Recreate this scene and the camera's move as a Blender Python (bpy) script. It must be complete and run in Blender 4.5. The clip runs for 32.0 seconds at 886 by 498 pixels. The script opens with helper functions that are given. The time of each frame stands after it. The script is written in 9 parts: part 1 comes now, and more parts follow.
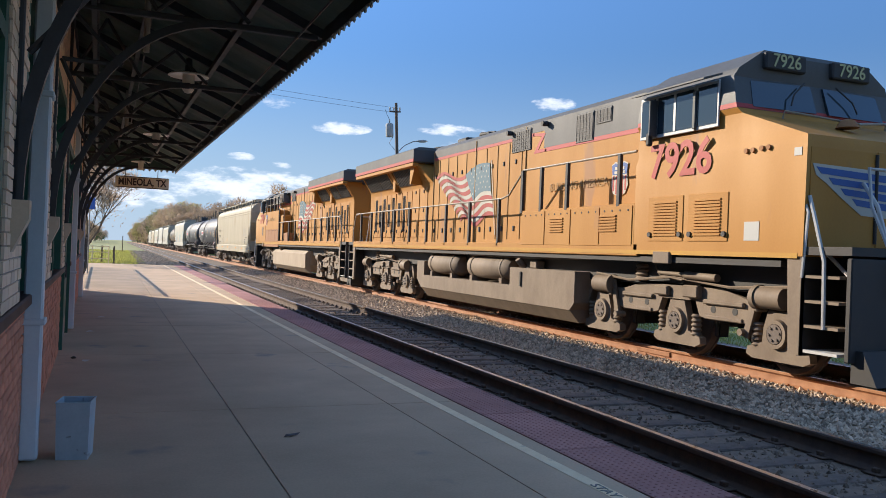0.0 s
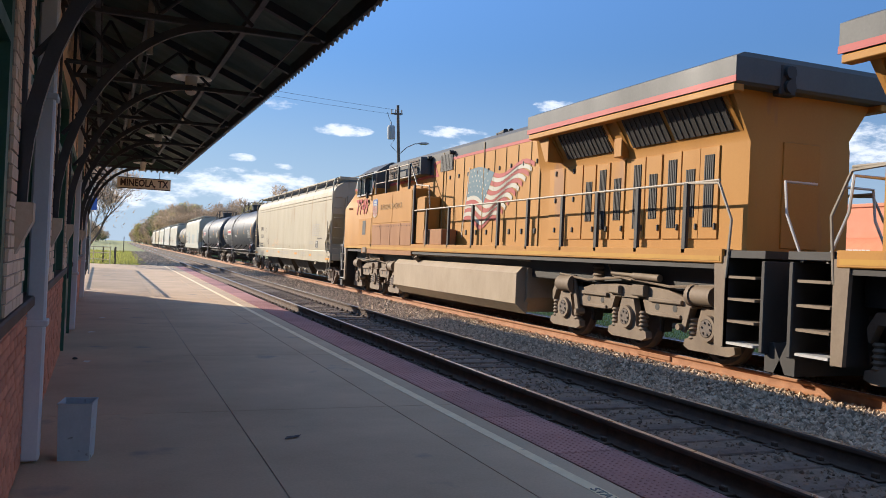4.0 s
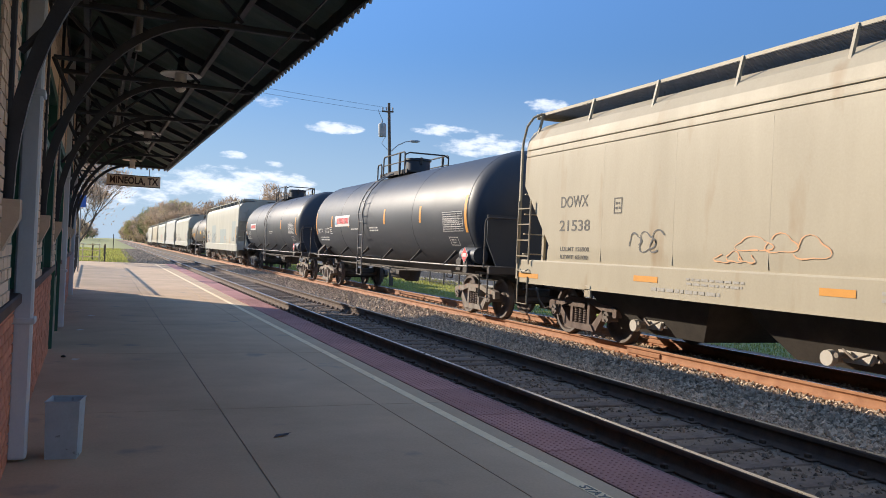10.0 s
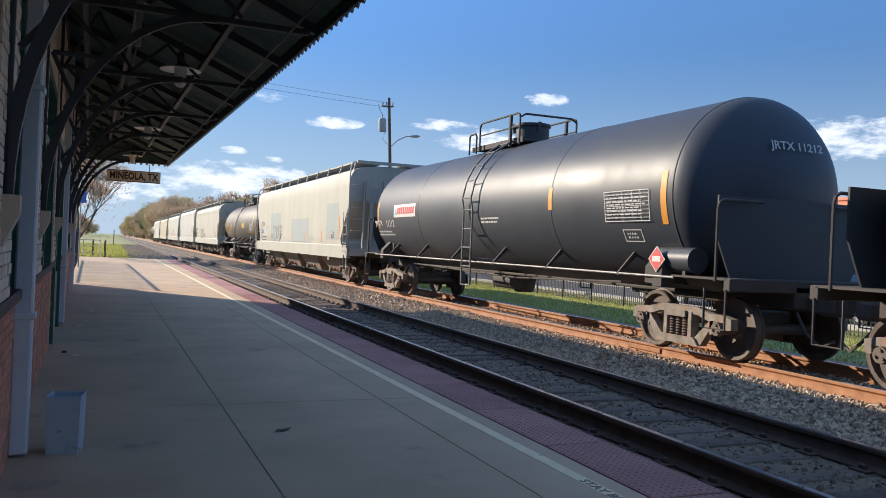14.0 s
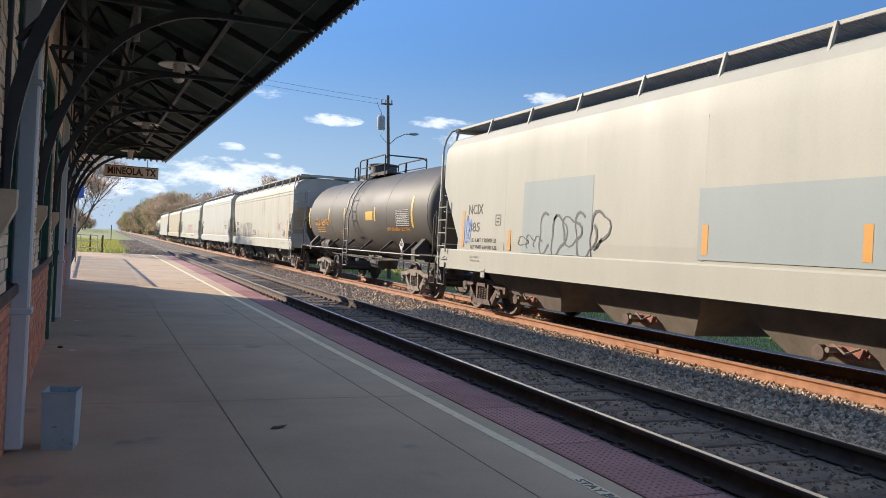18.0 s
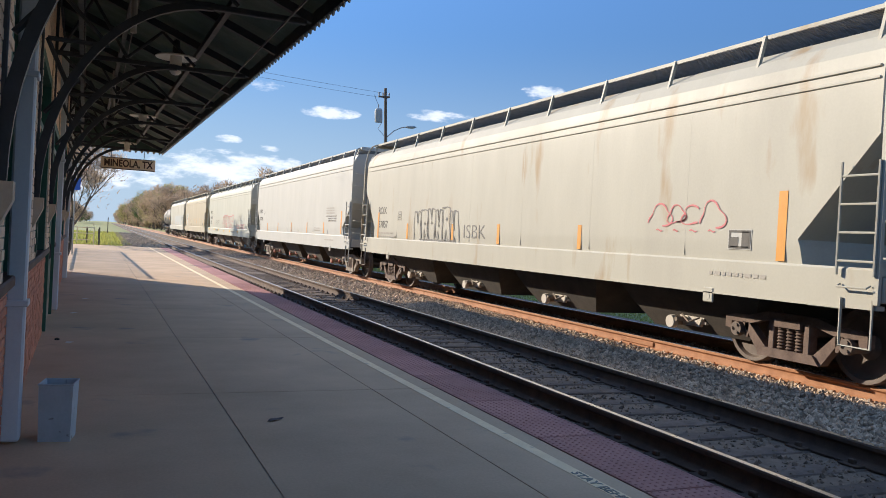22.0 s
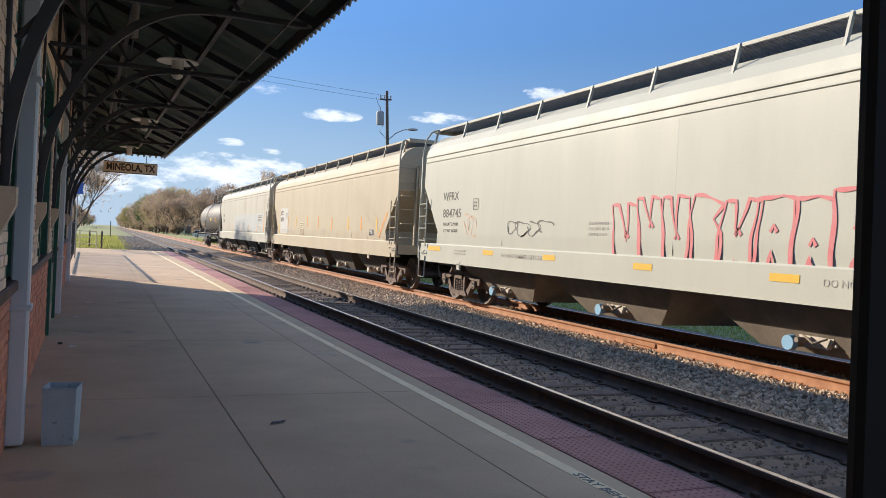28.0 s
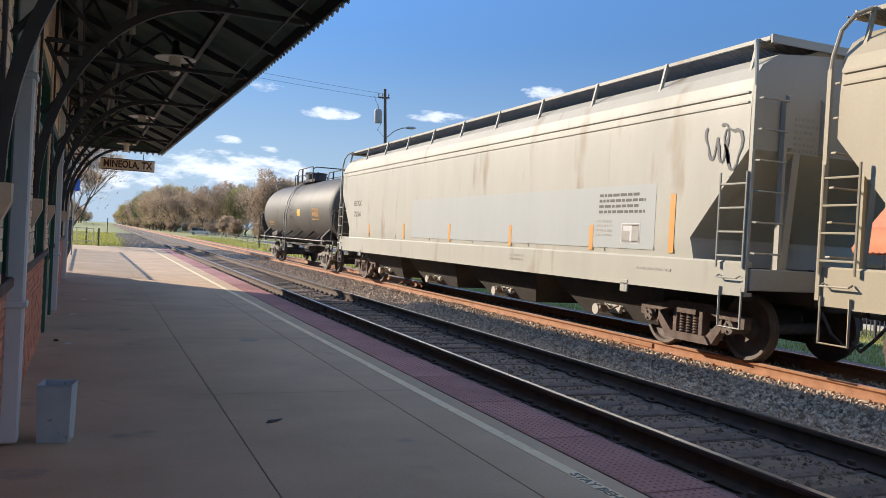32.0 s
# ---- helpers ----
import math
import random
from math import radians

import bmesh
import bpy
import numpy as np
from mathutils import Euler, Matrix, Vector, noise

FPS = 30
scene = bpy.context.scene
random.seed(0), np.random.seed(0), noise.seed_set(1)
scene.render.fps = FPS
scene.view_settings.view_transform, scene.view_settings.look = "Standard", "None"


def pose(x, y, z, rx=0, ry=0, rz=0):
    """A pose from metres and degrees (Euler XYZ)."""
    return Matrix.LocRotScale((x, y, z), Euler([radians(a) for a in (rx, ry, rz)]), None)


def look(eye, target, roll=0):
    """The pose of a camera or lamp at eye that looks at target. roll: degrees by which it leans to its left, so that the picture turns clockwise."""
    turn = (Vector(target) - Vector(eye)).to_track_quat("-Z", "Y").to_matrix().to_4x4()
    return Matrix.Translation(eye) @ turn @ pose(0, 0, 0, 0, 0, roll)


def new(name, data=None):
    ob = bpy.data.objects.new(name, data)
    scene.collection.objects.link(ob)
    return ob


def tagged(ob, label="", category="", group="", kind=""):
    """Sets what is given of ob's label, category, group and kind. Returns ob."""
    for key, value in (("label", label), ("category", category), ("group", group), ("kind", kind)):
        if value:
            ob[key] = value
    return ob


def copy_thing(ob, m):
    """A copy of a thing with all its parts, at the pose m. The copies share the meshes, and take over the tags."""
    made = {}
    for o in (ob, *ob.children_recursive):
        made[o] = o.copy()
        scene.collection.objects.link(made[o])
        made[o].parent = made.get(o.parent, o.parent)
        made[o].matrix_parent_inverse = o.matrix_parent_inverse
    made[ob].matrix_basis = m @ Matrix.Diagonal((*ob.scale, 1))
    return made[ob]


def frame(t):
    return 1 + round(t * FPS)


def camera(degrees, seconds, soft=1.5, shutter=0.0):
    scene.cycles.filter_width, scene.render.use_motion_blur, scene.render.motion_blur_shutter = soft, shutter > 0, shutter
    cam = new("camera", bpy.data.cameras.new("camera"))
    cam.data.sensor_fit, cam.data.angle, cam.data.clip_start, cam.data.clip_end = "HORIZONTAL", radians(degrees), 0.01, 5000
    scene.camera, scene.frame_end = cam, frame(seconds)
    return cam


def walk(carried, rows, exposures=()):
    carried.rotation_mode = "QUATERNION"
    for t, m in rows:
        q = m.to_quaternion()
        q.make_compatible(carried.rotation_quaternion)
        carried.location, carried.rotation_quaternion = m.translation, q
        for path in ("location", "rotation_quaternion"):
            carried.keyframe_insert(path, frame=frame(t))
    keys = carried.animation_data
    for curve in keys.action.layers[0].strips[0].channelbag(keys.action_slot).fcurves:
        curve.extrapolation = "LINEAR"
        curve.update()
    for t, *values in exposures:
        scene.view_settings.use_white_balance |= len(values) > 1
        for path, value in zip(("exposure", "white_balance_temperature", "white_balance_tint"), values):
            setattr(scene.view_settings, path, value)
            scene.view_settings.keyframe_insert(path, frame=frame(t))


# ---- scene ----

SECONDS = 32.0
cam = camera(57.51, SECONDS, soft=0.9)
# seconds, eye x, y, z, heading to the right of the track, tilt up, lean
PATH = [
    (0, 0.000, 0.000, 1.609, 21.796, 0.218, 2.217),
    (0.5, -0.014, -0.034, 1.620, 21.899, 0.236, 2.514),
    (1, 0.000, -0.043, 1.621, 21.967, 0.013, 2.374),
    (1.5, -0.010, -0.015, 1.615, 21.839, 0.112, 2.625),
    (2, -0.005, -0.034, 1.619, 21.324, 0.238, 2.671),
    (2.5, -0.005, -0.031, 1.620, 21.127, 0.424, 2.674),
    (3, -0.008, -0.018, 1.617, 21.259, 0.487, 2.682),
    (3.5, -0.011, -0.018, 1.620, 21.629, 0.382, 2.610),
    (5.5, -0.005, -0.016, 1.619, 21.776, 0.361, 2.391),
    (6, 0.000, -0.037, 1.622, 21.735, 0.370, 2.239),
    (6.5, -0.008, -0.019, 1.619, 21.752, 0.472, 2.340),
    (7, -0.001, -0.024, 1.622, 21.637, 0.370, 2.242),
    (7.5, -0.009, -0.031, 1.622, 21.525, 0.377, 2.466),
    (8, 0.000, -0.036, 1.621, 21.465, 0.315, 2.323),
    (8.5, -0.000, -0.034, 1.619, 21.420, 0.203, 2.211),
    (9, -0.004, -0.028, 1.619, 21.366, 0.174, 2.246),
    (9.5, 0.000, -0.014, 1.618, 21.609, 0.144, 2.256),
    (10, 0.000, -0.019, 1.619, 22.356, 0.252, 2.588),
    (10.5, -0.001, -0.019, 1.624, 23.069, 0.255, 2.716),
    (11, -0.003, -0.028, 1.625, 23.216, 0.197, 2.608),
    (11.5, 0.000, -0.021, 1.618, 23.138, 0.279, 2.543),
    (12, 0.008, -0.040, 1.625, 22.937, 0.317, 2.350),
    (12.5, 0.006, -0.018, 1.617, 22.714, 0.291, 2.300),
    (13, 0.007, -0.008, 1.620, 22.366, 0.022, 2.338),
    (13.5, 0.003, -0.015, 1.621, 22.310, -0.109, 2.429),
    (14, 0.002, -0.018, 1.618, 22.342, -0.108, 2.481),
    (14.5, 0.006, -0.010, 1.616, 22.307, -0.159, 2.450),
    (16.5, -0.004, -0.019, 1.616, 22.108, -0.269, 2.766),
    (17, 0.001, -0.024, 1.622, 22.187, -0.156, 2.858),
    (17.5, -0.004, -0.025, 1.621, 22.364, -0.114, 3.014),
    (18, 0.005, -0.012, 1.619, 22.512, -0.231, 2.963),
    (18.5, 0.002, -0.010, 1.620, 22.682, -0.337, 3.137),
    (19, 0.004, -0.017, 1.619, 22.478, -0.389, 3.064),
    (19.5, 0.003, -0.012, 1.621, 22.145, -0.385, 2.988),
    (20, 0.010, -0.017, 1.617, 22.243, -0.433, 2.975),
    (20.5, 0.008, -0.020, 1.618, 22.832, -0.501, 3.153),
    (21, 0.008, -0.013, 1.624, 23.127, -0.607, 3.131),
    (21.5, 0.008, -0.022, 1.622, 22.862, -0.690, 3.128),
    (22, 0.004, -0.018, 1.618, 22.737, -0.694, 3.126),
    (22.5, 0.010, -0.023, 1.625, 22.748, -0.715, 3.116),
    (23, 0.006, -0.025, 1.620, 22.694, -0.698, 2.993),
    (23.5, 0.008, -0.026, 1.620, 22.578, -0.734, 2.917),
    (24, 0.010, -0.022, 1.622, 22.511, -0.604, 2.931),
    (24.5, 0.000, -0.019, 1.621, 22.491, -0.425, 2.961),
    (25, 0.008, -0.027, 1.623, 22.353, -0.275, 2.663),
    (25.5, 0.001, -0.036, 1.622, 22.331, -0.104, 2.717),
    (27.5, 0.009, -0.028, 1.620, 22.450, -0.444, 2.754),
    (28, 0.005, -0.039, 1.623, 22.567, -0.554, 2.863),
    (28.5, 0.011, -0.038, 1.622, 22.613, -0.733, 2.835),
    (29, 0.006, -0.016, 1.619, 22.710, -0.713, 3.083),
    (29.5, 0.003, -0.026, 1.614, 22.819, -0.615, 3.159),
    (30, 0.014, -0.024, 1.620, 22.849, -0.649, 3.068),
    (30.5, 0.010, -0.025, 1.621, 22.915, -0.623, 3.138),
    (31, 0.010, -0.022, 1.621, 22.860, -0.627, 3.140),
    (31.5, 0.011, -0.020, 1.621, 22.805, -0.631, 3.141),
    (32, 0.010, -0.018, 1.623, 22.761, -0.648, 3.123),
]


def heading(x, y, z, yaw, tilt, lean):
    a, b = radians(yaw), radians(tilt)
    way = Vector((math.sin(a) * math.cos(b), math.cos(a) * math.cos(b), math.sin(b)))
    return look((x, y, z), Vector((x, y, z)) + 10 * way, lean)


EXPO, KELVIN, TINT = 1.2, 6350, 11
walk(cam, [(t, heading(*row)) for t, *row in PATH], [(0.0, EXPO, KELVIN, TINT), (32.0, EXPO, KELVIN, TINT)])

TRACK_X, RAIL_Z = 9.18, 0.165        # the train's track: its middle and the top of its rails
GONE = [142.352, 151.993, -152.334, 110.974, -32.924]   # how far the train has rolled


# how far the train runs behind that even gait, second by second
LAG = [0.0, 0.08, 0.17, 0.24, 0.28, 0.28, 0.26, 0.28, 0.39, 0.56, 0.69, 0.75, 0.80, 0.87, 0.96, 1.06, 1.17, 1.29, 1.37, 1.33, 1.27, 1.22,
       1.17, 1.09, 1.03, 1.01, 1.02, 1.03, 1.03, 0.99, 0.84, 0.64, 0.45]


def gone(t):
    s = t / SECONDS
    i = min(int(t), 31)
    a, b, c, d = (LAG[max(0, min(32, i + k))] for k in (-1, 0, 1, 2))
    u = t - i
    lag = b + 0.5 * u * (c - a + u * (2 * a - 5 * b + 4 * c - d + u * (3 * (b - c) + d - a)))
    return sum(k * s ** (i + 1) for i, k in enumerate(GONE)) - 1.2 * max(0.0, 1 - t / 3.6) ** 2 - lag

# ---- sun and sky ----
TO_SUN = Vector((-6.45, 8.5, 4.15)).normalized()
SUN_AZ = math.atan2(TO_SUN.x, TO_SUN.y)
sun = new("sun", bpy.data.lights.new("sun", "SUN"))
sun.data.energy, sun.data.angle, sun.data.color = 3.45, radians(0.53), (1.0, 0.87, 0.69)
sun.matrix_basis = look(TO_SUN * 50, (0, 0, 0))

world = bpy.data.worlds.new("world")
scene.world = world
world.use_nodes = True
wn, wl = world.node_tree.nodes, world.node_tree.links
wn.clear()


def wmath(op, a, b=0.0, c=0.0):
    n = wn.new("ShaderNodeMath")
    n.operation = op
    for i, v in enumerate((a, b, c)):
        if isinstance(v, (int, float)):
            n.inputs[i].default_value = v
        else:
            wl.new(v, n.inputs[i])
    return n.outputs[0]


sky = wn.new("ShaderNodeTexSky")
sky.sky_type, sky.sun_disc = "NISHITA", False
sky.sun_elevation, sky.sun_rotation = math.asin(TO_SUN.z), SUN_AZ % (2 * math.pi)
sky.altitude, sky.air_density, sky.dust_density, sky.ozone_density = 120, 1.0, 0.1, 4.0
w_co = wn.new("ShaderNodeTexCoord")
w_sep = wn.new("ShaderNodeSeparateXYZ")
wl.new(w_co.outputs["Generated"], w_sep.inputs[0])
w_az = wmath("ARCTAN2", w_sep.outputs[0], w_sep.outputs[1])
w_el = wmath("ARCSINE", w_sep.outputs[2])
w_vec = wn.new("ShaderNodeCombineXYZ")
wl.new(wmath("MULTIPLY", w_az, 1.0), w_vec.inputs[0])
wl.new(wmath("MULTIPLY", w_el, 2.6), w_vec.inputs[1])
w_noise = wn.new("ShaderNodeTexNoise")
w_noise.inputs["Scale"].default_value, w_noise.inputs["Detail"].default_value = 26.0, 9.0
w_noise.inputs["Roughness"].default_value = 0.62
wl.new(w_vec.outputs[0], w_noise.inputs["Vector"])
# cumulus low over the horizon: heading and height in degrees, half width and half height
CLOUDS = [(-3.0, 2.6, 5.0, 1.5), (8.0, 3.9, 6.8, 1.6), (0.6, 3.2, 3.5, 1.3), (9.8, 9.8, 1.7, 0.45), (14.3, 8.4, 2.4, 0.55), (21.9, 8.6, 2.9, 0.5), (25.5, 7.6, 4.6, 1.0),
          (29.2, 10.6, 1.8, 0.6), (10.2, 5.6, 1.0, 0.3), (7.5, 6.0, 1.1, 0.35), (-22, 7, 9, 2.0), (48, 8, 10, 1.6), (75, 6, 12, 2.2), (120, 9, 14, 2.0),
          (170, 6, 14, 2.4), (230, 8, 14, 2.2), (290, 7, 12, 2.0)]
w_sum = None
for az, el, wa, we in CLOUDS:
    az = radians(az if az <= 180 else az - 360)
    dx = wmath("DIVIDE", wmath("SUBTRACT", w_az, az), radians(wa))
    dz = wmath("DIVIDE", wmath("SUBTRACT", w_el, radians(el)), radians(we))
    one = wmath("MAXIMUM", wmath("SUBTRACT", 1.0, wmath("ADD", wmath("MULTIPLY", dx, dx), wmath("MULTIPLY", dz, dz))), 0.0)
    w_sum = one if w_sum is None else wmath("MAXIMUM", w_sum, one)
w_cov = wmath("MULTIPLY", wmath("ADD", wmath("MULTIPLY", w_sum, 0.66), wmath("MULTIPLY", wmath("SUBTRACT", w_noise.outputs["Fac"], 0.5), 2.7)),
              wmath("MINIMUM", wmath("MULTIPLY", w_sum, 4.0), 1.0))
w_ramp = wn.new("ShaderNodeMapRange")
w_ramp.interpolation_type = "SMOOTHSTEP"
w_ramp.inputs["From Min"].default_value, w_ramp.inputs["From Max"].default_value = 0.14, 0.80
w_ramp.inputs["To Max"].default_value = 0.8
wl.new(w_cov, w_ramp.inputs["Value"])
w_mix = wn.new("ShaderNodeMix")
w_mix.data_type = "RGBA"
wl.new(w_ramp.outputs[0], w_mix.inputs["Factor"])
SKY_GAIN = 0.115
w_gain = wn.new("ShaderNodeMix")
w_gain.data_type, w_gain.blend_type = "RGBA", "MULTIPLY"
w_gain.inputs["Factor"].default_value = 1.0
wl.new(sky.outputs[0], w_gain.inputs[6])
w_gain.inputs[7].default_value = (SKY_GAIN * 0.79, SKY_GAIN * 0.97, SKY_GAIN * 1.17, 1)
# the haze near the horizon is thin on this clear day
w_thin = wn.new("ShaderNodeMapRange")
w_thin.interpolation_type = "SMOOTHSTEP"
w_thin.inputs["From Min"].default_value, w_thin.inputs["From Max"].default_value = -0.05, 1.2
w_thin.inputs["To Min"].default_value, w_thin.inputs["To Max"].default_value = 0.0, 1.0
wl.new(w_el, w_thin.inputs["Value"])
w_clear = wn.new("ShaderNodeMix")
w_clear.data_type, w_clear.blend_type = "RGBA", "MULTIPLY"
w_clear.inputs["Factor"].default_value = 1.0
wl.new(w_gain.outputs[2], w_clear.inputs[6])
w_tone = wn.new("ShaderNodeMix")
w_tone.data_type = "RGBA"
wl.new(w_thin.outputs[0], w_tone.inputs["Factor"])
w_tone.inputs[6].default_value, w_tone.inputs[7].default_value = (0.25, 0.25, 0.25, 1), (1.75, 1.75, 1.75, 1)
wl.new(w_tone.outputs[2], w_clear.inputs[7])
# pale blue haze low down
w_low = wn.new("ShaderNodeMapRange")
w_low.interpolation_type = "SMOOTHSTEP"
w_low.inputs["From Min"].default_value, w_low.inputs["From Max"].default_value = -0.02, 0.26
w_low.inputs["To Min"].default_value, w_low.inputs["To Max"].default_value = 0.85, 0.0
wl.new(w_el, w_low.inputs["Value"])
w_haze = wn.new("ShaderNodeMix")
w_haze.data_type = "RGBA"
wl.new(w_low.outputs[0], w_haze.inputs["Factor"])
# a thin milky veil overhead
w_up = wn.new("ShaderNodeMapRange")
w_up.interpolation_type = "SMOOTHSTEP"
w_up.inputs["From Min"].default_value, w_up.inputs["From Max"].default_value = 0.28, 1.05
wl.new(w_el, w_up.inputs["Value"])
w_veil = wn.new("ShaderNodeMix")
w_veil.data_type, w_veil.blend_type = "RGBA", "MULTIPLY"
wl.new(w_up.outputs[0], w_veil.inputs["Factor"])
wl.new(w_clear.outputs[2], w_veil.inputs[6])
w_veil.inputs[7].default_value = (1.5, 1.04, 0.72, 1)
wl.new(w_veil.outputs[2], w_haze.inputs[6])
w_haze.inputs[7].default_value = (0.225, 0.29, 0.375, 1)
wl.new(w_haze.outputs[2], w_mix.inputs[6])
w_mix.inputs[7].default_value = (0.50, 0.52, 0.56, 1)
w_bg = wn.new("ShaderNodeBackground")
w_bg.inputs["Strength"].default_value = 1.0
wl.new(w_mix.outputs[2], w_bg.inputs["Color"])
w_out = wn.new("ShaderNodeOutputWorld")
wl.new(w_bg.outputs[0], w_out.inputs["Surface"])

# ---- materials ----
def material(name, color, color2=None, rough=0.6, metal=0.0, scale=3.0, fine=60.0, amount=0.5, bump=0.1, streak=0.0, spec=0.5, random=0.0, coat=0.0, spots=None):
    """A painted, worn or mineral surface: two colours mixed by broad and fine noise, with relief. streak stretches the stains downwards;
    spots: a third colour in patches with a share of the surface."""
    m = bpy.data.materials.new(name)
    m.use_nodes = True
    n, l = m.node_tree.nodes, m.node_tree.links
    b = n["Principled BSDF"]
    b.inputs["Metallic"].default_value, b.inputs["Specular IOR Level"].default_value = metal, spec
    b.inputs["Coat Weight"].default_value = coat
    co = n.new("ShaderNodeTexCoord")
    mp = n.new("ShaderNodeMapping")
    mp.inputs["Scale"].default_value = (1, 1, 1 - streak)
    l.new(co.outputs["Object"], mp.inputs["Vector"])
    big, small = n.new("ShaderNodeTexNoise"), n.new("ShaderNodeTexNoise")
    for t, s, d in ((big, scale, 6.0), (small, fine, 4.0)):
        t.inputs["Scale"].default_value, t.inputs["Detail"].default_value, t.inputs["Roughness"].default_value = s, d, 0.6
    l.new(mp.outputs[0], big.inputs["Vector"])
    l.new(co.outputs["Object"], small.inputs["Vector"])
    add = n.new("ShaderNodeMath")
    add.operation = "MULTIPLY_ADD"
    l.new(small.outputs["Fac"], add.inputs[0])
    add.inputs[1].default_value = 0.4
    l.new(big.outputs["Fac"], add.inputs[2])
    rng = n.new("ShaderNodeMapRange")
    rng.inputs["From Min"].default_value, rng.inputs["From Max"].default_value = 0.45, 0.95
    rng.inputs["To Max"].default_value = amount * 2
    l.new(add.outputs[0], rng.inputs["Value"])
    mix = n.new("ShaderNodeMix")
    mix.data_type = "RGBA"
    l.new(rng.outputs[0], mix.inputs["Factor"])
    c2 = color2 or tuple(0.6 * v for v in color)
    mix.inputs[6].default_value, mix.inputs[7].default_value = (*color, 1), (*c2, 1)
    out = mix.outputs[2]
    if spots:
        sn = n.new("ShaderNodeTexNoise")
        sn.inputs["Scale"].default_value, sn.inputs["Detail"].default_value = scale * 1.7, 8.0
        l.new(mp.outputs[0], sn.inputs["Vector"])
        sr = n.new("ShaderNodeMapRange")
        sr.inputs["From Min"].default_value, sr.inputs["From Max"].default_value = 0.66 - spots[1] * 0.3, 0.72
        l.new(sn.outputs["Fac"], sr.inputs["Value"])
        sm = n.new("ShaderNodeMix")
        sm.data_type = "RGBA"
        l.new(sr.outputs[0], sm.inputs["Factor"])
        l.new(out, sm.inputs[6])
        sm.inputs[7].default_value = (*spots[0], 1)
        out = sm.outputs[2]
    if random:
        oi, geo = n.new("ShaderNodeObjectInfo"), n.new("ShaderNodeNewGeometry")
        sumr = n.new("ShaderNodeMath")
        sumr.operation = "ADD"
        l.new(oi.outputs["Random"], sumr.inputs[0])
        l.new(geo.outputs["Random Per Island"], sumr.inputs[1])
        fr = n.new("ShaderNodeMath")
        fr.operation = "FRACT"
        l.new(sumr.outputs[0], fr.inputs[0])
        mr = n.new("ShaderNodeMapRange")
        mr.inputs["To Min"].default_value, mr.inputs["To Max"].default_value = 1 - random, 1 + random
        l.new(fr.outputs[0], mr.inputs["Value"])
        hs = n.new("ShaderNodeHueSaturation")
        l.new(mr.outputs[0], hs.inputs["Value"])
        l.new(out, hs.inputs["Color"])
        out = hs.outputs["Color"]
    l.new(out, b.inputs["Base Color"])
    rr = n.new("ShaderNodeMapRange")
    rr.inputs["To Min"].default_value, rr.inputs["To Max"].default_value = max(rough - 0.12, 0.02), min(rough + 0.12, 1)
    l.new(add.outputs[0], rr.inputs["Value"])
    l.new(rr.outputs[0], b.inputs["Roughness"])
    if bump:
        bp = n.new("ShaderNodeBump")
        bp.inputs["Strength"].default_value, bp.inputs["Distance"].default_value = bump, 0.01
        l.new(small.outputs["Fac"], bp.inputs["Height"])
        l.new(bp.outputs[0], b.inputs["Normal"])
    return m


def glass(name, tint=(0.02, 0.03, 0.04), rough=0.03):
    m = bpy.data.materials.new(name)
    m.use_nodes = True
    b = m.node_tree.nodes["Principled BSDF"]
    b.inputs["Base Color"].default_value, b.inputs["Roughness"].default_value = (*tint, 1), rough
    b.inputs["Specular IOR Level"].default_value, b.inputs["IOR"].default_value = 0.8, 1.5
    return m


# ---- mesh kit ----
def see_through(mat, share):
    """Thin leaves and blades let light through."""
    nt = mat.node_tree
    out = next(n for n in nt.nodes if n.type == "OUTPUT_MATERIAL")
    bsdf = next(n for n in nt.nodes if n.type == "BSDF_PRINCIPLED")
    tr, mx = nt.nodes.new("ShaderNodeBsdfTranslucent"), nt.nodes.new("ShaderNodeMixShader")
    mx.inputs[0].default_value = share
    if bsdf.inputs["Base Color"].links:
        nt.links.new(bsdf.inputs["Base Color"].links[0].from_socket, tr.inputs["Color"])
    nt.links.new(bsdf.outputs[0], mx.inputs[1])
    nt.links.new(tr.outputs[0], mx.inputs[2])
    nt.links.new(mx.outputs[0], out.inputs["Surface"])


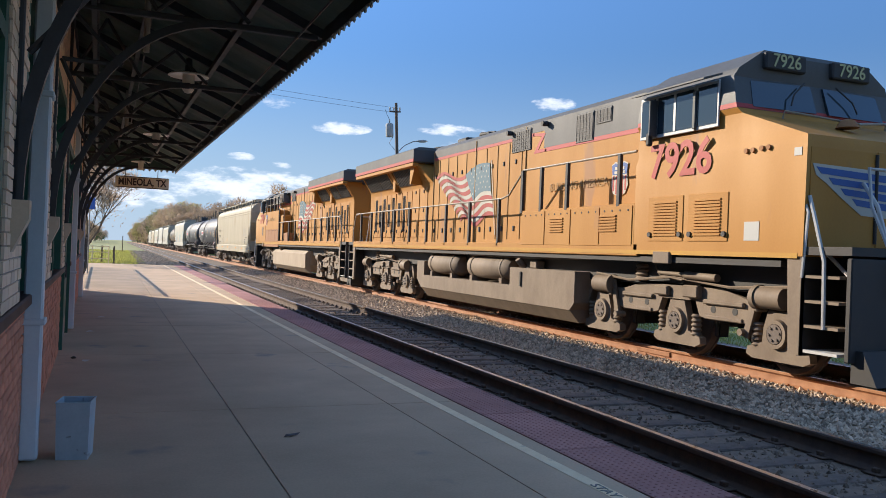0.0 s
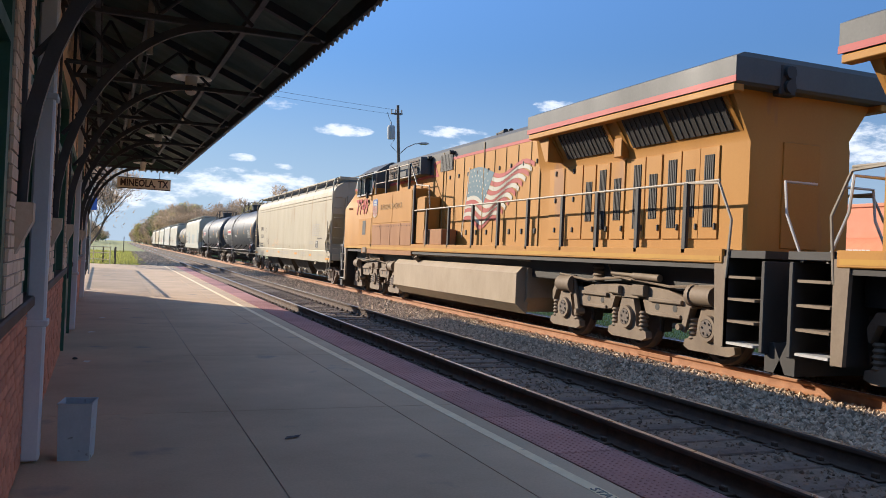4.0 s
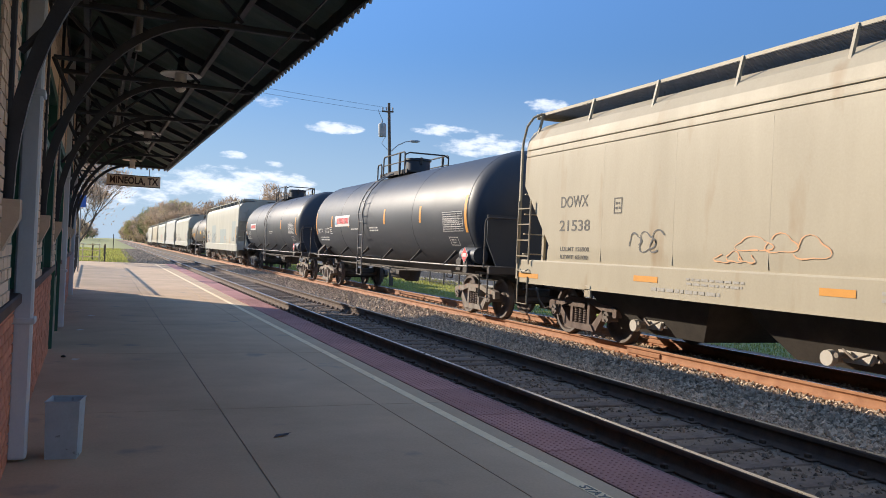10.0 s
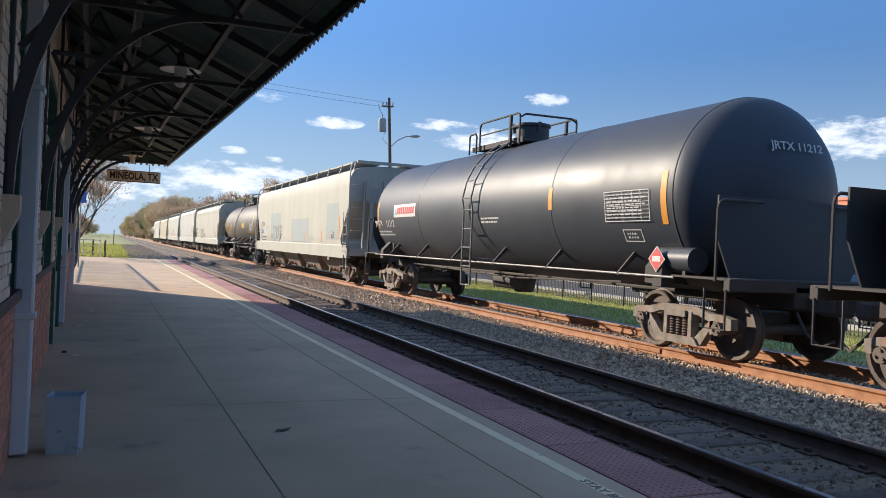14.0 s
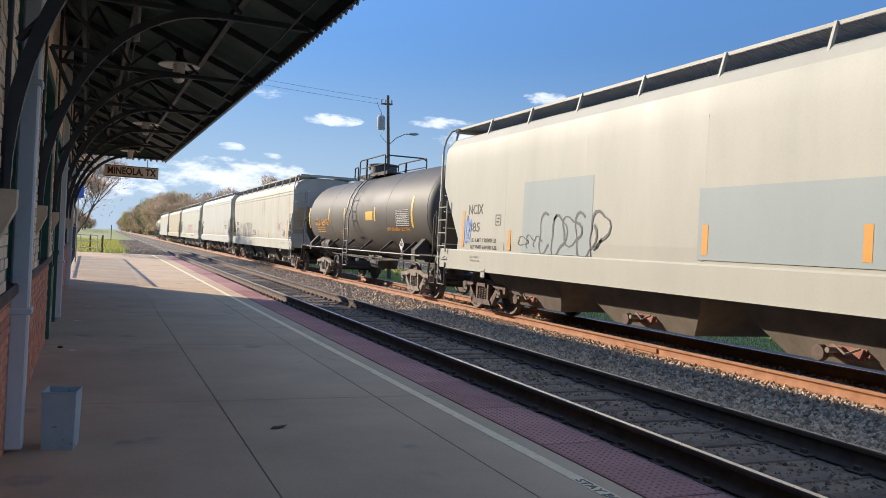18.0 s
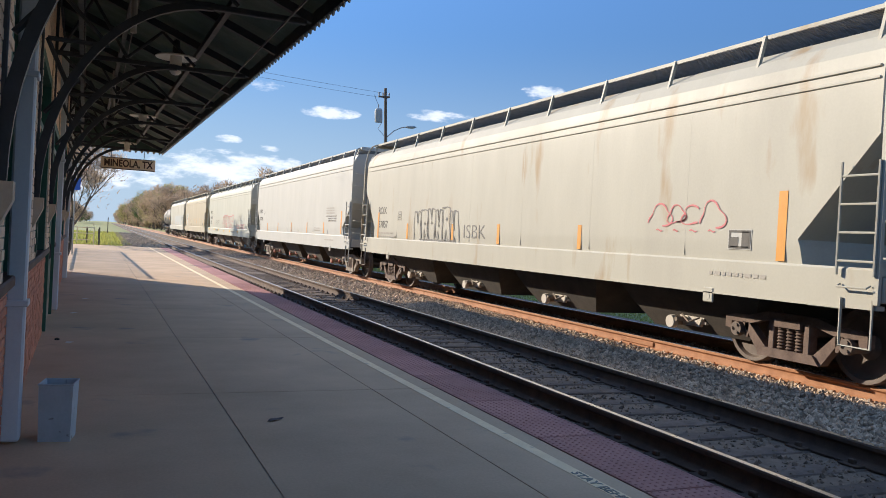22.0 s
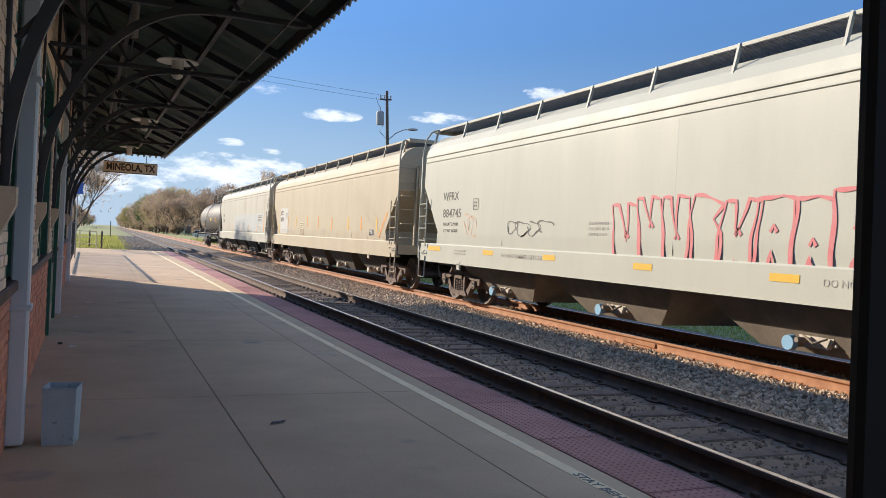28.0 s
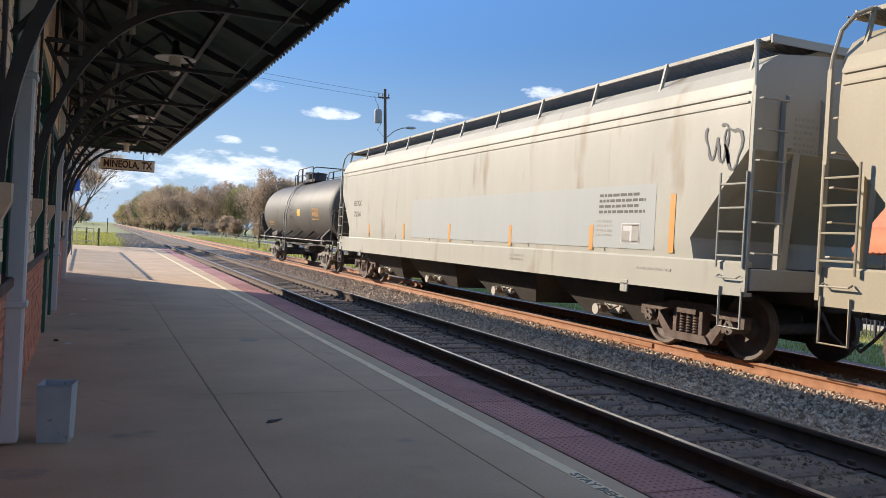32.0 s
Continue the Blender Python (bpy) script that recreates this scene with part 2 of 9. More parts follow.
class M:
    """Collects faces of one part."""

    def __init__(self):
        self.v, self.f = [], []

    def add(self, v, f):
        k = len(self.v)
        self.v += [tuple(p) for p in v]
        self.f += [tuple(i + k for i in q) for q in f]
        return self

    def box(self, x0, x1, y0, y1, z0, z1, ch=0.0):
        if x0 > x1: x0, x1 = x1, x0
        if y0 > y1: y0, y1 = y1, y0
        if z0 > z1: z0, z1 = z1, z0
        if ch <= 0:
            v = [(x, y, z) for x in (x0, x1) for y in (y0, y1) for z in (z0, z1)]
            return self.add(v, [(0, 1, 3, 2), (4, 6, 7, 5), (0, 4, 5, 1), (2, 3, 7, 6), (0, 2, 6, 4), (1, 5, 7, 3)])
        c = min(ch, (x1 - x0) * 0.45, (y1 - y0) * 0.45, (z1 - z0) * 0.45)
        v, idx = [], {}
        for i, x in enumerate((x0, x1)):
            for j, y in enumerate((y0, y1)):
                for k, z in enumerate((z0, z1)):
                    sx, sy, sz = (c, -c)[i], (c, -c)[j], (c, -c)[k]
                    for a, p in enumerate(((x, y + sy, z + sz), (x + sx, y, z + sz), (x + sx, y + sy, z))):
                        idx[i, j, k, a] = len(v)
                        v.append(p)
        f = []
        for i in (0, 1):
            q = [idx[i, 0, 0, 0], idx[i, 0, 1, 0], idx[i, 1, 1, 0], idx[i, 1, 0, 0]]
            f.append(q if i == 0 else q[::-1])
            q = [idx[0, i, 0, 1], idx[1, i, 0, 1], idx[1, i, 1, 1], idx[0, i, 1, 1]]
            f.append(q if i == 0 else q[::-1])
            q = [idx[0, 0, i, 2], idx[0, 1, i, 2], idx[1, 1, i, 2], idx[1, 0, i, 2]]
            f.append(q if i == 0 else q[::-1])
        for a in (0, 1):
            for b in (0, 1):
                f.append((idx[a, b, 0, 0], idx[a, b, 1, 0], idx[a, b, 1, 1], idx[a, b, 0, 1]))
                f.append((idx[a, 0, b, 0], idx[a, 1, b, 0], idx[a, 1, b, 2], idx[a, 0, b, 2]))
                f.append((idx[0, a, b, 1], idx[1, a, b, 1], idx[1, a, b, 2], idx[0, a, b, 2]))
                for k in (0, 1):
                    f.append((idx[a, b, k, 0], idx[a, b, k, 1], idx[a, b, k, 2]))
        f = list({tuple(sorted(q)): tuple(q) for q in f}.values())
        return self.add(v, f)

    def prism(self, poly, axis, a0, a1):
        """poly: points in the two other axes (in x, y, z order), drawn out along axis."""
        n = len(poly)

        def p(q, a):
            q = list(q)
            q.insert("xyz".index(axis), a)
            return q
        v = [p(q, a0) for q in poly] + [p(q, a1) for q in poly]
        f = [tuple(range(n))[::-1], tuple(range(n, 2 * n))] + [(i, (i + 1) % n, n + (i + 1) % n, n + i) for i in range(n)]
        return self.add(v, f)

    def cyl(self, p0, p1, r0, r1=None, n=12, caps=True):
        p0, p1 = Vector(p0), Vector(p1)
        r1 = r0 if r1 is None else r1
        d = (p1 - p0).normalized()
        a = d.orthogonal().normalized()
        b = d.cross(a)
        v = []
        for p, r in ((p0, r0), (p1, r1)):
            v += [p + r * (math.cos(t) * a + math.sin(t) * b) for t in (2 * math.pi * i / n for i in range(n))]
        f = [(i, (i + 1) % n, n + (i + 1) % n, n + i) for i in range(n)]
        if caps:
            f += [tuple(range(n))[::-1], tuple(range(n, 2 * n))]
        return self.add(v, f)

    def tube(self, pts, r, n=6):
        """A bent round bar through pts."""
        pts = [Vector(p) for p in pts]
        rings, ref = [], None
        for i, p in enumerate(pts):
            d = (pts[min(i + 1, len(pts) - 1)] - pts[max(i - 1, 0)]).normalized()
            a = (d.orthogonal() if ref is None else ref - d * ref.dot(d)).normalized()
            ref = a
            b = d.cross(a)
            rings.append([p + r * (math.cos(t) * a + math.sin(t) * b) for t in (2 * math.pi * k / n for k in range(n))])
        v = [q for ring in rings for q in ring]
        f = [(i * n + k, i * n + (k + 1) % n, (i + 1) * n + (k + 1) % n, (i + 1) * n + k) for i in range(len(pts) - 1) for k in range(n)]
        f += [tuple(range(n))[::-1], tuple(range(len(v) - n, len(v)))]
        return self.add(v, f)

    def lathe(self, prof, origin, axis, n=24, smooth=True):
        """prof: (radius, way along axis). Closed where the radius is nought."""
        o, d = Vector(origin), Vector(axis).normalized()
        a = d.orthogonal().normalized()
        b = d.cross(a)
        v = []
        for r, h in prof:
            v += [o + d * h + r * (math.cos(t) * a + math.sin(t) * b) for t in (2 * math.pi * i / n for i in range(n))]
        f = [(j * n + i, j * n + (i + 1) % n, (j + 1) * n + (i + 1) % n, (j + 1) * n + i) for j in range(len(prof) - 1) for i in range(n)]
        return self.add(v, f)

    def rings(self, loops, close=True, caps=True):
        """Skins loops of equal length one to the next."""
        n = len(loops[0])
        v = [p for lp in loops for p in lp]
        f = [(j * n + i, j * n + (i + 1) % n, (j + 1) * n + (i + 1) % n, (j + 1) * n + i) for j in range(len(loops) - 1) for i in range(n if close else n - 1)]
        if caps:
            f += [tuple(range(n))[::-1], tuple(range(len(v) - n, len(v)))]
        return self.add(v, f)

    def mesh(self, name, mat, sharp=35.0):
        me = bpy.data.meshes.new(name)
        me.from_pydata(self.v, [], self.f)
        me.validate()
        bm = bmesh.new()
        bm.from_mesh(me)
        bmesh.ops.recalc_face_normals(bm, faces=bm.faces)
        bm.to_mesh(me)
        bm.free()
        for p in me.polygons:
            p.use_smooth = True
        me.set_sharp_from_angle(angle=radians(sharp))
        me.materials.append(mat)
        return me


def part(name, m, mat, parent, label="", at=None, sharp=35.0):
    """Links what m holds (or a ready mesh) as one mesh object under a thing or a part."""
    ob = new(name, m if isinstance(m, bpy.types.Mesh) else m.mesh(name, mat, sharp))
    ob.parent = parent
    if at is not None:
        ob.matrix_basis = at
    if label:
        ob["label"] = label
    return ob


def thing(name, label, category, at, group="", m=None, mat=None, kind=""):
    ob = new(name, m.mesh(name, mat) if m else None)
    ob.matrix_basis = at
    return tagged(ob, label, category, group, kind)


def structure(name, m, mat, at=Matrix(), label=""):
    ob = new(name, m.mesh(name, mat))
    ob.matrix_basis = at
    return tagged(ob, label=label, kind="structure")


TEXTS = {}


def glyphs(words, bold=0.0):
    """Lettering in the built-in font as a mesh 1 m in size: it reads along +x, stands up +y, and its middle lies on the origin."""
    if (words, bold) not in TEXTS:
        cu = bpy.data.curves.new("lettering", "FONT")
        cu.body, cu.size, cu.extrude, cu.resolution_u, cu.offset = words, 1.0, 0.002, 3, bold
        cu.align_x, cu.align_y = "CENTER", "CENTER"
        ob = bpy.data.objects.new("lettering", cu)
        scene.collection.objects.link(ob)
        dg = bpy.context.evaluated_depsgraph_get()
        TEXTS[words, bold] = bpy.data.meshes.new_from_object(ob.evaluated_get(dg))
        bpy.data.objects.remove(ob)
    return TEXTS[words, bold]


def text_mesh(words, size, mat, squeeze=1.0, bold=0.0):
    me = glyphs(words, bold).copy()
    me.transform(Matrix.Diagonal((size * squeeze, size, 1, 1)))
    me.materials.clear()
    me.materials.append(mat)
    return me


for words in ("DOWX", "21538", "LDLMT 156900", "LTWT 65100", "JRTX", "11137", "11212", "NCIX", "385", "LD LMT 198900 LB", "LT WT 64100 LB", "UTLX 683701", "METHYLENE DIPHENYL DIISOCYANATE", "ROIX", "57857", "PRIX", "10395",
              "WFRX", "884745", "LD LMT 219100", "LT WT 66900", "DO NOT HAMMER ON CAR", "ACFX", "68594", "ELTX", "7256"):
    glyphs(words, 0.01)
for words in ("BOILING WATER OR SHARP OBJECTS", "TO CLEAN, ENTER CAR WITH", "CLEAN SOFT SOLED SHOES."):
    glyphs(words, 0.01)
glyphs("ISBK", -0.012)
for words, bold in (("BUILDING AMERICA", -0.008), ("ACFX", 0.055), ("68594", 0.055), ("JRTX 11137", 0.01), ("JRTX 11212", 0.01), ("3082", 0.02)):
    glyphs(words, bold)
for words, bold in (("7926", 0.024), ("7926", 0.020), ("7926", 0.01), ("7749", 0.024), ("7749", 0.020), ("7749", 0.01), ("MINEOLA, TX", 0.03), ("STAY BEHIND LINE", 0.01), ("STOP", 0.01)):
    glyphs(words, bold)

# ---- surfaces ----
CONCRETE = material("concrete", (0.66, 0.475, 0.315), (0.50, 0.36, 0.24), 0.82, scale=0.7, fine=45, amount=0.6, bump=0.12, spec=0.15, spots=((0.33, 0.28, 0.23), 0.10))
TACTILE = material("tactile_tile", (0.50, 0.25, 0.215), (0.38, 0.185, 0.16), 0.7, scale=1.5, fine=40, amount=0.5, bump=0.08, spec=0.2, random=0.12)
LINE_YELLOW = material("line_paint", (0.98, 0.79, 0.52), (0.84, 0.66, 0.42), 0.75, scale=5, fine=50, amount=0.6, bump=0.1, spec=0.2, spots=((0.55, 0.44, 0.31), 0.12))
LETTER_GREY = material("stencil_paint", (0.16, 0.15, 0.13), (0.3, 0.28, 0.24), 0.8, scale=9, fine=60, amount=0.5)
RUST_RAIL = material("rusty_rail", (0.3804, 0.174, 0.0759), (0.2532, 0.1109, 0.0506), 0.75, scale=5, fine=70, amount=0.55, bump=0.15)
# near-track rust, with the depot's shade put into the darker colour
SHADED_RAIL = material("shaded_brown_rail", (0.114, 0.07056, 0.0468), (0.06, 0.04032, 0.0324), 0.75, scale=5, fine=70, amount=0.55, bump=0.15, spec=0.25)
STEEL_TOP = material("bright_rail_head", (0.66, 0.64, 0.61), (0.5, 0.47, 0.44), 0.25, metal=1.0, scale=8, fine=90, amount=0.4, bump=0.02)
TIE_WOOD = material("creosoted_wood", (0.189, 0.133, 0.102), (0.102, 0.0754, 0.0595), 0.85, scale=5, fine=35, amount=0.6, bump=0.4, random=0.25)
BALLAST = material("ballast_stone", (0.5775, 0.44, 0.3152), (0.3465, 0.262, 0.1892), 0.9, scale=9, fine=45, amount=0.5, bump=0.5, random=0.45, spec=0.15)
BALLAST_DARK = material("oily_ballast_stone", (0.24, 0.17, 0.118), (0.14, 0.10, 0.074), 0.85, scale=9, fine=45, amount=0.5, bump=0.5, random=0.45)
BALLAST_BED = material("ballast_bed", (0.30, 0.25, 0.195), (0.16, 0.13, 0.105), 0.9, scale=14, fine=55, amount=0.6, bump=0.8, spec=0.15)
GROUND_MAT = material("grassy_ground", (0.23, 0.27, 0.075), (0.29, 0.265, 0.11), 0.95, scale=0.25, fine=12, amount=0.55, bump=0.6, spots=((0.25, 0.21, 0.13), 0.15))
GRASS = material("grass_blades", (0.34, 0.36, 0.085), (0.40, 0.37, 0.12), 0.8, scale=0.8, fine=8, amount=0.5, bump=0, random=0.35)
for m_ in (GRASS,):
    see_through(m_, 0.45)
ASPHALT = material("asphalt", (0.075, 0.075, 0.078), (0.05, 0.05, 0.052), 0.85, scale=0.7, fine=60, amount=0.5, bump=0.25)
BRICK_TAN = material("tan_painted_brick", (0.90, 0.70, 0.50), (0.80, 0.60, 0.42), 0.8, scale=3, fine=35, amount=0.45, bump=0.25, random=0.12)
BRICK_RED = material("coral_brick", (0.70, 0.30, 0.17), (0.60, 0.24, 0.14), 0.8, scale=3, fine=35, amount=0.5, bump=0.25, random=0.15)
GROUT = material("dark_tile_joint", (0.10, 0.075, 0.068), (0.06, 0.048, 0.044), 0.9, scale=6, fine=60, bump=0.2)
MORTAR = material("mortar", (0.46, 0.38, 0.30), (0.34, 0.28, 0.22), 0.9, scale=6, fine=60, bump=0.3)
LIMESTONE = material("limestone", (0.70, 0.56, 0.40), (0.58, 0.45, 0.32), 0.8, scale=4, fine=40, bump=0.2)
GREEN_TRIM = material("dark_green_paint", (0.03, 0.12, 0.075), (0.02, 0.085, 0.055), 0.5, scale=4, fine=60, amount=0.4, bump=0.05)
SPOUT_BLUE = material("blue_grey_painted_metal", (0.66, 0.70, 0.71), (0.54, 0.58, 0.60), 0.45, scale=4, fine=50, amount=0.5, bump=0.06, streak=0.7)
IRON_BLACK = material("dark_painted_iron", (0.046, 0.048, 0.054), (0.03, 0.032, 0.036), 0.5, scale=6, fine=60, amount=0.4, bump=0.08)
CANOPY_DECK = material("dark_green_sheet", (0.085, 0.135, 0.108), (0.056, 0.092, 0.074), 0.6, scale=3, fine=40, amount=0.5, bump=0.05)
TIN = material("galvanised_edge", (0.42, 0.42, 0.40), (0.3, 0.28, 0.25), 0.45, metal=0.6, scale=6, fine=50, amount=0.4)
ENAMEL = material("white_enamel", (0.84, 0.80, 0.72), (0.74, 0.70, 0.62), 0.35, scale=8, fine=60, amount=0.3, bump=0.02)
SIGN_TAN = material("tan_sign_board", (0.864, 0.6844, 0.468), (0.7344, 0.5664, 0.377), 0.6, scale=5, fine=50, amount=0.4, bump=0.05)
SIGN_BROWN = material("dark_brown_letters", (0.075, 0.032, 0.02), (0.055, 0.025, 0.016), 0.6, bump=0)
BIN_BLUE = material("scuffed_blue_grey_steel", (0.46, 0.551, 0.588), (0.368, 0.4465, 0.4802), 0.45, scale=7, fine=50, amount=0.5, bump=0.06, spots=((0.1104, 0.1045, 0.098), 0.04))
WINDOW = glass("window_glass", (0.02, 0.025, 0.03))
UNDER_DARK_STONE = material("dark_stone", (0.06, 0.055, 0.05), (0.04, 0.038, 0.035), 0.8)
CASE_BLACK = material("black_phone_case", (0.010, 0.010, 0.010), (0.014, 0.013, 0.012), 0.6, bump=0)
PAPER = material("paper_litter", (0.7, 0.68, 0.62), (0.6, 0.57, 0.5), 0.8, bump=0)

# ---- ground, tracks and platform ----
g = M()
NEAR_RAIL = 4.215
near_mid = NEAR_RAIL + 0.7525


def ground_z(x):
    """The ground's height across the line: platform fill, two ballasted tracks, then grass, a street and the far side."""
    for x0, z0, x1, z1 in ((-900, -0.25, -14, -0.25), (-14, -0.25, -1.6, -0.06), (-1.6, -0.06, 3.9, -0.06), (3.9, -0.06, 4.0, -0.11), (4.0, -0.11, 6.2, -0.11),
                           (6.2, -0.11, 6.9, -0.16), (6.9, -0.16, 7.9, -0.09), (7.9, -0.09, 10.6, -0.09), (10.6, -0.09, 12.0, -0.45), (12.0, -0.45, 30, -0.45),
                           (30, -0.45, 900, -0.45)):
        if x0 <= x <= x1:
            return z0 + (z1 - z0) * (x - x0) / (x1 - x0)
    return -0.3


xs = [-900, -300, -120, -60, -30, -14, -8, -4, -1.6, 1, 3.9, 4.0, 5, 6.2, 6.9, 7.9, 9.2, 10.6, 12, 14, 18, 24, 30, 45, 70, 120, 300, 900]
ys = [-300, -100, -40, -15, 0, 10, 20, 30, 45, 60, 80, 110, 160, 240, 400, 700, 1200, 2200]
g.add([(x, y, ground_z(x)) for y in ys for x in xs],
      [(j * len(xs) + i, j * len(xs) + i + 1, (j + 1) * len(xs) + i + 1, (j + 1) * len(xs) + i) for j in range(len(ys) - 1) for i in range(len(xs) - 1)])
structure("ground", g, GROUND_MAT, label="patchy spring grass and dirt along the railway")
ROLL_Y0, ROLL_Y1 = -240.0, 700.0
structure("ballast_bed", M().prism([(3.86, -0.3), (3.86, -0.035), (6.3, -0.035), (6.75, -0.09), (7.1, -0.09), (7.75, -0.025), (10.65, -0.025), (11.9, -0.42), (11.9, -0.6), (3.86, -0.6)],
                                   "y", ROLL_Y0, ROLL_Y1), BALLAST_BED, label="grey crushed-stone bed under the tracks")


def rail_profile(x, top):
    """136-pound rail, seen from the end: foot, web and head."""
    h = [(-0.076, -0.185), (0.076, -0.185), (0.076, -0.172), (0.02, -0.150), (0.0095, -0.135), (0.0095, -0.062), (0.022, -0.045), (0.037, -0.036), (0.037, -0.010), (0.029, 0.0),
         (-0.029, 0.0), (-0.037, -0.010), (-0.037, -0.036), (-0.022, -0.045), (-0.0095, -0.062), (-0.0095, -0.135), (-0.02, -0.150), (-0.076, -0.172)]
    return [(x + a, top + b) for a, b in h]


for nm, x0, rust in (("near", near_mid, SHADED_RAIL), ("main", TRACK_X, RUST_RAIL)):
    for sgn in (-1, 1):
        rail = structure("rail", M().prism(rail_profile(x0 + sgn * 0.7525, RAIL_Z), "y", ROLL_Y0, ROLL_Y1), rust, label="rust-brown steel running rail")
        x = x0 + sgn * 0.7525
        part("running_surface", M().box(x - 0.026, x + 0.026, ROLL_Y0, ROLL_Y1, RAIL_Z, RAIL_Z + 0.0025), STEEL_TOP, rail, "polished steel running surface")

# platform: slabs with sawn joints, sloping tactile edge, painted line
PLAT_END = 58.0
DEP = pose(0, 0, 0, 0, 0, 1.32)          # the depot stands a little askew to the line
SKEW = -0.0085                     # the slabs follow the depot more than the line


def px(x, y):
    return x + SKEW * (y - 6.5)


rnd = random.Random(4)
platform = structure("platform", M().prism([(-3.0, -0.3), (3.40, -0.3), (3.40, -0.006), (-3.0, -0.006)], "y", -8, PLAT_END), MORTAR, label="grey concrete station platform")
xcuts, ycuts = [-3.0, -1.9, 1.06, 2.68, 3.40], [-8.0, -4.2, -0.1, 4.0, 8.05, 12.15, 16.3, 20.4, 24.5, 28.6, 32.7, 36.8, 40.9, 45.0, 49.1, 53.2, PLAT_END]
for x0, x1 in zip(xcuts, xcuts[1:]):
    for y0, y1 in zip(ycuts, ycuts[1:]):
        j = 0.006
        a, b = x0 + j, x1 - (j if x1 < 3.3 else 0)
        p = [(a if x0 < -2.9 else px(a, y0), y0 + j), (px(b, y0) if x1 < 3.3 else b, y0 + j), (px(b, y1) if x1 < 3.3 else b, y1 - j), (a if x0 < -2.9 else px(a, y1), y1 - j)]
        part("slab", M().prism(p, "z", -0.05, 0.0), CONCRETE, platform)
part("painted_line", M().prism([(px(3.118, -4), -4), (px(3.225, -4), -4), (px(3.225, 57), 57), (px(3.118, 57), 57)], "z", 0.0, 0.003), LINE_YELLOW, platform, "worn pale yellow safety line")
for y in (4.35,):
    m4 = Matrix(((0, 1, 0, px(3.16, y)), (-1, 0, 0, y), (0, 0, 1, 0.0045), (0, 0, 0, 1)))
    part("stencil", text_mesh("STAY BEHIND LINE", 0.105, LETTER_GREY, 1.25, 0.01), None, platform, at=m4)
# tactile tiles with blunt domes
edge = structure("tactile_edge", M().box(3.405, 4.035, -8, PLAT_END, -0.3, -0.016), GROUT, label="brick-red tactile warning strip along the platform edge")
tile = M().box(-0.303, 0.305, -0.724, 0.724, -0.03, 0.002, 0.003).mesh("tactile_tile", TACTILE)
for k in range(34):
    part("tactile_tile", tile, None, edge, at=pose(3.725, 5.87 - 1.47 * 5 + 0.735 + 1.47 * k, 0.0))
part("edge_far", M().box(3.42, 4.03, 5.87 - 7.35 + 1.47 * 34, PLAT_END, -0.03, 0.002), TACTILE, edge)
dome = M()
for i in range(int((24 - 3.2) / 0.0613)):
    yy = 3.2 + i * 0.0613
    for k in range(10):
        x = 3.45 + 0.0613 * k
        dome.rings([[(x + r * math.cos(a), yy + r * math.sin(a), z) for a in (0.5, 1.55, 2.6, 3.64, 4.69, 5.74)] for r, z in ((0.0145, 0.001), (0.0085, 0.008))])
part("tactile_domes", dome, TACTILE, edge)["kind"] = "stuff"

# sleepers, plates and clips
bed = bpy.data.objects["ballast_bed"]
sleeper = M().box(-1.22, 1.22, -0.115, 0.115, -0.15, 0.0, 0.012).mesh("sleeper", TIE_WOOD)
plate = M().box(-0.17, 0.17, -0.09, 0.09, 0.0, 0.014, 0.004).box(-0.125, -0.085, -0.03, 0.03, 0.012, 0.05, 0.006).box(0.085, 0.125, -0.03, 0.03, 0.012, 0.05, 0.006)
plate_dark, plate_rust = plate.mesh("tie_plate", SHADED_RAIL), plate.mesh("tie_plate", RUST_RAIL)
for x0, pm, z0 in ((near_mid, plate_dark, -0.018), (TRACK_X, plate_rust, -0.022)):
    for i in range(130):
        y = 1.0 + i * 0.52 + rnd.uniform(-0.03, 0.03)
        part("sleeper", sleeper, None, bed, at=pose(x0 + rnd.uniform(-0.04, 0.04), y, z0 + rnd.uniform(-0.012, 0.008), 0, 0, rnd.uniform(-1.2, 1.2)))
        if y < 34:
            for s in (-1, 1):
                part("tie_plate", pm, None, bed, at=pose(x0 + s * 0.7525, y, z0 + 0.004))
part("dark_cess", M().box(4.02, 6.0, -8, 75, -0.06, -0.031), BALLAST_DARK, bed, "oily dark stone and dirt between the sleepers")
# rail joints
for x, y, m_ in ((TRACK_X - 0.7525, 11.3, RUST_RAIL), (NEAR_RAIL, 16.4, SHADED_RAIL), (NEAR_RAIL + 1.505, 19.0, SHADED_RAIL), (TRACK_X + 0.7525, 13.0, RUST_RAIL)):
    part("joint_bar", M().box(x - 0.035, x + 0.035, y - 0.45, y + 0.45, RAIL_Z - 0.135, RAIL_Z - 0.055, 0.01), m_, bed)


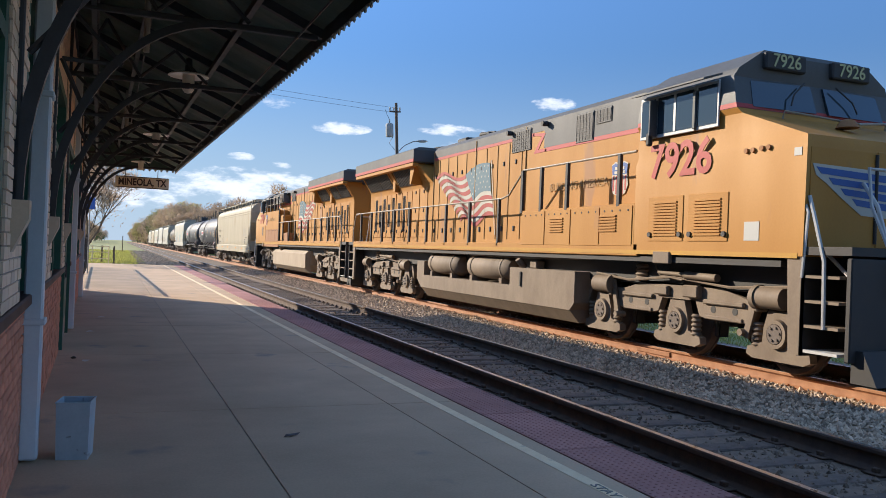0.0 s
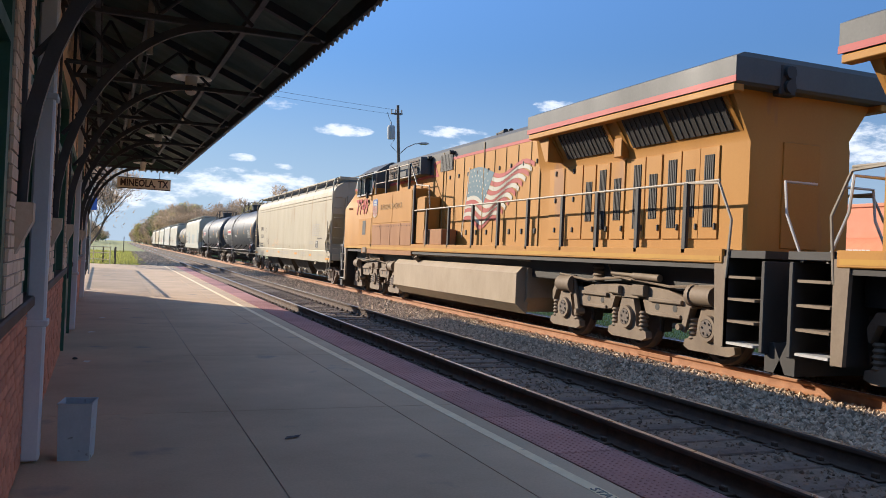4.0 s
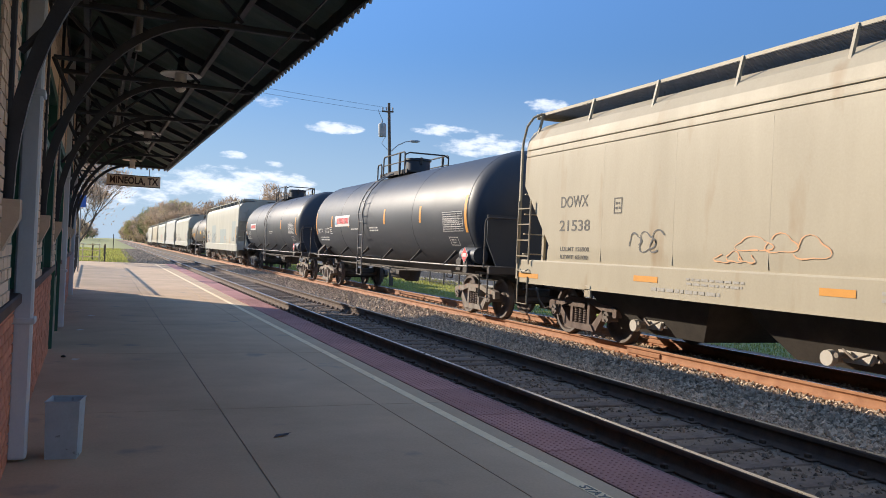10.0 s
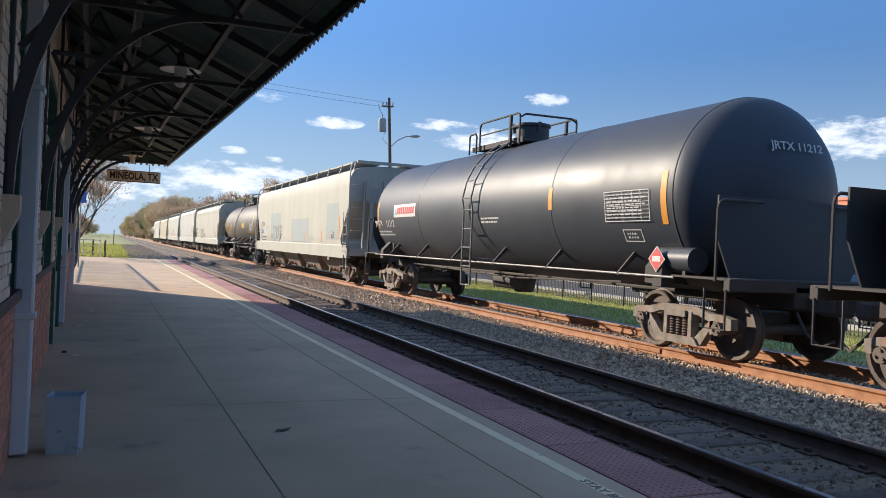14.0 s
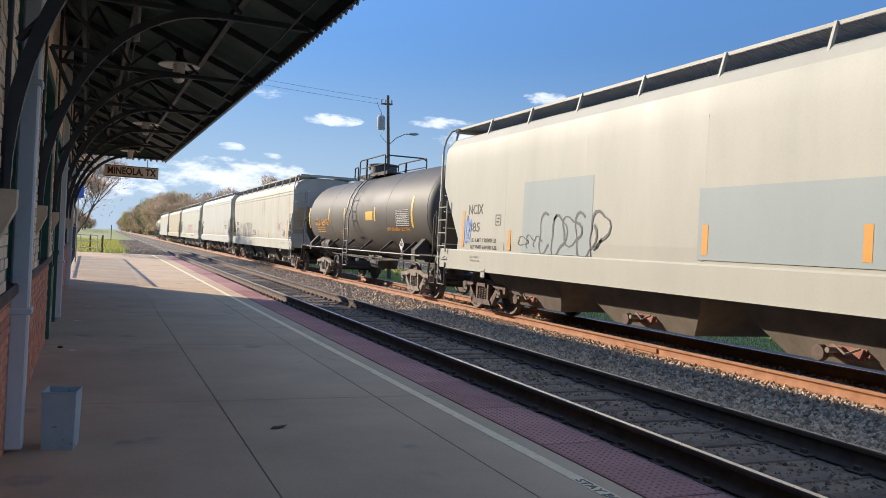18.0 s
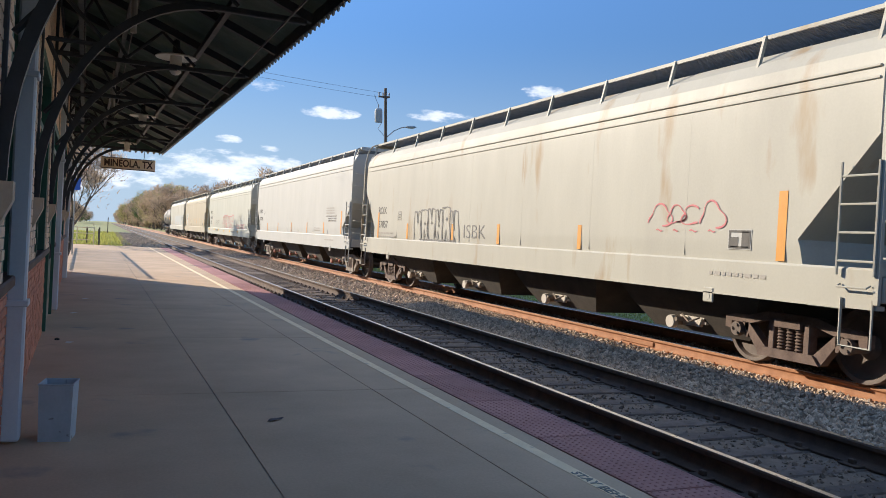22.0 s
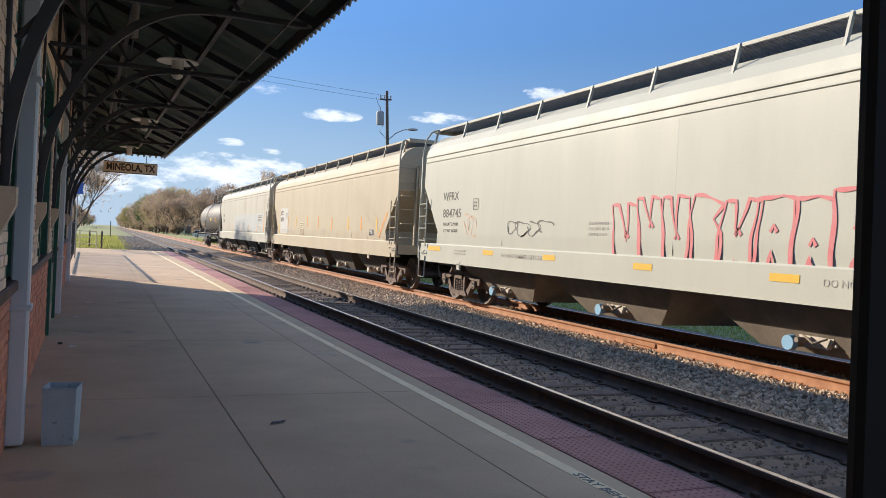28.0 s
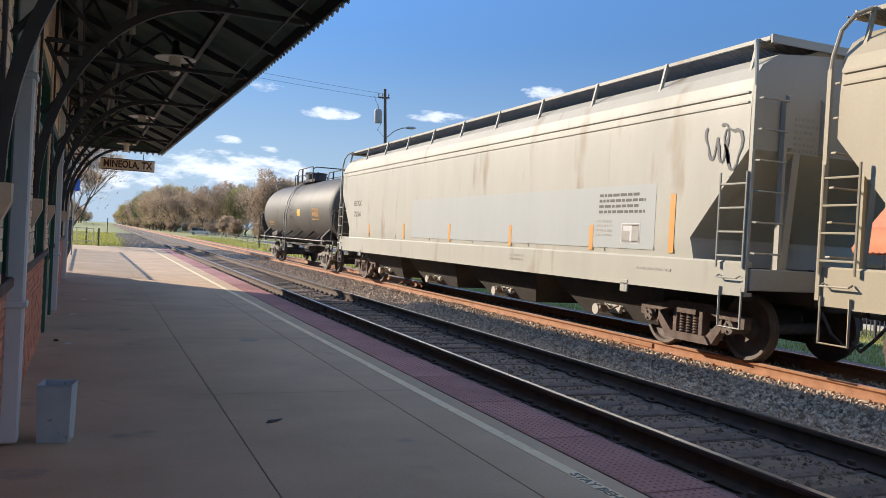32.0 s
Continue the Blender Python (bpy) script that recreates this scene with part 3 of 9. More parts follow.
def stones(name, n, xr, yr, size, seed, zf, mat=BALLAST):
    """Loose crushed stone: n small uneven eight-sided lumps, strewn over a strip."""
    r = np.random.RandomState(seed)
    x, y = r.uniform(*xr, n), yr[0] + (yr[1] - yr[0]) * r.uniform(0, 1, n) ** 1.35
    z = np.array([zf(a) for a in x]) + r.uniform(-0.012, 0.016, n)
    s = size * r.uniform(0.55, 1.25, (n, 1, 1)) * r.uniform(0.7, 1.3, (n, 6, 1))
    base = np.array([(1, 0, 0), (-1, 0, 0), (0, 1, 0), (0, -1, 0), (0, 0, 1), (0, 0, -1)], float)
    a = r.uniform(0, 6.28, n)
    b = r.uniform(-0.7, 0.7, n)
    ca, sa, cb, sb = np.cos(a), np.sin(a), np.cos(b), np.sin(b)
    rot = np.stack([np.stack([ca, -sa * cb, sa * sb], 1), np.stack([sa, ca * cb, -ca * sb], 1), np.stack([0 * a, sb, cb], 1)], 1)
    v = np.einsum("nij,nkj->nki", rot, base[None] * s) + np.stack([x, y, z], 1)[:, None, :]
    f = np.array([(0, 2, 4), (2, 1, 4), (1, 3, 4), (3, 0, 4), (2, 0, 5), (1, 2, 5), (3, 1, 5), (0, 3, 5)])
    f = (f[None] + 6 * np.arange(n)[:, None, None]).reshape(-1, 3)
    me = bpy.data.meshes.new(name)
    me.from_pydata(v.reshape(-1, 3).tolist(), [], f.tolist())
    me.materials.append(mat)
    ob = new(name, me)
    return tagged(ob, "loose grey crushed stone between the rails", "gravel", kind="stuff")


def bed_z(x):
    for (x0, z0), (x1, z1) in zip(((3.8, -0.035), (6.3, -0.035), (6.75, -0.09), (7.1, -0.09), (7.75, -0.025), (10.65, -0.025), (11.9, -0.42)), ((6.3, -0.035), (6.75, -0.09), (7.1, -0.09), (7.75, -0.025), (10.65, -0.025), (11.9, -0.42), (13, -0.42))):
        if x0 <= x <= x1:
            return z0 + (z1 - z0) * (x - x0) / (x1 - x0) + 0.01
    return -0.03


stones("ballast_stones", 20000, (5.9, 8.36), (3.2, 22), 0.034, 11, bed_z)
stones("ballast_stones", 12000, (5.9, 8.4), (18, 60), 0.05, 12, bed_z)
stones("ballast_stones", 6500, (4.28, 5.64), (3.5, 30), 0.026, 13, lambda x: -0.04, BALLAST_DARK)
stones("ballast_stones", 4500, (8.5, 9.86), (4, 24), 0.032, 14, lambda x: -0.02)
stones("ballast_stones", 6000, (10.0, 12.0), (6, 34), 0.045, 15, bed_z)
stones("ballast_stones", 5000, (1.2, 4.1), (58.2, 130), 0.09, 16, lambda x: -0.03)

# ---- depot: in its own axes, u out from the wall, v along it ----
WALL_U, EAVE_U, EAVE_Z, RIDGE_Z, END_V = -0.46, 2.16, 3.94, 5.0, 26.9
BRACKETS = [4.9 + 3.55 * k for k in range(-2, 7)]


def depot(name, m, mat, label=""):
    return structure(name, m, mat, DEP, label)


depot("depot_wall_back", M().box(-9.0, -0.72, -8, 27.6, -0.1, 4.95), MORTAR)
depot("depot_roof", M().prism([(-9.6, 4.9), (-0.6, 4.9), (-5.0, 6.9)], "y", -8, 27.6), CANOPY_DECK)
wall_low = depot("depot_wainscot", M().box(-0.72, WALL_U - 0.012, -8, 27.6, -0.1, 1.12), MORTAR, "coral brick wainscot under the windows")
wall_up = depot("depot_wall_upper", M().box(-0.72, WALL_U - 0.012, -8, 27.6, 3.75, 4.9), MORTAR, "tan brick wall above the windows")
brick_a = M().box(-0.05, 0.012, -0.1, 0.1, -0.03, 0.03, 0.005)
brick_red, brick_tan = brick_a.mesh("brick", BRICK_RED), brick_a.mesh("brick", BRICK_TAN)
DOORS = (12.45, 15.1)
bricks_far, bricks_n = M(), 0
for c in range(16):
    z = 0.035 + c * 0.0705
    v = -1.0 + (0.105 if c % 2 else 0.0)
    while v < 27.4:
        if not DOORS[0] < v < DOORS[1]:
            if 4.4 < v < 8.3:
                part("brick", brick_red, None, wall_low, at=pose(WALL_U - 0.012 + rnd.uniform(-0.003, 0.003), v, z))
            else:
                bricks_far.box(WALL_U - 0.03, WALL_U + rnd.uniform(-0.003, 0.003), v - 0.1, v + 0.1, z - 0.03, z + 0.03)
        v += 0.21
part("brick_courses", bricks_far, BRICK_RED, wall_low)["kind"] = "stuff"
depot("wainscot_cap", M().box(-0.60, WALL_U + 0.045, -8, DOORS[0], 1.12, 1.2, 0.012).box(-0.60, WALL_U + 0.045, DOORS[1], 27.6, 1.12, 1.2, 0.012), SIGN_BROWN, "dark brown stone sill course")

win_n = 0
for k, vb in enumerate(v + 0.15 for v in BRACKETS):
    # tan brick pier behind each bracket
    pier = depot("brick_pier", M().box(-0.72, WALL_U + 0.018, vb - 0.52, vb + 0.52, 1.2, 3.75), MORTAR, "tan painted brick pier")
    pm = M()
    for c in range(36):
        z = 1.236 + c * 0.0705
        for q in range(5):
            a = vb - 0.52 + q * 0.21 - (0.105 if c % 2 else 0)
            a0, a1 = max(a + 0.005, vb - 0.52), min(a + 0.205, vb + 0.52)
            if a1 - a0 > 0.03:
                pm.box(WALL_U, WALL_U + 0.03 + rnd.uniform(-0.004, 0.004), a0, a1, z - 0.03, z + 0.03)
    part("brick_courses", pm, BRICK_TAN, pier)["kind"] = "stuff"
    if vb + 3.0 > 28 or vb < -1.5:
        continue
    # window or door between this pier and the next
    a, b = vb + 0.56, vb + 3.0
    win_n += 1
    is_door = k == 4
    z0, z1 = (0.0, 3.0) if is_door else (1.2, 3.4)
    du = 0.075 if is_door else 0.055
    w_ = depot(("door_%d" if is_door else "window_%d") % win_n, M().box(du - 0.66, du - 0.50, a, a + 0.12, z0, z1).box(du - 0.66, du - 0.50, b - 0.12, b, z0, z1).box(du - 0.66, du - 0.50, a + 0.12, b - 0.12, z1 - 0.12, z1)
               .box(du - 0.66, du - 0.50, a + 0.12, b - 0.12, 2.55, 2.63), GREEN_TRIM, "dark green painted frame with glazing")
    part("pane", M().box(du - 0.60, du - 0.59, a + 0.12, b - 0.12, 2.63, z1 - 0.12), WINDOW, w_)
    if is_door:
        part("door_leaf", M().box(du - 0.62, du - 0.56, a + 0.12, (a + b) / 2 - 0.005, 0.02, 2.55, 0.006).box(du - 0.565, du - 0.545, a + 0.3, (a + b) / 2 - 0.15, 0.3, 1.1, 0.01), GREEN_TRIM, w_)
        part("door_leaf", M().box(du - 0.62, du - 0.56, (a + b) / 2 + 0.005, b - 0.12, 0.02, 2.55, 0.006).box(du - 0.565, du - 0.545, (a + b) / 2 + 0.15, b - 0.3, 0.3, 1.1, 0.01), GREEN_TRIM, w_)
        part("door_pull", M().tube([(du - 0.56, (a + b) / 2 - 0.08, 0.95), (du - 0.52, (a + b) / 2 - 0.08, 1.0), (du - 0.52, (a + b) / 2 - 0.08, 1.2), (du - 0.56, (a + b) / 2 - 0.08, 1.25)], 0.012), IRON_BLACK, w_)
    else:
        part("pane", M().box(du - 0.60, du - 0.59, a + 0.12, b - 0.12, 1.2, 2.55), WINDOW, w_)
        part("mullion", M().box(du - 0.61, du - 0.53, (a + b) / 2 - 0.05, (a + b) / 2 + 0.05, 1.2, 2.55), GREEN_TRIM, w_)
        for q in (0.25, 0.75):
            part("sash_bar", M().box(du - 0.605, du - 0.56, a + (b - a) * q - 0.02, a + (b - a) * q + 0.02, 1.2, 2.55), GREEN_TRIM, w_)
    part("lintel", M().box(-0.70, WALL_U + 0.01, a - 0.04, b + 0.04, z1, 3.75, 0.01), BRICK_TAN, w_)
# unseen filler added so no sunlight leaks between wall and canopy roof
depot("eaves_plate", M().box(-0.9, WALL_U + 0.02, -8, 27.4, 4.86, 5.06), IRON_BLACK, "added dark strip closing the gap under the roof")
# upper wall and eaves frieze
up = M()
v = -1.0
while v < 27.3:
    for c in range(15):
        up.box(WALL_U - 0.03, WALL_U + rnd.uniform(-0.004, 0.004), v - 0.1, v + 0.1, 3.79 + c * 0.0705 - 0.03, 3.79 + c * 0.0705 + 0.03)
    v += 0.21
part("brick_courses", up, BRICK_TAN, wall_up)["kind"] = "stuff"

# curved brackets on stone corbels
for vb in BRACKETS:
    if vb < 1:
        continue
    br = thing("canopy_bracket", "dark iron curved canopy bracket on a pale stone corbel", "bracket", DEP @ pose(0, vb, 0), "canopy brackets")
    part("corbel", M().prism([(WALL_U - 0.05, 1.80), (-0.345, 1.80), (-0.345, 1.70), (WALL_U + 0.035, 1.52), (WALL_U - 0.05, 1.52)], "y", -0.075, 0.075), LIMESTONE, br, "pale limestone corbel")
    arc = []
    for i in range(19):
        a = math.pi / 2 * i / 18
        arc.append((-0.42 + 1.53 * (1 - math.cos(a)), 1.80 + 2.03 * math.sin(a)))
    loops = []
    for i, (p, q) in enumerate(arc):
        a = math.pi / 2 * i / 18
        nx, nz = math.cos(a) * 2.03, -math.sin(a) * 1.5
        ln = math.hypot(nx, nz)
        nx, nz = nx / ln * 0.038, nz / ln * 0.038
        loops.append([(p - nx, -0.03, q - nz), (p - nx, 0.03, q - nz), (p + nx, 0.03, q + nz), (p + nx, -0.03, q + nz)])
    part("arc", M().rings(loops), IRON_BLACK, br)
    part("wall_post", M().box(-0.445, -0.405, -0.03, 0.03, 1.80, 4.72, 0.008).cyl((-0.425, -0.05, 3.0), (-0.425, -0.03, 3.0), 0.02, n=8), IRON_BLACK, br)
    part("tie_beam", M().box(-0.44, EAVE_U - 0.1, -0.035, 0.035, 3.80, 3.86, 0.01), IRON_BLACK, br)
    for p0, p1 in (((-0.38, 3.85), (0.0, 4.62)), ((0.0, 4.62), (0.45, 3.88)), ((0.45, 3.88), (0.9, 4.30)), ((0.9, 4.30), (1.35, 3.88)), ((-0.38, 2.6), (-0.1, 2.95)), ((-0.38, 3.3), (0.15, 3.3)), ((-0.38, 3.85), (0.15, 3.3)), ((-0.38, 3.3), (-0.18, 2.85))):
        part("web_rod", M().tube([(p0[0], 0, p0[1]), (p1[0], 0, p1[1])], 0.022, 6), IRON_BLACK, br)

FRINGE_PALE = material("pale_grey_painted_tin", (0.62, 0.64, 0.64), (0.48, 0.50, 0.50), 0.5, scale=4, fine=50, amount=0.4, bump=0.05)
# canopy: sheet deck, rafters, purlins, lattice girder, fringe
SL = (EAVE_Z - RIDGE_Z) / (EAVE_U - WALL_U)
canopy = thing("canopy", "dark green sheet-metal platform canopy with a toothed edge", "canopy", DEP)
n = 140
v0, v1 = -6.0, END_V
prof = []
for i in range(n + 1):
    v = v0 + (v1 - v0) * i / n
    prof.append((v, 0.012 if i % 2 else 0.0))
mm = M()
mm.add([(u, v, RIDGE_Z + SL * (u - WALL_U) + dz) for v, dz in prof for u in (WALL_U, EAVE_U)] + [(u, v, RIDGE_Z + SL * (u - WALL_U) + 0.035) for v in (v0, v1) for u in (WALL_U, EAVE_U)],
       [(2 * i, 2 * i + 1, 2 * i + 3, 2 * i + 2) for i in range(n)] + [(2 * n + 2, 2 * n + 3, 2 * n + 5, 2 * n + 4)])
part("roof_sheet", mm, CANOPY_DECK, canopy, sharp=5)
for k in range(20):
    v = 1.35 + k * 1.775
    if v > END_V:
        break
    part("rafter", M().prism([(WALL_U, RIDGE_Z - 0.02), (EAVE_U - 0.05, EAVE_Z - 0.02), (EAVE_U - 0.05, EAVE_Z - 0.12), (WALL_U, RIDGE_Z - 0.13)], "y", v - 0.04, v + 0.04), IRON_BLACK, canopy)
for u in (0.45, 1.4):
    z = RIDGE_Z + SL * (u - WALL_U)
    part("purlin", M().box(u - 0.03, u + 0.03, v0, END_V - 0.02, z - 0.2, z - 0.12), IRON_BLACK, canopy)
part("fascia", M().box(EAVE_U - 0.02, EAVE_U + 0.02, v0, END_V, EAVE_Z - 0.13, EAVE_Z + 0.05), IRON_BLACK, canopy)
part("end_board", M().prism([(WALL_U, RIDGE_Z), (EAVE_U, EAVE_Z + 0.02), (EAVE_U, EAVE_Z - 0.1), (WALL_U, EAVE_Z - 0.1)], "y", END_V - 0.05, END_V), CANOPY_DECK, canopy)
tooth = M().prism([(-0.036, 0.0), (0.036, 0.0), (0.036, -0.04), (0.022, -0.068), (0.0, -0.08), (-0.022, -0.068), (-0.036, -0.04)], "x", -0.008, 0.008).mesh("fringe_tooth", FRINGE_PALE)
v = 2.0
while v < END_V:
    part("fringe_tooth", tooth, None, canopy, at=pose(EAVE_U, v, EAVE_Z - 0.10))
    v += 0.175
tooth_end = M().prism([(-0.036, 0.0), (0.036, 0.0), (0.036, -0.04), (0.022, -0.068), (0.0, -0.08), (-0.022, -0.068), (-0.036, -0.04)], "y", -0.008, 0.008).mesh("fringe_tooth", FRINGE_PALE)
u = WALL_U + 0.1
while u < EAVE_U:
    part("fringe_tooth", tooth_end, None, canopy, at=pose(u, END_V, EAVE_Z - 0.08))
    u += 0.175
# lattice girder that runs along under the deck
for u, za, zb in ((-0.12, 3.86, 4.55),):
    part("girder_chord", M().box(u - 0.025, u + 0.025, 0.5, END_V - 0.1, za - 0.03, za + 0.02), IRON_BLACK, canopy)
    part("girder_chord", M().box(u - 0.025, u + 0.025, 0.5, END_V - 0.1, zb - 0.03, zb + 0.02), IRON_BLACK, canopy)
    v, step = 0.9, 0.8875
    while v < END_V - 1:
        part("girder_lattice", M().tube([(u, v, za), (u, v + step / 2, zb), (u, v + step, za)], 0.016, 5), IRON_BLACK, canopy)
        v += step
for u in (0.4, 1.75):
    part("sway_rod", M().tube([(u, 1.0, RIDGE_Z + SL * (u - WALL_U) - 0.3), (u + 0.25, 26, RIDGE_Z + SL * (u - WALL_U) - 0.38)], 0.012, 5), IRON_BLACK, canopy)
for v, u in ((9.8, 0.42), (16.8, 0.42)):
    part("conduit", M().cyl((u, v, 3.75), (u, v, 4.5), 0.035, n=10), TIN, canopy, "short grey conduit drop")

# lamps
for v in (5.0, 12.1, 19.2, 26.2):
    lamp = thing("pendant_lamp", "white enamel pendant lamp hanging under the canopy", "lamp", DEP @ pose(1.10, v, 3.835), "canopy lamps")
    part("stem", M().cyl((0, 0, 0.24), (0, 0, 0.62), 0.018, n=8).cyl((0, 0, 0.17), (0, 0, 0.40), 0.06, 0.045, n=14), IRON_BLACK, lamp)
    part("shade", M().lathe([(0.05, 0.20), (0.12, 0.195), (0.27, 0.165), (0.285, 0.15), (0.28, 0.145), (0.12, 0.17), (0.05, 0.17)], (0, 0, 0), (0, 0, 1), 28), ENAMEL, lamp, "broad shallow enamel shade")
    part("globe", M().lathe([(0.0, -0.10), (0.05, -0.085), (0.078, -0.05), (0.083, 0.03), (0.083, 0.17), (0.0, 0.17)], (0, 0, 0), (0, 0, 1), 20), ENAMEL, lamp, "frosted glass jar")

# hanging station sign
sign = thing("station_sign", "tan hanging station name board with dark brown letters", "sign", DEP @ pose(1.20, 27.05, 3.42))
part("board", M().box(-0.79, 0.79, -0.025, 0.025, -0.18, 0.18, 0.008), SIGN_TAN, sign)
for z in (-0.165, 0.165):
    part("border", M().box(-0.78, 0.78, -0.03, -0.025, z - 0.012, z + 0.012), SIGN_BROWN, sign)
me = text_mesh("MINEOLA, TX", 1.0, SIGN_BROWN, 1.0, 0.03)
xs_ = [v.co.x for v in me.vertices]
me.transform(Matrix.Diagonal((1.42 / (max(xs_) - min(xs_)), 0.30, 1, 1)))
part("lettering", me, None, sign, at=Matrix(((1, 0, 0, 0), (0, 0, -1, -0.029), (0, 1, 0, 0.0), (0, 0, 0, 1))))
for x in (-0.5, 0.45):
    part("hanger", M().tube([(x, 0, 0.17), (x, 0, 0.36), (x, -0.12, 0.40)], 0.011), IRON_BLACK, sign)

# downpipes
for v in (6.46, 15.55, 24.0):
    dp = thing("downpipe", "square blue-grey painted metal downpipe on the depot wall", "downpipe", DEP @ pose(0, v, 0), "downpipes")
    part("pipe", M().box(WALL_U - 0.01, WALL_U + 0.115, -0.085, 0.085, 0.02, 4.7, 0.014), SPOUT_BLUE, dp)
    for z in (0.98, 2.6, 3.8):
        part("strap", M().box(WALL_U - 0.02, WALL_U + 0.135, -0.1, 0.1, z, z + 0.045, 0.006), SPOUT_BLUE, dp)

# waste bin and litter
bin_ = thing("waste_bin", "scuffed blue-grey steel waste bin on the platform", "bin", pose(-0.255, 6.52, 0, 0, 0, -8))
body = M()
outer = [[(-0.107 - t * 0.008, -0.11 - t * 0.01, z), (0.107 + t * 0.008, -0.11 - t * 0.01, z), (0.107 + t * 0.008, 0.11 + t * 0.01, z), (-0.107 - t * 0.008, 0.11 + t * 0.01, z)] for t, z in ((0, 0.0), (1, 0.415))]
inner = [[(-0.105, -0.11, 0.415), (0.105, -0.11, 0.415), (0.105, 0.11, 0.415), (-0.105, 0.11, 0.415)], [(-0.09, -0.095, 0.03), (0.09, -0.095, 0.03), (0.09, 0.095, 0.03), (-0.09, 0.095, 0.03)]]
part("body", M().rings(outer + inner), BIN_BLUE, bin_)
part("rim", M().tube([(-0.115, -0.12, 0.415), (0.115, -0.12, 0.415), (0.115, 0.12, 0.415), (-0.115, 0.12, 0.415), (-0.115, -0.12, 0.415)], 0.007), BIN_BLUE, bin_)
for x, y, a in ((-0.42, 15.22, 20), (-0.36, 11.57, 70), (-0.30, 18.0, 10)):
    thing("paper_scrap", "crumpled white paper scrap on the platform", "litter", pose(x, y, 0.002, 0, 0, a), "paper scraps", M().add([(-0.07, -0.03, 0), (0.06, -0.035, 0.006), (0.075, 0.03, 0), (0.0, 0.04, 0.014), (-0.06, 0.03, 0.003)], [(0, 1, 3), (1, 2, 3), (0, 3, 4)]), PAPER)
thing("dead_leaf", "dry brown leaf lying on the platform", "leaf", pose(1.41, 6.82, 0.003, 0, 0, 30), m=M().add([(-0.09, 0, 0.0), (-0.03, -0.03, 0.012), (0.05, -0.02, 0.004), (0.1, 0.0, 0.015), (0.04, 0.03, 0.008), (-0.04, 0.025, 0.015)], [(0, 1, 5), (1, 2, 4, 5), (2, 3, 4)]), mat=SIGN_BROWN)
thing("pebble", "dark pebble on the platform by the wall", "stone", pose(-0.52, 11.8, 0.0), m=M().lathe([(0.0, 0.0), (0.03, 0.004), (0.035, 0.02), (0.0, 0.035)], (0, 0, 0), (0, 0, 1), 9), mat=UNDER_DARK_STONE)

# ---- the train: materials ----
def paint(name, c, c2, **k):
    a = dict(rough=0.5, scale=1.1, fine=30, amount=0.45, bump=0.05, streak=0.75, spec=0.25)
    a.update(k)
    return material(name, c, c2, **a)


CREAM = paint("cream_car_paint", (0.405, 0.3539, 0.2544), (0.3258, 0.2816, 0.2001), spots=((0.2943, 0.2162, 0.1287), 0.25))
OFFWHITE = paint("off_white_car_paint", (0.4231, 0.407, 0.3358), (0.3521, 0.3335, 0.2775), spots=((0.3126, 0.2356, 0.1428), 0.22))
OFFWHITE_CLEAN = paint("clean_off_white_car_paint", (0.4231, 0.407, 0.3358), (0.3521, 0.3335, 0.2775))
WHITE_CAR = paint("white_car_paint", (0.4322, 0.4227, 0.3819), (0.3739, 0.3675, 0.335))
GREY_CAR = paint("pale_grey_car_paint", (0.4227, 0.4175, 0.3485), (0.3602, 0.3574, 0.3026))
TAN_CAR = paint("tan_car_paint", (0.411, 0.3509, 0.2484), (0.3461, 0.2918, 0.2032))
ALMOND = paint("almond_car_paint", (0.4171, 0.3928, 0.3228), (0.3461, 0.3274, 0.2715), spots=((0.2741, 0.2224, 0.1549), 0.25))
TANK_BLACK = paint("black_tank_paint", (0.0437, 0.05, 0.06048), (0.0589, 0.063, 0.07128), rough=0.42, amount=0.5, spec=0.27, streak=0.85)
TANK_GREY = paint("dusty_grey_black_tank_paint", (0.085, 0.078, 0.068), (0.12, 0.108, 0.09), rough=0.5, amount=0.6, spec=0.2)
CAST_GREY = material("dusty_cast_steel", (0.304, 0.2558, 0.207), (0.144, 0.1147, 0.09), 0.8, scale=5, fine=45, amount=0.55, bump=0.25, spots=((0.32, 0.155, 0.09), 0.2))
CAST_BROWN = material("rusty_cast_steel", (0.175, 0.12, 0.092), (0.085, 0.056, 0.045), 0.8, scale=5, fine=45, amount=0.55, bump=0.25)
WHEEL_STEEL = material("wheel_steel", (0.15, 0.112, 0.088), (0.08, 0.058, 0.045), 0.65, scale=5, fine=60, amount=0.5, bump=0.1)
TREAD = material("polished_tread", (0.52, 0.5, 0.48), (0.38, 0.34, 0.31), 0.3, metal=1.0, bump=0)
UNDER_DARK = material("grimy_underframe", (0.055, 0.048, 0.042), (0.085, 0.07, 0.058), 0.8, scale=4, fine=40, amount=0.5, bump=0.15)
GRATE = material("galvanised_grating", (0.36, 0.36, 0.35), (0.22, 0.21, 0.2), 0.5, metal=0.5, scale=8, fine=60, amount=0.4)
DECK_GRATE = material("dark_walkway_grating", (0.285, 0.2736, 0.2584), (0.171, 0.1596, 0.152), 0.7, scale=8, fine=60, amount=0.4)
ORANGE = material("orange_reflective_tape", (0.60, 0.25, 0.012), (0.50, 0.20, 0.012), 0.5, scale=6, fine=40, amount=0.4, bump=0)
YELLOW = material("yellow_reflective_tape", (0.608, 0.352, 0.0064), (0.528, 0.296, 0.0064), 0.5, scale=6, fine=40, amount=0.4, bump=0)
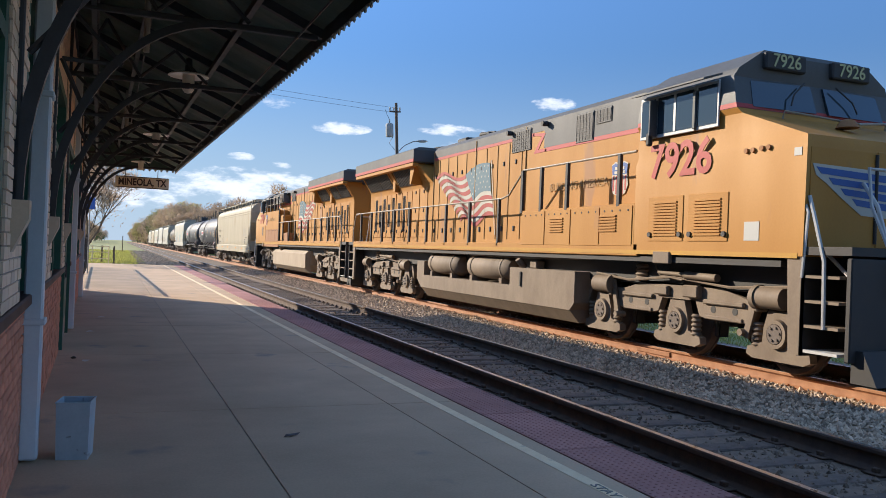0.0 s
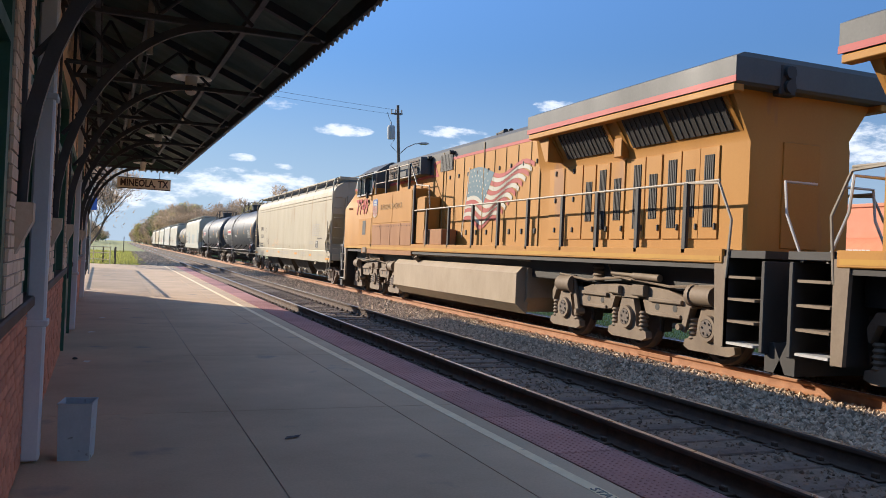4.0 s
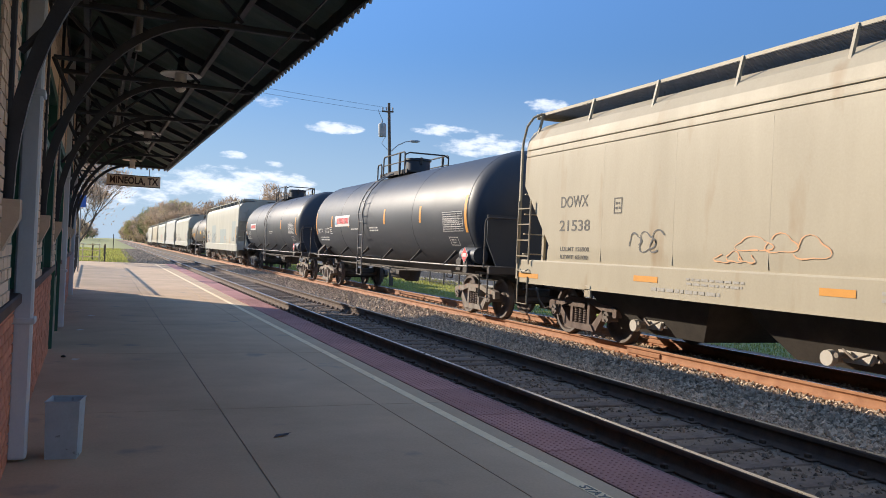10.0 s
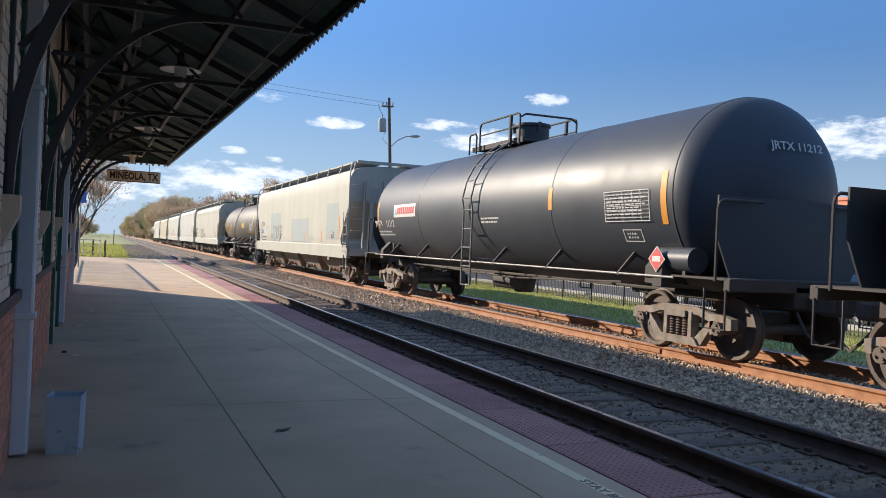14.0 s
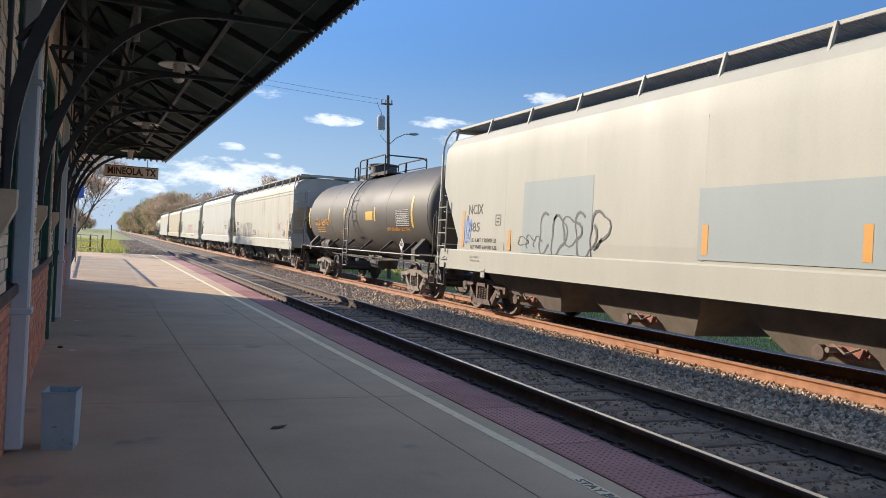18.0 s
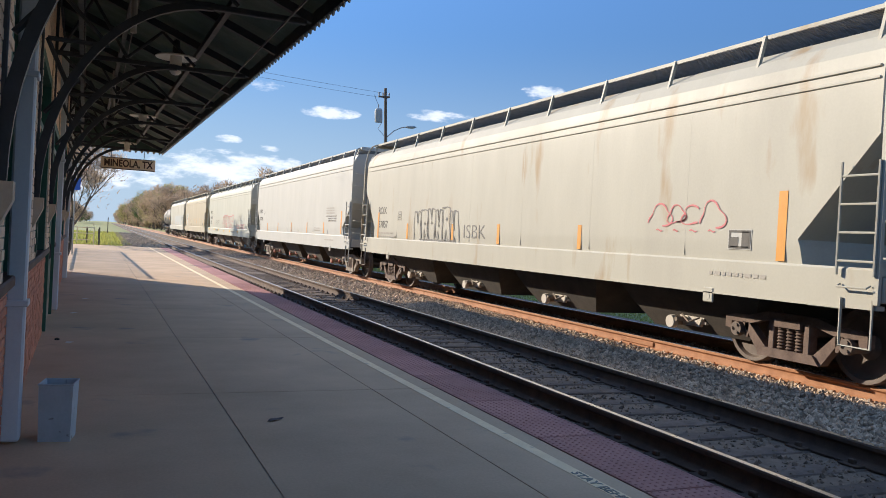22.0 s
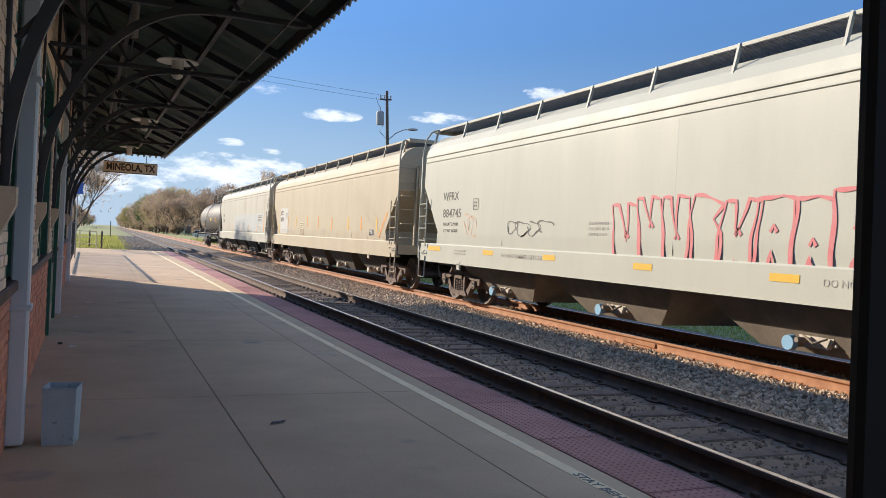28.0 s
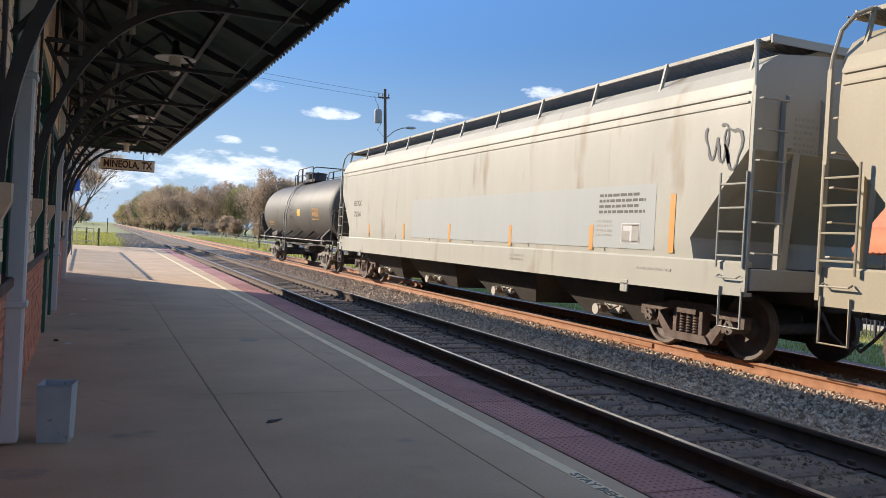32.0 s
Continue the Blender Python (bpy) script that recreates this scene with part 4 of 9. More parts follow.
INK = material("black_stencil", (0.075, 0.07, 0.06), (0.13, 0.12, 0.105), 0.7, scale=7, fine=60, amount=0.5, bump=0)
INK_GREY = material("faded_grey_stencil", (0.27, 0.25, 0.215), (0.40, 0.37, 0.315), 0.7, scale=7, fine=60, amount=0.5, bump=0)
CHALK = material("white_stencil", (0.592, 0.576, 0.544), (0.48, 0.464, 0.44), 0.6, scale=7, fine=60, amount=0.4, bump=0)
PATCH_BLUE = paint("pale_blue_grey_overpaint", (0.302, 0.337, 0.321), (0.27, 0.302, 0.292))
PATCH_WASH = paint("faint_grey_overpaint", (0.385, 0.392, 0.37), (0.347, 0.354, 0.334))
PATCH_WHITE = paint("white_overpaint", (0.456, 0.45, 0.411), (0.405, 0.399, 0.366))
RED_TAPE = material("red_vinyl", (0.62, 0.035, 0.04), (0.52, 0.03, 0.035), 0.5, bump=0)
SPRAY_BLACK = material("black_spray_paint", (0.06, 0.058, 0.055), (0.11, 0.105, 0.10), 0.6, scale=6, fine=60, amount=0.4, bump=0)
SPRAY_GREY = material("faded_black_spray_paint", (0.10, 0.097, 0.09), (0.18, 0.17, 0.155), 0.6, scale=6, fine=60, amount=0.4, bump=0)
SPRAY_RED = material("red_spray_paint", (0.48, 0.08, 0.096), (0.496, 0.192, 0.184), 0.6, scale=5, fine=60, amount=0.5, bump=0)
SPRAY_BLUE = material("blue_spray_paint", (0.10, 0.22, 0.55), (0.15, 0.28, 0.55), 0.6, bump=0)
SPRAY_ORANGE = material("orange_spray_paint", (0.62, 0.28, 0.10), (0.6, 0.34, 0.18), 0.6, bump=0)
BROWN_TAPE = material("brown_placard", (0.30, 0.235, 0.15), (0.22, 0.17, 0.11), 0.7, scale=12, bump=0)
CAP_WHITE = material("chalky_white_cap", (0.496, 0.448, 0.384), (0.4, 0.352, 0.288), 0.6, bump=0.05)
CAP_BLUE = material("light_blue_cap", (0.2, 0.376, 0.528), (0.16, 0.32, 0.464), 0.5, bump=0.03)
# near-black sheet: the shade under the wagon is put into the bays' colour
BAY_SHADE = material("grimy_shaded_hopper_sheet", (0.0595, 0.049, 0.0385), (0.035, 0.028, 0.02275), 0.8, scale=3, fine=40, amount=0.5, bump=0.1)
BAY_PALE = material("pale_hopper_sheet", (0.24, 0.20, 0.155), (0.15, 0.12, 0.095), 0.8, scale=3, fine=40, amount=0.5, bump=0.1)
GATE_RUST = material("rust_red_gate", (0.36, 0.145, 0.10), (0.25, 0.10, 0.075), 0.8, scale=8, fine=50, bump=0.15)


# ---- bogies ----
def freight_wheelset(r=0.457):
    m = M()
    for s in (-1, 1):
        m.lathe([(0.0, 0.115), (0.10, 0.115), (0.13, 0.09), (0.16, 0.045), (r - 0.08, 0.07), (r - 0.06, 0.125), (r - 0.012, 0.13), (r, 0.115), (r + 0.004, 0.03), (r + 0.025, 0.02), (r + 0.025, 0.0),
                 (r - 0.07, -0.01), (r - 0.09, 0.03), (0.16, 0.015), (0.0, 0.0)], (s * 0.715, 0, 0), (s, 0, 0), 32)
        m.cyl((s * 0.8, 0, 0), (s * 1.12, 0, 0), 0.085, n=16)
        m.cyl((s * 1.10, 0, 0), (s * 1.165, 0, 0), 0.105, 0.095, n=18)
        for k in range(3):
            a = 2 * math.pi * k / 3
            m.cyl((s * 1.165, 0.058 * math.cos(a), 0.058 * math.sin(a)), (s * 1.185, 0.058 * math.cos(a), 0.058 * math.sin(a)), 0.019, n=6)
    m.cyl((-0.7, 0, 0), (0.7, 0, 0), 0.085, n=14)
    return m.mesh("wheelset", WHEEL_STEEL)


def side_frame(sgn):
    m = M()
    x0, x1 = sgn * 0.99, sgn * 1.115
    top = [(-1.14, 0.46), (-1.14, 0.615), (-0.95, 0.655), (-0.7, 0.66), (-0.42, 0.735), (0.42, 0.735), (0.7, 0.66), (0.95, 0.655), (1.14, 0.615), (1.14, 0.46), (1.03, 0.45), (1.02, 0.55),
           (0.76, 0.55), (0.66, 0.555), (0.42, 0.62), (-0.42, 0.62), (-0.66, 0.555), (-0.76, 0.55), (-1.02, 0.55), (-1.03, 0.45)]
    m.prism(top, "x", x0, x1)
    for s in (-1, 1):
        m.prism([(s * 0.82, 0.56), (s * 0.70, 0.56), (s * 0.36, 0.25), (s * 0.42, 0.155), (s * 0.50, 0.16)], "x", x0, x1)
        m.prism([(s * 0.78, 0.55), (s * 0.755, 0.36), (s * 0.71, 0.36), (s * 0.70, 0.55)], "x", x0, x1)
        m.box(sgn * 0.985, sgn * 1.13, s * 0.235, s * 0.335, 0.20, 0.66, 0.012)
    m.prism([(-0.5, 0.16), (0.5, 0.16), (0.4, 0.275), (-0.4, 0.275)], "x", sgn * 0.96, sgn * 1.15)
    m.prism([(-0.21, 0.565), (0.21, 0.565), (0.21, 0.66), (-0.21, 0.66)], "x", sgn * 0.95, sgn * 1.165)
    return m


def spring_nest(sgn):
    m = M()
    for y in (-0.145, 0.0, 0.145):
        prof = []
        for i in range(15):
            prof.append((0.066 if i % 2 else 0.048, 0.278 + 0.285 * i / 14))
        m.lathe(prof, (sgn * 1.075, y, 0), (0, 0, 1), 10)
    return m


MESHES = {}


def shared(key, make):
    if key not in MESHES:
        MESHES[key] = make()
    return MESHES[key]


WHEELSETS = []


def wheelset(parent, y, z, key, make, r):
    w = part("wheelset", shared(key, make), None, parent, at=pose(0, y, z))
    WHEELSETS.append((w, y, z, r))
    return w


def freight_truck(car, y, steel=CAST_GREY):
    tag = steel.name
    t = part("truck", shared("bolster" + tag, lambda: M().box(-0.94, 0.94, -0.2, 0.2, 0.47, 0.66, 0.02).cyl((0, 0, 0.6), (0, 0, 0.82), 0.19, n=16).mesh("truck", steel)), None, car, at=pose(0, y, 0))
    for s in (-1, 1):
        part("side_frame", shared(("frame", s, tag), lambda: side_frame(s).mesh("side_frame", steel)), None, t)
        part("spring_nest", shared(("nest", s, tag), lambda: spring_nest(s).mesh("spring_nest", CAST_BROWN)), None, t)
        part("brake_beam", shared(("beam", s, tag), lambda: M().tube([(-0.72, s * 0.36, 0.33), (0, s * 0.28, 0.33), (0.72, s * 0.36, 0.33)], 0.03).box(0.66, 0.76, s * 0.34, s * 0.42, 0.22, 0.5)
             .box(-0.76, -0.66, s * 0.34, s * 0.42, 0.22, 0.5).mesh("brake_beam", UNDER_DARK)), None, t)
        wheelset(t, s * 0.889, 0.457, "freight_wheels", freight_wheelset, 0.457)
    return t


def coupler(car, y, s, mat=UNDER_DARK):
    """s: the way it points along the train."""
    m = M().box(-0.11, 0.11, y - s * 0.5, y + s * 0.25, 0.76, 0.98, 0.02).box(-0.16, 0.16, y + s * 0.2, y + s * 0.48, 0.74, 1.0, 0.05)
    m.box(-0.07, 0.17, y + s * 0.42, y + s * 0.60, 0.73, 1.02, 0.05)
    part("coupler", m, mat, car)
    part("air_hose", M().tube([(-0.3, y, 0.75), (-0.34, y + s * 0.2, 0.5), (-0.3, y + s * 0.42, 0.33), (-0.24, y + s * 0.6, 0.42)], 0.022), UNDER_DARK, car)


# ---- marks on a car's side ----
class Flat:
    """A flat side of a car at half width w."""
    curved = False

    def __init__(self, w):
        self.w = w

    def at(self, y, z, off=0.0):
        return Matrix(((0, 0, -1, -self.w - off), (-1, 0, 0, y), (0, 1, 0, z), (0, 0, 0, 1)))

    def patch(self, y, z, w, h, off=0.004, n=1):
        x = -self.w - off
        return M().add([(x, y + w / 2, z - h / 2), (x, y - w / 2, z - h / 2), (x, y - w / 2, z + h / 2), (x, y + w / 2, z + h / 2)], [(0, 1, 2, 3)])


class Round(Flat):
    """A tank of radius w whose axis lies at height zc."""
    curved = True

    def __init__(self, w, zc):
        self.w, self.zc = w, zc

    def at(self, y, z, off=0.0):
        a = math.asin(max(-1, min(1, (z - self.zc) / self.w)))
        c, s, r = math.cos(a), math.sin(a), self.w + off
        return Matrix(((0, s, -c, -r * c), (-1, 0, 0, y), (0, c, s, self.zc + r * s), (0, 0, 0, 1)))

    def patch(self, y, z, w, h, off=0.006, n=8):
        v = []
        for i in range(n + 1):
            a = math.asin(max(-1, min(1, (z - self.zc + h * (i / n - 0.5)) / self.w)))
            r = self.w + off
            v += [(-r * math.cos(a), y + w / 2, self.zc + r * math.sin(a)), (-r * math.cos(a), y - w / 2, self.zc + r * math.sin(a))]
        return M().add(v, [(2 * i, 2 * i + 1, 2 * i + 3, 2 * i + 2) for i in range(n)])


def ribbon(m, pts, width, z=0.0):
    """A flat stroke through points of the plane."""
    pts = [Vector((p[0], p[1])) for p in pts]
    v = []
    for i, p in enumerate(pts):
        d = (pts[min(i + 1, len(pts) - 1)] - pts[max(i - 1, 0)])
        d = d.normalized() if d.length > 1e-6 else Vector((1, 0))
        q = Vector((-d.y, d.x)) * width * (0.5 + 0.18 * math.sin(i * 0.7))
        v += [(*(p + q), z), (*(p - q), z)]
    return m.add(v, [(2 * i, 2 * i + 1, 2 * i + 3, 2 * i + 2) for i in range(len(pts) - 1)])


def scribble(w, h, seed, stroke, strokes=9, outline=False):
    """Spray-can loops in a patch w by h, with no letters in them."""
    r, m = random.Random(seed), M()
    for k in range(strokes):
        cx = w * ((k + 0.5) / strokes - 0.5)
        a0, turns = r.uniform(0, 6.28), r.uniform(0.6, 1.25)
        rx, ry = w / strokes * r.uniform(0.45, 0.75), h * r.uniform(0.28, 0.48)
        lean, cy = r.uniform(-0.3, 0.3), h * r.uniform(-0.1, 0.1)
        p = []
        for i in range(22):
            a = a0 + turns * 6.28 * i / 21
            wob = 1 + 0.22 * math.sin(3 * a + seed)
            p.append((cx + rx * wob * math.cos(a) + lean * ry * math.sin(a), cy + ry * wob * math.sin(a)))
        ribbon(m, p, stroke, 0.0004 * k)
        if outline:
            ribbon(m, [(cx + rx * 0.3 * math.cos(i) , -h * 0.45 - 0.05 * (i % 2) * h + 0.02 * i * h) for i in range(4)], stroke * 0.7, 0.0003)
    return m


def block_outlines(w, h, seed, stroke):
    """Fat outlined shapes side by side, overlapping and leaning, with slits cut in from above and below, and drips."""
    r, m = random.Random(seed), M()
    n = max(2, round(w / (h * 0.62)))
    for k in range(n):
        cx, wide = w * ((k + 0.5) / n - 0.5), w / n * r.uniform(1.0, 1.18)
        lean, lift = r.uniform(-0.16, 0.16), r.uniform(-0.06, 0.08)
        a, b = r.uniform(0.30, 0.38), r.uniform(0.58, 0.68)
        up, down = r.uniform(0.35, 0.62), r.uniform(0.22, 0.4)
        kind = r.choice((0, 1, 2, 2, 3))
        pts = [(0.02, 0.0), (0.0, 0.55), (0.06, 1.0), (a, 1.0)]
        if kind in (0, 2):
            pts += [((a + b) / 2, 1 - up)]
        if kind == 3:
            pts += [(b, 0.94), (0.96, 0.86), (0.72, 0.68), (0.94, 0.5)]
        pts += [(b, 1.02), (0.97, 0.98), (1.0, 0.5)] if kind != 3 else []
        pts += [(0.98, 0.0), (b, -0.03)]
        if kind in (1, 2):
            pts += [((a + b) / 2, down)]
        pts += [(a, 0.0), (0.02, 0.0)]
        path = []
        for (x0, z0), (x1, z1) in zip(pts, pts[1:]):
            for i in range(4):
                u = i / 4
                x, z = x0 + (x1 - x0) * u, z0 + (z1 - z0) * u
                x += 0.025 * math.sin(9 * z + seed + k)
                path.append((cx + (x - 0.5) * wide + lean * (z - 0.5) * h, (z - 0.5 + lift) * h))
        path.append(path[0])
        ribbon(m, path, stroke, 0.0004 * k)
        if kind != 3:
            z0 = h * (lift + r.uniform(-0.12, 0.12))
            ribbon(m, [(cx - wide * 0.06, z0), (cx + wide * 0.02, z0 + h * 0.08), (cx + wide * 0.10, z0)], stroke, 0.0004 * k)
        for i in range(r.randrange(3)):
            x, z = cx + wide * r.uniform(-0.4, 0.4), h * (lift - 0.48)
            ribbon(m, [(x, z), (x, z - h * r.uniform(0.05, 0.25))], stroke * 0.45, 0.0002)
    return m


def text_bars(w, h, rows, seed, fill=0.25):
    r, m = random.Random(seed), M()
    for k in range(rows):
        z = h * (0.5 - (k + 0.5) / rows)
        x, end = -w / 2, w / 2 * r.uniform(0.6, 1.0)
        while x < end:
            d = min(r.uniform(0.04, 0.14) * max(w, 0.5), end - x)
            m.add([(x, z - h / rows * fill, 0), (x + d, z - h / rows * fill, 0), (x + d, z + h / rows * fill, 0), (x, z + h / rows * fill, 0)], [(0, 1, 2, 3)])
            x += d + 0.03
    return m


def frame_bars(w, h, t):
    m = M()
    for a, b, c, d in ((-w / 2, w / 2, h / 2 - t, h / 2), (-w / 2, w / 2, -h / 2, -h / 2 + t), (-w / 2, -w / 2 + t, -h / 2 + t, h / 2 - t), (w / 2 - t, w / 2, -h / 2 + t, h / 2 - t)):
        m.add([(a, c, 0), (b, c, 0), (b, d, 0), (a, d, 0)], [(0, 1, 2, 3)])
    return m


def lettering(car, words, y, z, w, h, surf, mat, bold=0.01):
    me = text_mesh(words, 1.0, mat, 1.0, bold)
    xs_, ys_ = [v.co.x for v in me.vertices], [v.co.y for v in me.vertices]
    wide, high = max(xs_) - min(xs_), max(ys_) - min(ys_)
    sc = Matrix.Diagonal((w / wide, h / high, 1, 1))
    me.transform(sc @ Matrix.Translation((-(max(xs_) + min(xs_)) / 2, -(max(ys_) + min(ys_)) / 2, 0)))
    part("lettering", me, None, car, at=surf.at(y, z, 0.007 if surf.curved and h > 0.18 else 0.003))


def marks(car, items, surf, sill, ink, seed=1):
    """Lettering, tape, placards and paint on the platform side. items: kind, way along the car, height, width, height of the mark."""
    for i, (kind, y, z, w, h) in enumerate(items):
        k = seed * 100 + i
        if kind.startswith("text|"):
            lettering(car, kind[5:].replace("_", " "), y, z, w, h, surf, ink, 0.01)
        elif kind.startswith("bold|"):
            lettering(car, kind[5:], y, z, w, h, surf, ink, 0.055)
        elif kind in ("stripe", "stripey"):
            part("reflective_tape", surf.patch(y, z, min(w, 0.14), h, 0.006), ORANGE if kind == "stripe" else YELLOW, car)
        elif kind == "slant":
            part("reflective_tape", M().add([(-w / 2 - 0.07, -h / 2, 0), (-w / 2 + 0.07, -h / 2, 0), (w / 2 + 0.07, h / 2, 0), (w / 2 - 0.07, h / 2, 0)], [(0, 1, 2, 3)]), ORANGE, car, at=surf.at(y, z, 0.006))
        elif kind in ("refl", "refly"):
            part("reflective_tape", sill.patch(y, z, min(w, 0.9), h, 0.006), ORANGE if kind == "refl" else YELLOW, car)
        elif kind in ("patch", "wash", "patchw"):
            part("overpainted_patch", surf.patch(y, z, w, h, 0.003), {"patch": PATCH_BLUE, "wash": PATCH_WASH, "patchw": PATCH_WHITE}[kind], car)
        elif kind in ("bars", "barsd"):
            rows = max(1, round(h / 0.085))
            part("stencil_block", text_bars(w, h, rows, k), ink if kind == "barsd" or surf.curved else INK_GREY, car, at=surf.at(y, z, 0.006))["kind"] = "stuff"
        elif kind == "sillbars":
            part("stencil_block", text_bars(w, h, max(1, round(h / 0.07)), k), INK_GREY, car, at=sill.at(y, z, 0.006))["kind"] = "stuff"
        elif kind == "dark":
            part("stencil_block", text_bars(w, h, 1, k), INK, car, at=surf.at(y, z, 0.006))["kind"] = "stuff"
        elif kind in ("label", "labelw"):
            part("placard", surf.patch(y, z, w, h, 0.006), CHALK if kind == "labelw" else PATCH_WHITE, car, "white service placard")
            part("placard_print", frame_bars(w * 0.92, h * 0.92, 0.03).add([(-w * 0.4, -h * 0.4, 0), (-0.02, -h * 0.4, 0), (-0.02, h * 0.12, 0), (-w * 0.4, h * 0.12, 0)], [(0, 1, 2, 3)])
                 .add([(0.04, -h * 0.4, 0), (w * 0.4, -h * 0.4, 0), (w * 0.4, h * 0.4, 0), (0.04, h * 0.4, 0)], [(0, 1, 2, 3)]), INK_GREY if kind == "labelw" else INK, car, at=surf.at(y, z, 0.01))
        elif kind == "tel":
            part("placard", surf.patch(y, z, w, h, 0.006), SIGN_PALE, car, "pale yellow emergency placard")
            part("placard_print", text_bars(w * 0.9, h * 0.85, 3, k), INK, car, at=surf.at(y, z, 0.01))["kind"] = "stuff"
        elif kind == "brown":
            part("placard", surf.patch(y, z, w, h, 0.006), BROWN_TAPE, car, "dirty brown placard")
        elif kind == "yellow":
            part("placard", surf.patch(y, z, w, h, 0.006), YELLOW, car, "yellow placard")
        elif kind == "plate":
            part("plate_mark", frame_bars(w, h, 0.018), ink, car, at=surf.at(y, z, 0.006))
            part("plate_mark", text_bars(w * 0.6, h * 0.6, 2, k), ink, car, at=surf.at(y, z, 0.006))
        elif kind == "grid":
            part("stencil_table", frame_bars(w, h, 0.012), ink, car, at=surf.at(y, z, 0.01))["kind"] = "stuff"
            table = text_bars(w * 0.9, h * 0.86, 8, k, 0.17)
            for i in range(1, 8):
                q = h * (i / 8 - 0.5)
                table.add([(-w / 2, q - 0.004, 0), (w / 2, q - 0.004, 0), (w / 2, q + 0.004, 0), (-w / 2, q + 0.004, 0)], [(0, 1, 2, 3)])
            for q in (-0.08 * w, 0.14 * w, 0.32 * w):
                table.add([(q - 0.004, -h / 2, 0.0005), (q + 0.004, -h / 2, 0.0005), (q + 0.004, h / 2, 0.0005), (q - 0.004, h / 2, 0.0005)], [(0, 1, 2, 3)])
            part("stencil_table", table, ink, car, at=surf.at(y, z, 0.01))["kind"] = "stuff"
        elif kind == "logo":
            part("logo_board", surf.patch(y, z, w, h, 0.008), CHALK, car, "white board with red and teal shapes")
            part("logo_shape", M().add([(-w * 0.48, -h * 0.3, 0), (-w * 0.36, -h * 0.3, 0), (-w * 0.40, h * 0.28, 0)], [(0, 1, 2)]), CAP_BLUE, car, at=surf.at(y, z, 0.014))
            m = M()
            for j in range(9):
                a = -w * 0.33 + j * w * 0.088
                m.add([(a, -h * 0.25, 0), (a + w * 0.06, -h * 0.25, 0), (a + w * 0.075, h * 0.27, 0), (a + w * 0.015, h * 0.27, 0)], [(0, 1, 2, 3)])
            part("logo_shape", m, RED_TAPE, car, at=surf.at(y, z, 0.014))
        elif kind in ("blocks", "blocksred"):
            part("graffiti", block_outlines(w, h, k, 0.045 if kind == "blocksred" else 0.034), SPRAY_RED if kind == "blocksred" else SPRAY_GREY, car, at=surf.at(y, z, 0.008))["kind"] = "stuff"
        elif kind.startswith("spray|"):
            lettering(car, kind[6:], y, z, w, h, surf, SPRAY_GREY, -0.012)
        elif kind in ("graff", "graffred", "graffblue", "graffor"):
            mat = {"graff": SPRAY_BLACK, "graffred": SPRAY_RED, "graffblue": SPRAY_BLUE, "graffor": SPRAY_ORANGE}[kind]
            n = max(3, round(w / 0.42))
            part("graffiti", scribble(w, h, k, 0.014 if kind == "graffor" else 0.022 if h < 0.5 else min(0.045, 0.03 + 0.012 * h), n, kind == "graffred"), mat, car, at=surf.at(y, z, 0.008))["kind"] = "stuff"
        elif kind in ("diamond", "diamondw"):
            holder = part("placard_holder", M().box(-surf.w + 0.25, -surf.w + 0.02, y - 0.12, y + 0.12, 1.0, z + 0.05, 0.01), UNDER_DARK, car)
            a = Matrix.Translation((-surf.w - 0.0, y, z)) @ Matrix(((0, 0, -1, 0), (-1, 0, 0, 0), (0, 1, 0, 0), (0, 0, 0, 1)))
            q = 0.2
            part("hazard_placard", M().prism([(0, -q), (q, 0), (0, q), (-q, 0)], "z", -0.006, 0.0), CHALK, car, "diamond hazard placard", at=a)
            q = 0.18
            part("placard_print", M().add([(0, -q, 0.003), (q, 0, 0.003), (0, q, 0.003), (-q, 0, 0.003)], [(0, 1, 2, 3)]), RED_TAPE if kind == "diamond" else CHALK, car, at=a)
            if kind == "diamond":
                part("placard_print", M().add([(-0.1, -0.04, 0.006), (0.1, -0.04, 0.006), (0.1, 0.045, 0.006), (-0.1, 0.045, 0.006)], [(0, 1, 2, 3)]), CHALK, car, at=a)
            else:
                stripes = M()
                for q in (-0.075, -0.045, -0.015, 0.015, 0.045, 0.075):
                    stripes.add([(q - 0.007, 0.062, 0.006), (q + 0.007, 0.062, 0.006), (q + 0.007, 0.155 - abs(q), 0.006), (q - 0.007, 0.155 - abs(q), 0.006)], [(0, 1, 2, 3)])
                part("placard_print", stripes, INK, car, at=a)
                part("placard_print", text_mesh("3082", 0.125, INK, 1.0, 0.02), None, car, at=a @ pose(0, 0, 0.006))


SIGN_PALE = material("pale_yellow_placard", (0.528, 0.464, 0.288), (0.464, 0.4, 0.24), 0.6, bump=0)


# ---- covered hopper wagon ----
def ladder(car, x, y0, y1, z0, z1, n, mat, r=0.014):
    """Two stiles and n rungs between them, in a plane along the car."""
    m = M()
    for y in (y0, y1):
        m.tube([(x, y, z0), (x, y, z1)], r * 1.25, 6)
    for i in range(n):
        z = z0 + (z1 - z0) * (i + 0.5) / n
        m.tube([(x, y0, z), (x, y1, z)], r, 6)
    return part("ladder", m, mat, car)


